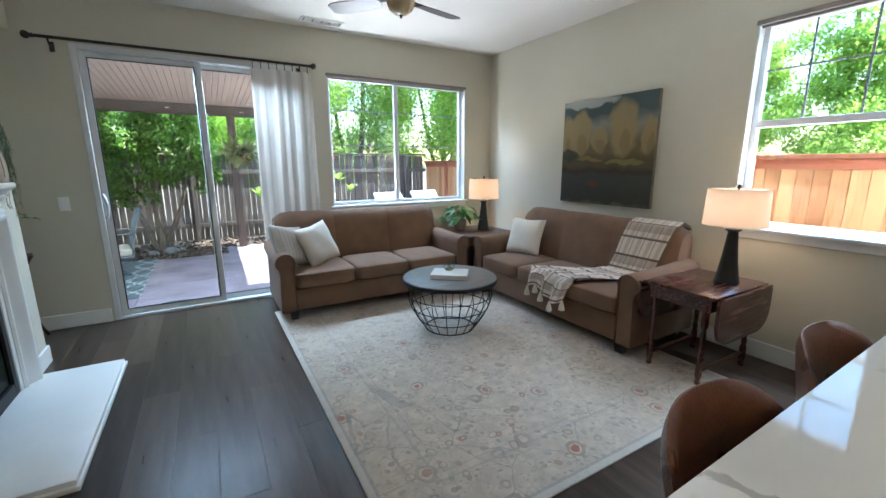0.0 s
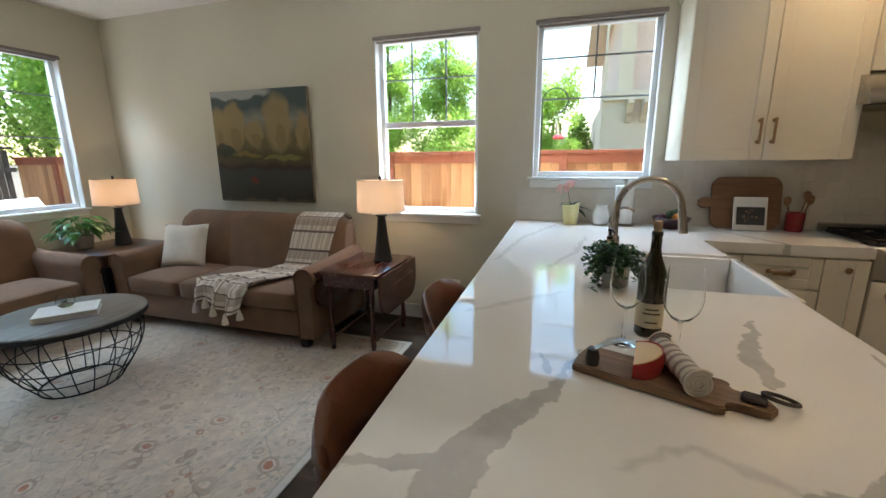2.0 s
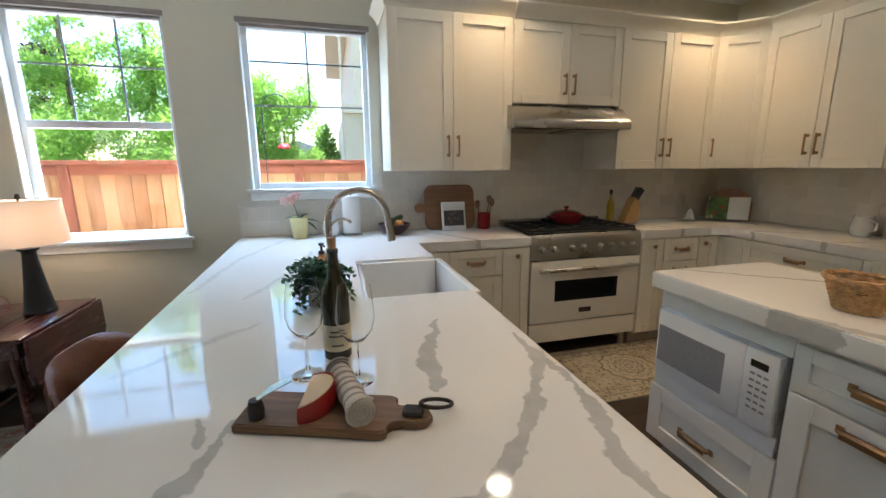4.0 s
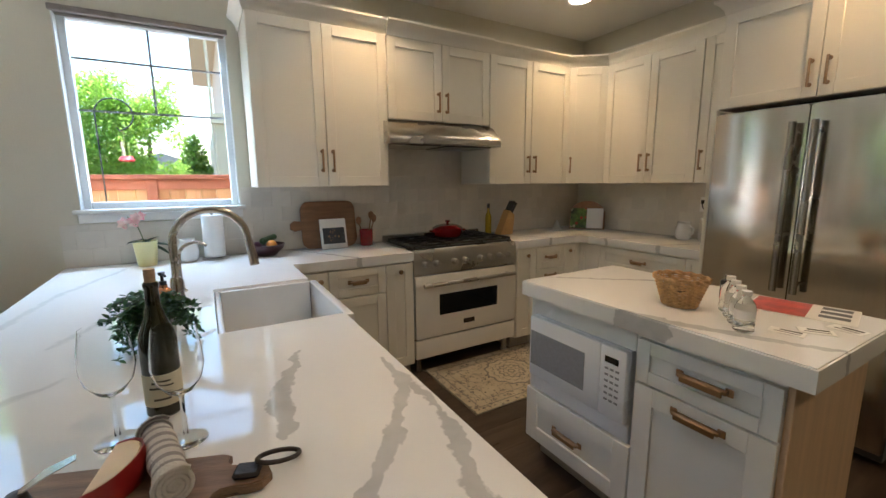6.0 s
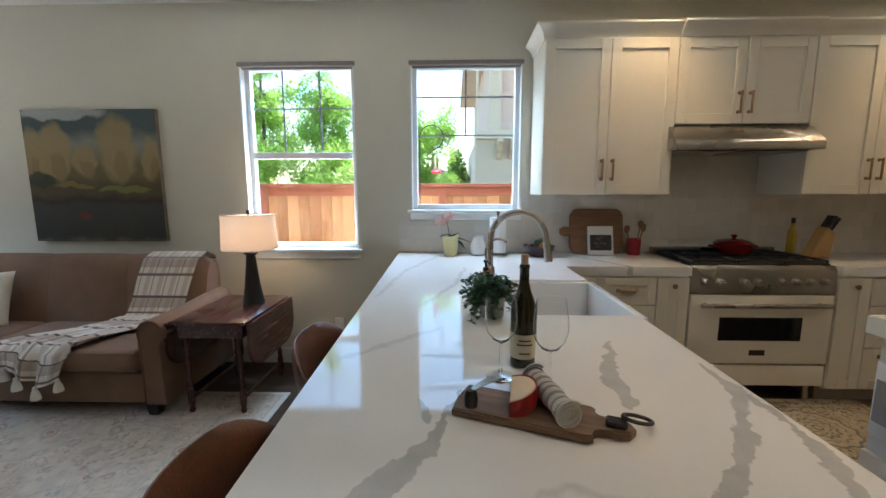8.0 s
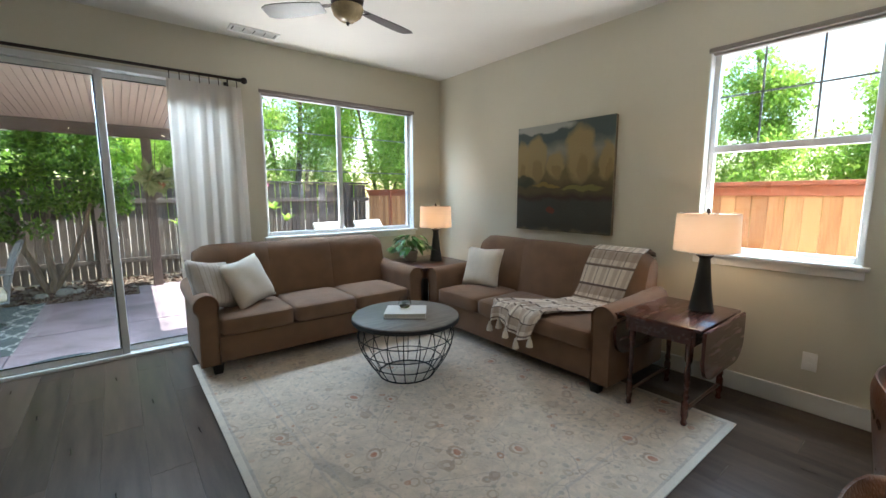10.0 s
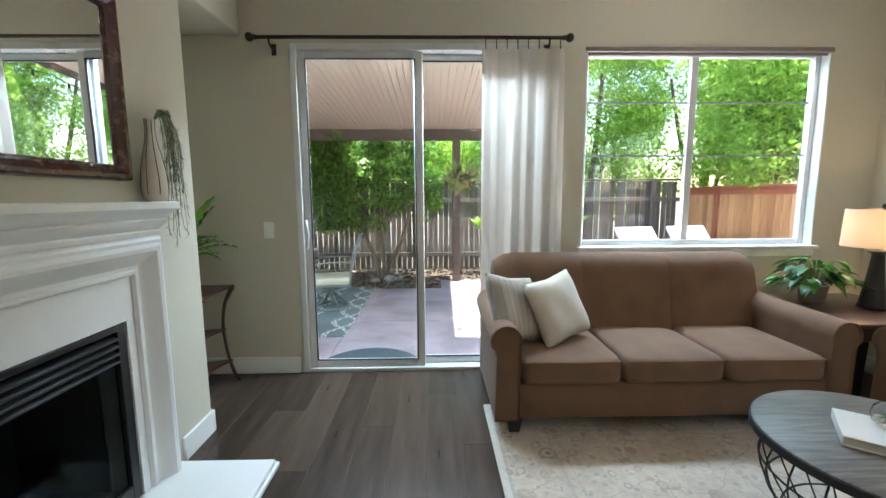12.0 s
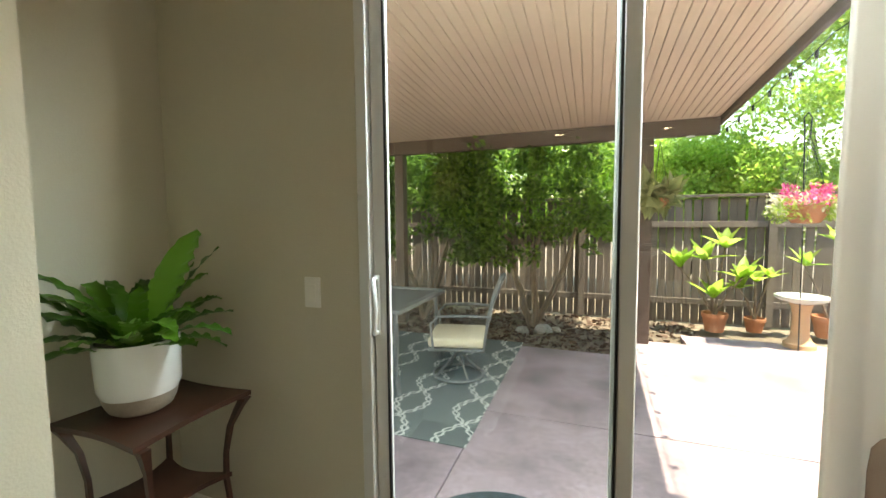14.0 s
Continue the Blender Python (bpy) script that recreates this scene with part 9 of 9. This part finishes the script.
ck = thing("cookbook", "white cookbook with a photographed dish on its cover", "book", (3.405, -0.87, WT + 0.0005))
bm = B()
box(bm, (-0.010, -0.092, 0), (0.010, 0.092, 0.215), 0.002)
turn(bm, bm.verts[:], Matrix.Rotation(radians(13), 4, "Y"))
part("cover", bm, paper, ck)
dish = mat("dish_photo", (0.05, 0.05, 0.06), 0.4, var=0.3, scale=12, bump=0)
vo = dish.node_tree.nodes.new("ShaderNodeTexVoronoi")
vo.inputs["Scale"].default_value = 45
tcd = dish.node_tree.nodes.new("ShaderNodeTexCoord")
dish.node_tree.links.new(tcd.outputs["Object"], vo.inputs[0])
mixed(dish, math_node(dish, "MULTIPLY", math_node(dish, "LESS_THAN", vo.outputs["Distance"], 0.32), 0.6), (0.45, 0.26, 0.13))
bm = B()
box(bm, (-0.0112, -0.078, 0.035), (-0.0102, 0.078, 0.150))
turn(bm, bm.verts[:], Matrix.Rotation(radians(13), 4, "Y"))
part("cover_photo", bm, mat("photo_dark", (0.045, 0.05, 0.06), 0.4, var=0.3, scale=20, bump=0), ck, "dark photograph")
bm = B()
cyl(bm, (-0.0113, 0, 0.092), (-0.0125, 0, 0.092), 0.046, 28)
turn(bm, bm.verts[:], Matrix.Rotation(radians(13), 4, "Y"))
part("plate_picture", bm, dish, ck, "picture of a plated dish")
ut = thing("utensil_crock", "red crock with wooden spoons", "utensil crock", (3.44, -1.12, WT + 0.0005))
bm = B()
lathe(bm, [(0, 0), (0.044, 0), (0.048, 0.006), (0.050, 0.115), (0.053, 0.120), (0.048, 0.120), (0.046, 0.02), (0, 0.016)], 28)
part("crock", bm, mat("red_glaze", (0.28, 0.012, 0.018), 0.18, var=0.1, bump=0, coat=0.4), ut)
for dx, dy, hgt in ((-0.01, 0.035, 0.19), (0.0, -0.025, 0.225), (0.01, -0.04, 0.20)):
    bm = B()
    cyl(bm, (dx * 0.4, dy * 0.4, 0.02), (dx, dy * 1.6, hgt - 0.02), 0.005, 8)
    lathe(bm, [(0, -0.034), (0.016, -0.022), (0.022, 0.0), (0.018, 0.022), (0, 0.032)], 14, (dx, dy * 1.7, hgt), sx=0.4)
    part("wooden_spoon", bm, board_wood, ut)

# beyond the range
do = thing("dutch_oven", "red enamelled cast-iron pot with lid", "pot", (3.33, -1.77, 0.9505))
bm = B()
lathe(bm, [(0, 0), (0.105, 0), (0.115, 0.010), (0.122, 0.055), (0.122, 0.060), (0, 0.060)], 36)
enamel_red = mat("red_enamel", (0.17, 0.008, 0.010), 0.2, var=0.1, bump=0.0, coat=0.3)
part("pot", bm, enamel_red, do)
bm = B()
lathe(bm, [(0.125, 0.0605), (0.126, 0.066), (0.10, 0.085), (0.05, 0.098), (0.012, 0.100), (0.010, 0.108), (0.020, 0.114), (0.021, 0.124), (0.012, 0.128), (0, 0.128)], 36)
part("lid", bm, enamel_red, do, "domed red lid with knob")
for sgn in (-1, 1):
    bm = B()
    tube(bm, [(-0.035, sgn * 0.115, 0.045), (-0.028, sgn * 0.148, 0.046), (0.028, sgn * 0.148, 0.046), (0.035, sgn * 0.115, 0.045)], 0.008, 8)
    part("handle", bm, enamel_red, do)
oi = thing("oil_bottle", "glass bottle of golden olive oil", "bottle", (3.43, -2.25, WT + 0.0005))
bm = B()
lathe(bm, [(0, 0), (0.026, 0), (0.028, 0.006), (0.028, 0.15), (0.022, 0.18), (0.012, 0.20), (0.011, 0.235), (0, 0.235)], 26)
part("bottle", bm, mat("olive_oil", (0.42, 0.30, 0.025), 0.08, var=0.05, bump=0, coat=0.5), oi)
bm = B()
lathe(bm, [(0, 0.2355), (0.013, 0.2355), (0.013, 0.275), (0, 0.276)], 14)
part("cap", bm, black_wood, oi, "black cap")
kb = thing("knife_block", "slanted beech knife block with black-handled knives", "knife block", (3.38, -2.40, WT + 0.0005), 0)
bm = B()
loft(bm, [[(-0.045, -x, z) for x, z in ((-0.085, 0.0), (0.055, 0.0), (0.075, 0.17), (0.015, 0.215))], [(0.045, -x, z) for x, z in ((-0.085, 0.0), (0.055, 0.0), (0.075, 0.17), (0.015, 0.215))]])
bmesh.ops.bevel(bm, geom=bm.edges[:], offset=0.004, segments=2, affect="EDGES")
part("block", bm, mat("beech_light", (0.55, 0.33, 0.13), 0.45, var=0.12, scale=6, bump=0.04), kb)
for i in range(3):
    for j in range(2):
        bm = B()
        x = -0.028 + 0.028 * i
        s = Vector((x, -0.03 - 0.022 * j, 0.205 - 0.016 * j))
        cyl(bm, s, s + Vector((0, -0.05, 0.085)), 0.009, 10, 0.011)
        part("knife_handle", bm, black_wood, kb, "black knife handle")
bm = B()
lathe(bm, [(0, 0), (0.055, 0), (0.056, 0.006), (0.048, 0.010), (0.040, 0.014), (0.012, 0.085), (0.008, 0.09), (0, 0.091)], 24)
simple("salt_pig", bm, ceramic_w, "small white ceramic cone on a dark base", "ornament", (3.36, -3.02, WT + 0.0005))
rc = thing("recipe_book", "open cookbook on a wooden stand in the corner", "book", (3.22, -3.27, WT + 0.0005), 216)
bm = B()
loft(bm, [[(x, y, z) for x, z in [(-0.165, 0.0), (0.165, 0.0)] + [(0.165 * math.cos(math.pi * k / 18), 0.15 + 0.135 * math.sin(math.pi * k / 18)) for k in range(19)]] for y in (0.022, 0.037)])
turn(bm, bm.verts[:], Matrix.Rotation(radians(-14), 4, "X"))
part("stand", bm, board_wood, rc, "wooden book stand")
for sgn, m, nm in ((-1, None, "picture_page"), (1, paper, "text_page")):
    bm = B()
    rings = []
    for k in range(7):
        u = k / 6
        x = sgn * 0.15 * u
        y = 0.012 - 0.016 * math.sin(u * math.pi * 0.6)
        rings.append([(x, y - 0.004, 0.012), (x, y + 0.006, 0.012), (x, y + 0.006, 0.205), (x, y - 0.004, 0.205)])
    loft(bm, rings)
    turn(bm, bm.verts[:], Matrix.Rotation(radians(-14), 4, "X"))
    if m is None:
        m = mat("food_photo", (0.05, 0.10, 0.02), 0.4, var=0.6, scale=18, bump=0, col2=(0.16, 0.30, 0.05))
        food_dots, food_at = m.node_tree.nodes.new("ShaderNodeTexVoronoi"), m.node_tree.nodes.new("ShaderNodeTexCoord")
        food_dots.inputs["Scale"].default_value = 26
        m.node_tree.links.new(food_at.outputs["Object"], food_dots.inputs[0])
        food_pick = m.node_tree.nodes.new("ShaderNodeSeparateColor")
        m.node_tree.links.new(food_dots.outputs["Color"], food_pick.inputs[0])
        food_spot = math_node(m, "LESS_THAN", food_dots.outputs["Distance"], 0.36)
        mixed(m, math_node(m, "MULTIPLY", food_spot, math_node(m, "GREATER_THAN", food_pick.outputs[0], 0.66)), (0.42, 0.03, 0.02))
        mixed(m, math_node(m, "MULTIPLY", food_spot, math_node(m, "LESS_THAN", food_pick.outputs[0], 0.22)), (0.60, 0.55, 0.38))
    part(nm, bm, m, rc)
bm = B()
lathe(bm, [(0, 0), (0.045, 0), (0.058, 0.02), (0.062, 0.06), (0.050, 0.11), (0.046, 0.13), (0.050, 0.137), (0.046, 0.137), (0.042, 0.12), (0, 0.10)], 28)
tube(bm, [(0.055, 0, 0.035), (0.095, 0, 0.055), (0.098, 0, 0.095), (0.052, 0, 0.115)], 0.007, 8)
simple("ceramic_pitcher", bm, ceramic_w, "white ceramic pitcher with a handle", "pitcher", (2.33, -3.36, WT + 0.0005), 160)
bm = B()
lathe(bm, [(0, 0), (0.055, 0), (0.058, 0.006), (0.058, 0.17), (0.054, 0.18), (0, 0.18)], 26)
simple("canister", bm, mat("pale_canister", (0.55, 0.50, 0.42), 0.5, var=0.06), "pale round kitchen canister", "canister", (2.16, -3.38, WT + 0.0005))
plate("wall_outlet", "white kitchen outlet with a black plug", "outlet", (2.26, SOUTH + 0.0105, 1.19), 180, False)
bm = B()
tube(bm, [(2.262, SOUTH + 0.022, 1.21), (2.262, SOUTH + 0.05, 1.21), (2.25, SOUTH + 0.06, 1.17), (2.20, SOUTH + 0.06, 1.10), (2.13, SOUTH + 0.06, 1.08)], 0.004, 8)
box(bm, (2.248, SOUTH + 0.0205, 1.195), (2.276, SOUTH + 0.045, 1.225), 0.003)
simple("power_cord", bm, black_wood, "black power cord plugged into the outlet", "cord")

# on the island
bk_ = thing("wicker_basket", "small honey-coloured woven wicker basket", "basket", (1.345, -1.615, WT + 0.0005))
wick = mat("wicker", (0.52, 0.32, 0.14), 0.6, var=0.35, scale=30, bump=0.2)
NB = 28
for k in range(15):
    bm = B()
    z = 0.006 + k * 0.0075
    r0 = 0.072 + 0.040 * (z / 0.115)
    pts = []
    for i in range(NB * 4):
        a = 2 * math.pi * i / (NB * 4)
        r = r0 + 0.0032 * math.cos(a * NB / 2 + math.pi * k)
        pts.append((r * math.cos(a) * 1.12, r * math.sin(a), z))
    tube(bm, pts, 0.0036, 5, closed=True)
    part("weave_row", bm, wick, bk_)
for k in range(NB):
    bm = B()
    a = 2 * math.pi * (k + 0.5) / NB
    cyl(bm, (0.072 * math.cos(a) * 1.12, 0.072 * math.sin(a), 0.002), (0.114 * math.cos(a) * 1.12, 0.114 * math.sin(a), 0.122), 0.0028, 5)
    part("stake", bm, wick, bk_)
bm = B()
for q, zz in ((0.0, 0.122), (1.5, 0.130)):
    tube(bm, [((0.116 + 0.004 * math.sin(14 * a * math.pi / 40 + q)) * math.cos(a * math.pi / 40) * 1.12, (0.116 + 0.004 * math.sin(14 * a * math.pi / 40 + q)) * math.sin(a * math.pi / 40), zz + 0.003 * math.cos(14 * a * math.pi / 40 + q)) for a in range(80)], 0.0065, 6, closed=True)
part("rim", bm, wick, bk_, "plaited rim")
bm = B()
lathe(bm, [(0, 0.0), (0.071, 0.0), (0.071, 0.005), (0, 0.005)], 28, sx=1.12)
part("bottom", bm, wick, bk_)
bk_.scale = (0.72, 0.72, 0.85)
bm = B()
for i, (x, y, rz2) in enumerate(((0.0, 0.0, 20), (0.03, 0.02, 70), (-0.02, 0.03, 120))):
    vs = box(bm, (-0.028, -0.015, 0.015 + i * 0.016), (0.028, 0.015, 0.027 + i * 0.016), 0.004)
    turn(bm, vs, Matrix.Translation((x, y, 0.02)) @ Matrix.Rotation(radians(rz2), 4, "Z") @ Matrix.Rotation(radians(15), 4, "Y"))
simple("snack_packet", bm, mat("dark_wrapper", (0.03, 0.03, 0.035), 0.3, var=0.3, bump=0.2), "dark wrapped snacks in the basket", "snack", (1.345, -1.615, WT + 0.008))
sm = thing("sanitizer_bottle", "small bottle with a black sleeve", "bottle", (1.30, -1.86, WT + 0.0005), 20)
bm = B()
box(bm, (-0.022, -0.013, 0), (0.022, 0.013, 0.075), 0.005, 2)
part("bottle", bm, black_wood, sm)
bm = B()
cyl(bm, (0, 0, 0.0752), (0, 0, 0.095), 0.010, 12)
part("cap", bm, black_wood, sm)
bm = B()
box(bm, (-0.018, 0.0132, 0.012), (0.018, 0.0136, 0.055))
part("label", bm, paper, sm, "pale label")


def water_bottle(x, y, rz):
    t = thing("water_bottle", "small clear plastic water bottle with white label", "bottle", (x, y, WT + 0.0005), rz, "water bottles")
    bm = B()
    lathe(bm, [(0, 0.004), (0.024, 0), (0.029, 0.006), (0.029, 0.030), (0.0275, 0.034), (0.029, 0.038), (0.029, 0.075), (0.024, 0.092), (0.0125, 0.108), (0.0125, 0.116), (0, 0.116)], 24)
    part("bottle", bm, MATS["plastic_clear"] if "plastic_clear" in MATS else glass_mat("plastic_clear", (0.97, 0.98, 0.98), 0.02, 1.15), t)
    bm = B()
    lathe(bm, [(0, 0.1165), (0.0145, 0.1165), (0.0145, 0.130), (0, 0.131)], 18)
    part("cap", bm, paper, t, "white cap")
    bm = B()
    rows = []
    for k in range(13):
        a = radians(30 + 150 * k / 12)
        rows.append([(0.0294 * math.cos(a), 0.0294 * math.sin(a), 0.042), (0.0294 * math.cos(a), 0.0294 * math.sin(a), 0.072)])
    loft(bm, rows, caps=False, wrap=False)
    part("label", bm, paper, t, "white label")


for k in range(4):
    water_bottle(1.085 + 0.042 * k, -1.515 - 0.058 * k, 25 * k)
mg = thing("magazine", "glossy flyer with a red heading", "magazine", (1.08, -1.93, WT + 0.0005), 12)
bm = B()
box(bm, (-0.15, -0.11, 0), (0.15, 0.11, 0.002))
part("sheet", bm, paper, mg)
bm = B()
box(bm, (-0.02, -0.105, 0.0022), (0.145, 0.105, 0.0026))
part("picture", bm, mat("flyer_red", (0.50, 0.08, 0.06), 0.35, var=0.4, scale=12, bump=0), mg, "red printed panel")
for k in range(3):
    bm = B()
    box(bm, (-0.13, -0.09 + 0.06 * k, 0.0022), (-0.05, -0.055 + 0.06 * k, 0.0026))
    part("picture", bm, MATS["photo_dark"], mg, "small printed picture")
for k, (x, y, r) in enumerate(((1.01, -1.62, 10), (0.965, -1.70, 30), (0.92, -1.80, -10))):
    bm = B()
    box(bm, (-0.045, -0.028, 0), (0.045, 0.028, 0.0012))
    c = thing("business_card", "small printed card lying on the island", "card", (x, y, WT + 0.0005), r, "printed cards")
    part("card", bm, paper, c)
    bm = B()
    box(bm, (-0.035, -0.020, 0.0013), (0.02, -0.006, 0.0016))
    box(bm, (-0.035, 0.006, 0.0013), (0.03, 0.012, 0.0016))
    part("print", bm, MATS["label_ink"], c, "printed lines")

# kitchen rug
krug = mat("kitchen_rug", (0.40, 0.345, 0.25), 0.95, var=0.12, scale=9, bump=0.4, fine=220)
rug_pattern(krug, 0.35, 0.55, ((0.0, 0.012, 0.8, (0.07, 0.07, 0.07)), (0.06, 0.070, 0.6, (0.10, 0.10, 0.10)), (0.12, 0.128, 0.5, (0.12, 0.12, 0.12))),
            (("f", 34.0, 0.0, 0.26, (0.07, 0.068, 0.066), 0.9), ("f", 20.0, 0.14, 0.27, (0.09, 0.085, 0.08), 0.8), ("f", 11.0, 0.18, 0.26, (0.11, 0.11, 0.11), 0.6), ("v", 9.0, 0.03, (0.14, 0.13, 0.13), 0.45)))


def medallion(m, rings):
    """Scalloped rings round the middle: (inner, outer, petals, amount)."""
    n, l = m.node_tree.nodes, m.node_tree.links
    tc, sp = n.new("ShaderNodeTexCoord"), n.new("ShaderNodeSeparateXYZ")
    l.new(tc.outputs["Object"], sp.inputs[0])
    x, y = sp.outputs[0], sp.outputs[1]
    r = math_node(m, "SQRT", math_node(m, "ADD", math_node(m, "MULTIPLY", x, x), math_node(m, "MULTIPLY", y, y)))
    ang = math_node(m, "ARCTAN2", y, x)
    mixed(m, math_node(m, "MULTIPLY", math_node(m, "LESS_THAN", r, 0.20), 0.55), (0.46, 0.40, 0.30))
    for lo, hi, petals, amount in rings:
        q = math_node(m, "MULTIPLY_ADD", math_node(m, "SINE", math_node(m, "MULTIPLY", ang, petals)), 0.008, r)
        band = math_node(m, "MULTIPLY", math_node(m, "GREATER_THAN", q, lo), math_node(m, "LESS_THAN", q, hi))
        mixed(m, math_node(m, "MULTIPLY", band, amount), (0.10, 0.10, 0.10))


medallion(krug, ((0.018, 0.030, 0, 0.7), (0.055, 0.063, 8, 0.75), (0.085, 0.100, 12, 0.7), (0.135, 0.142, 16, 0.7), (0.180, 0.196, 12, 0.75)))
bm = B()
box(bm, (-0.35, -0.55, 0), (0.35, 0.55, 0.006), 0.002)
simple("kitchen_rug", bm, krug, "cream kitchen runner with dark medallion pattern", "rug", (2.69, -1.93, 0.0005))
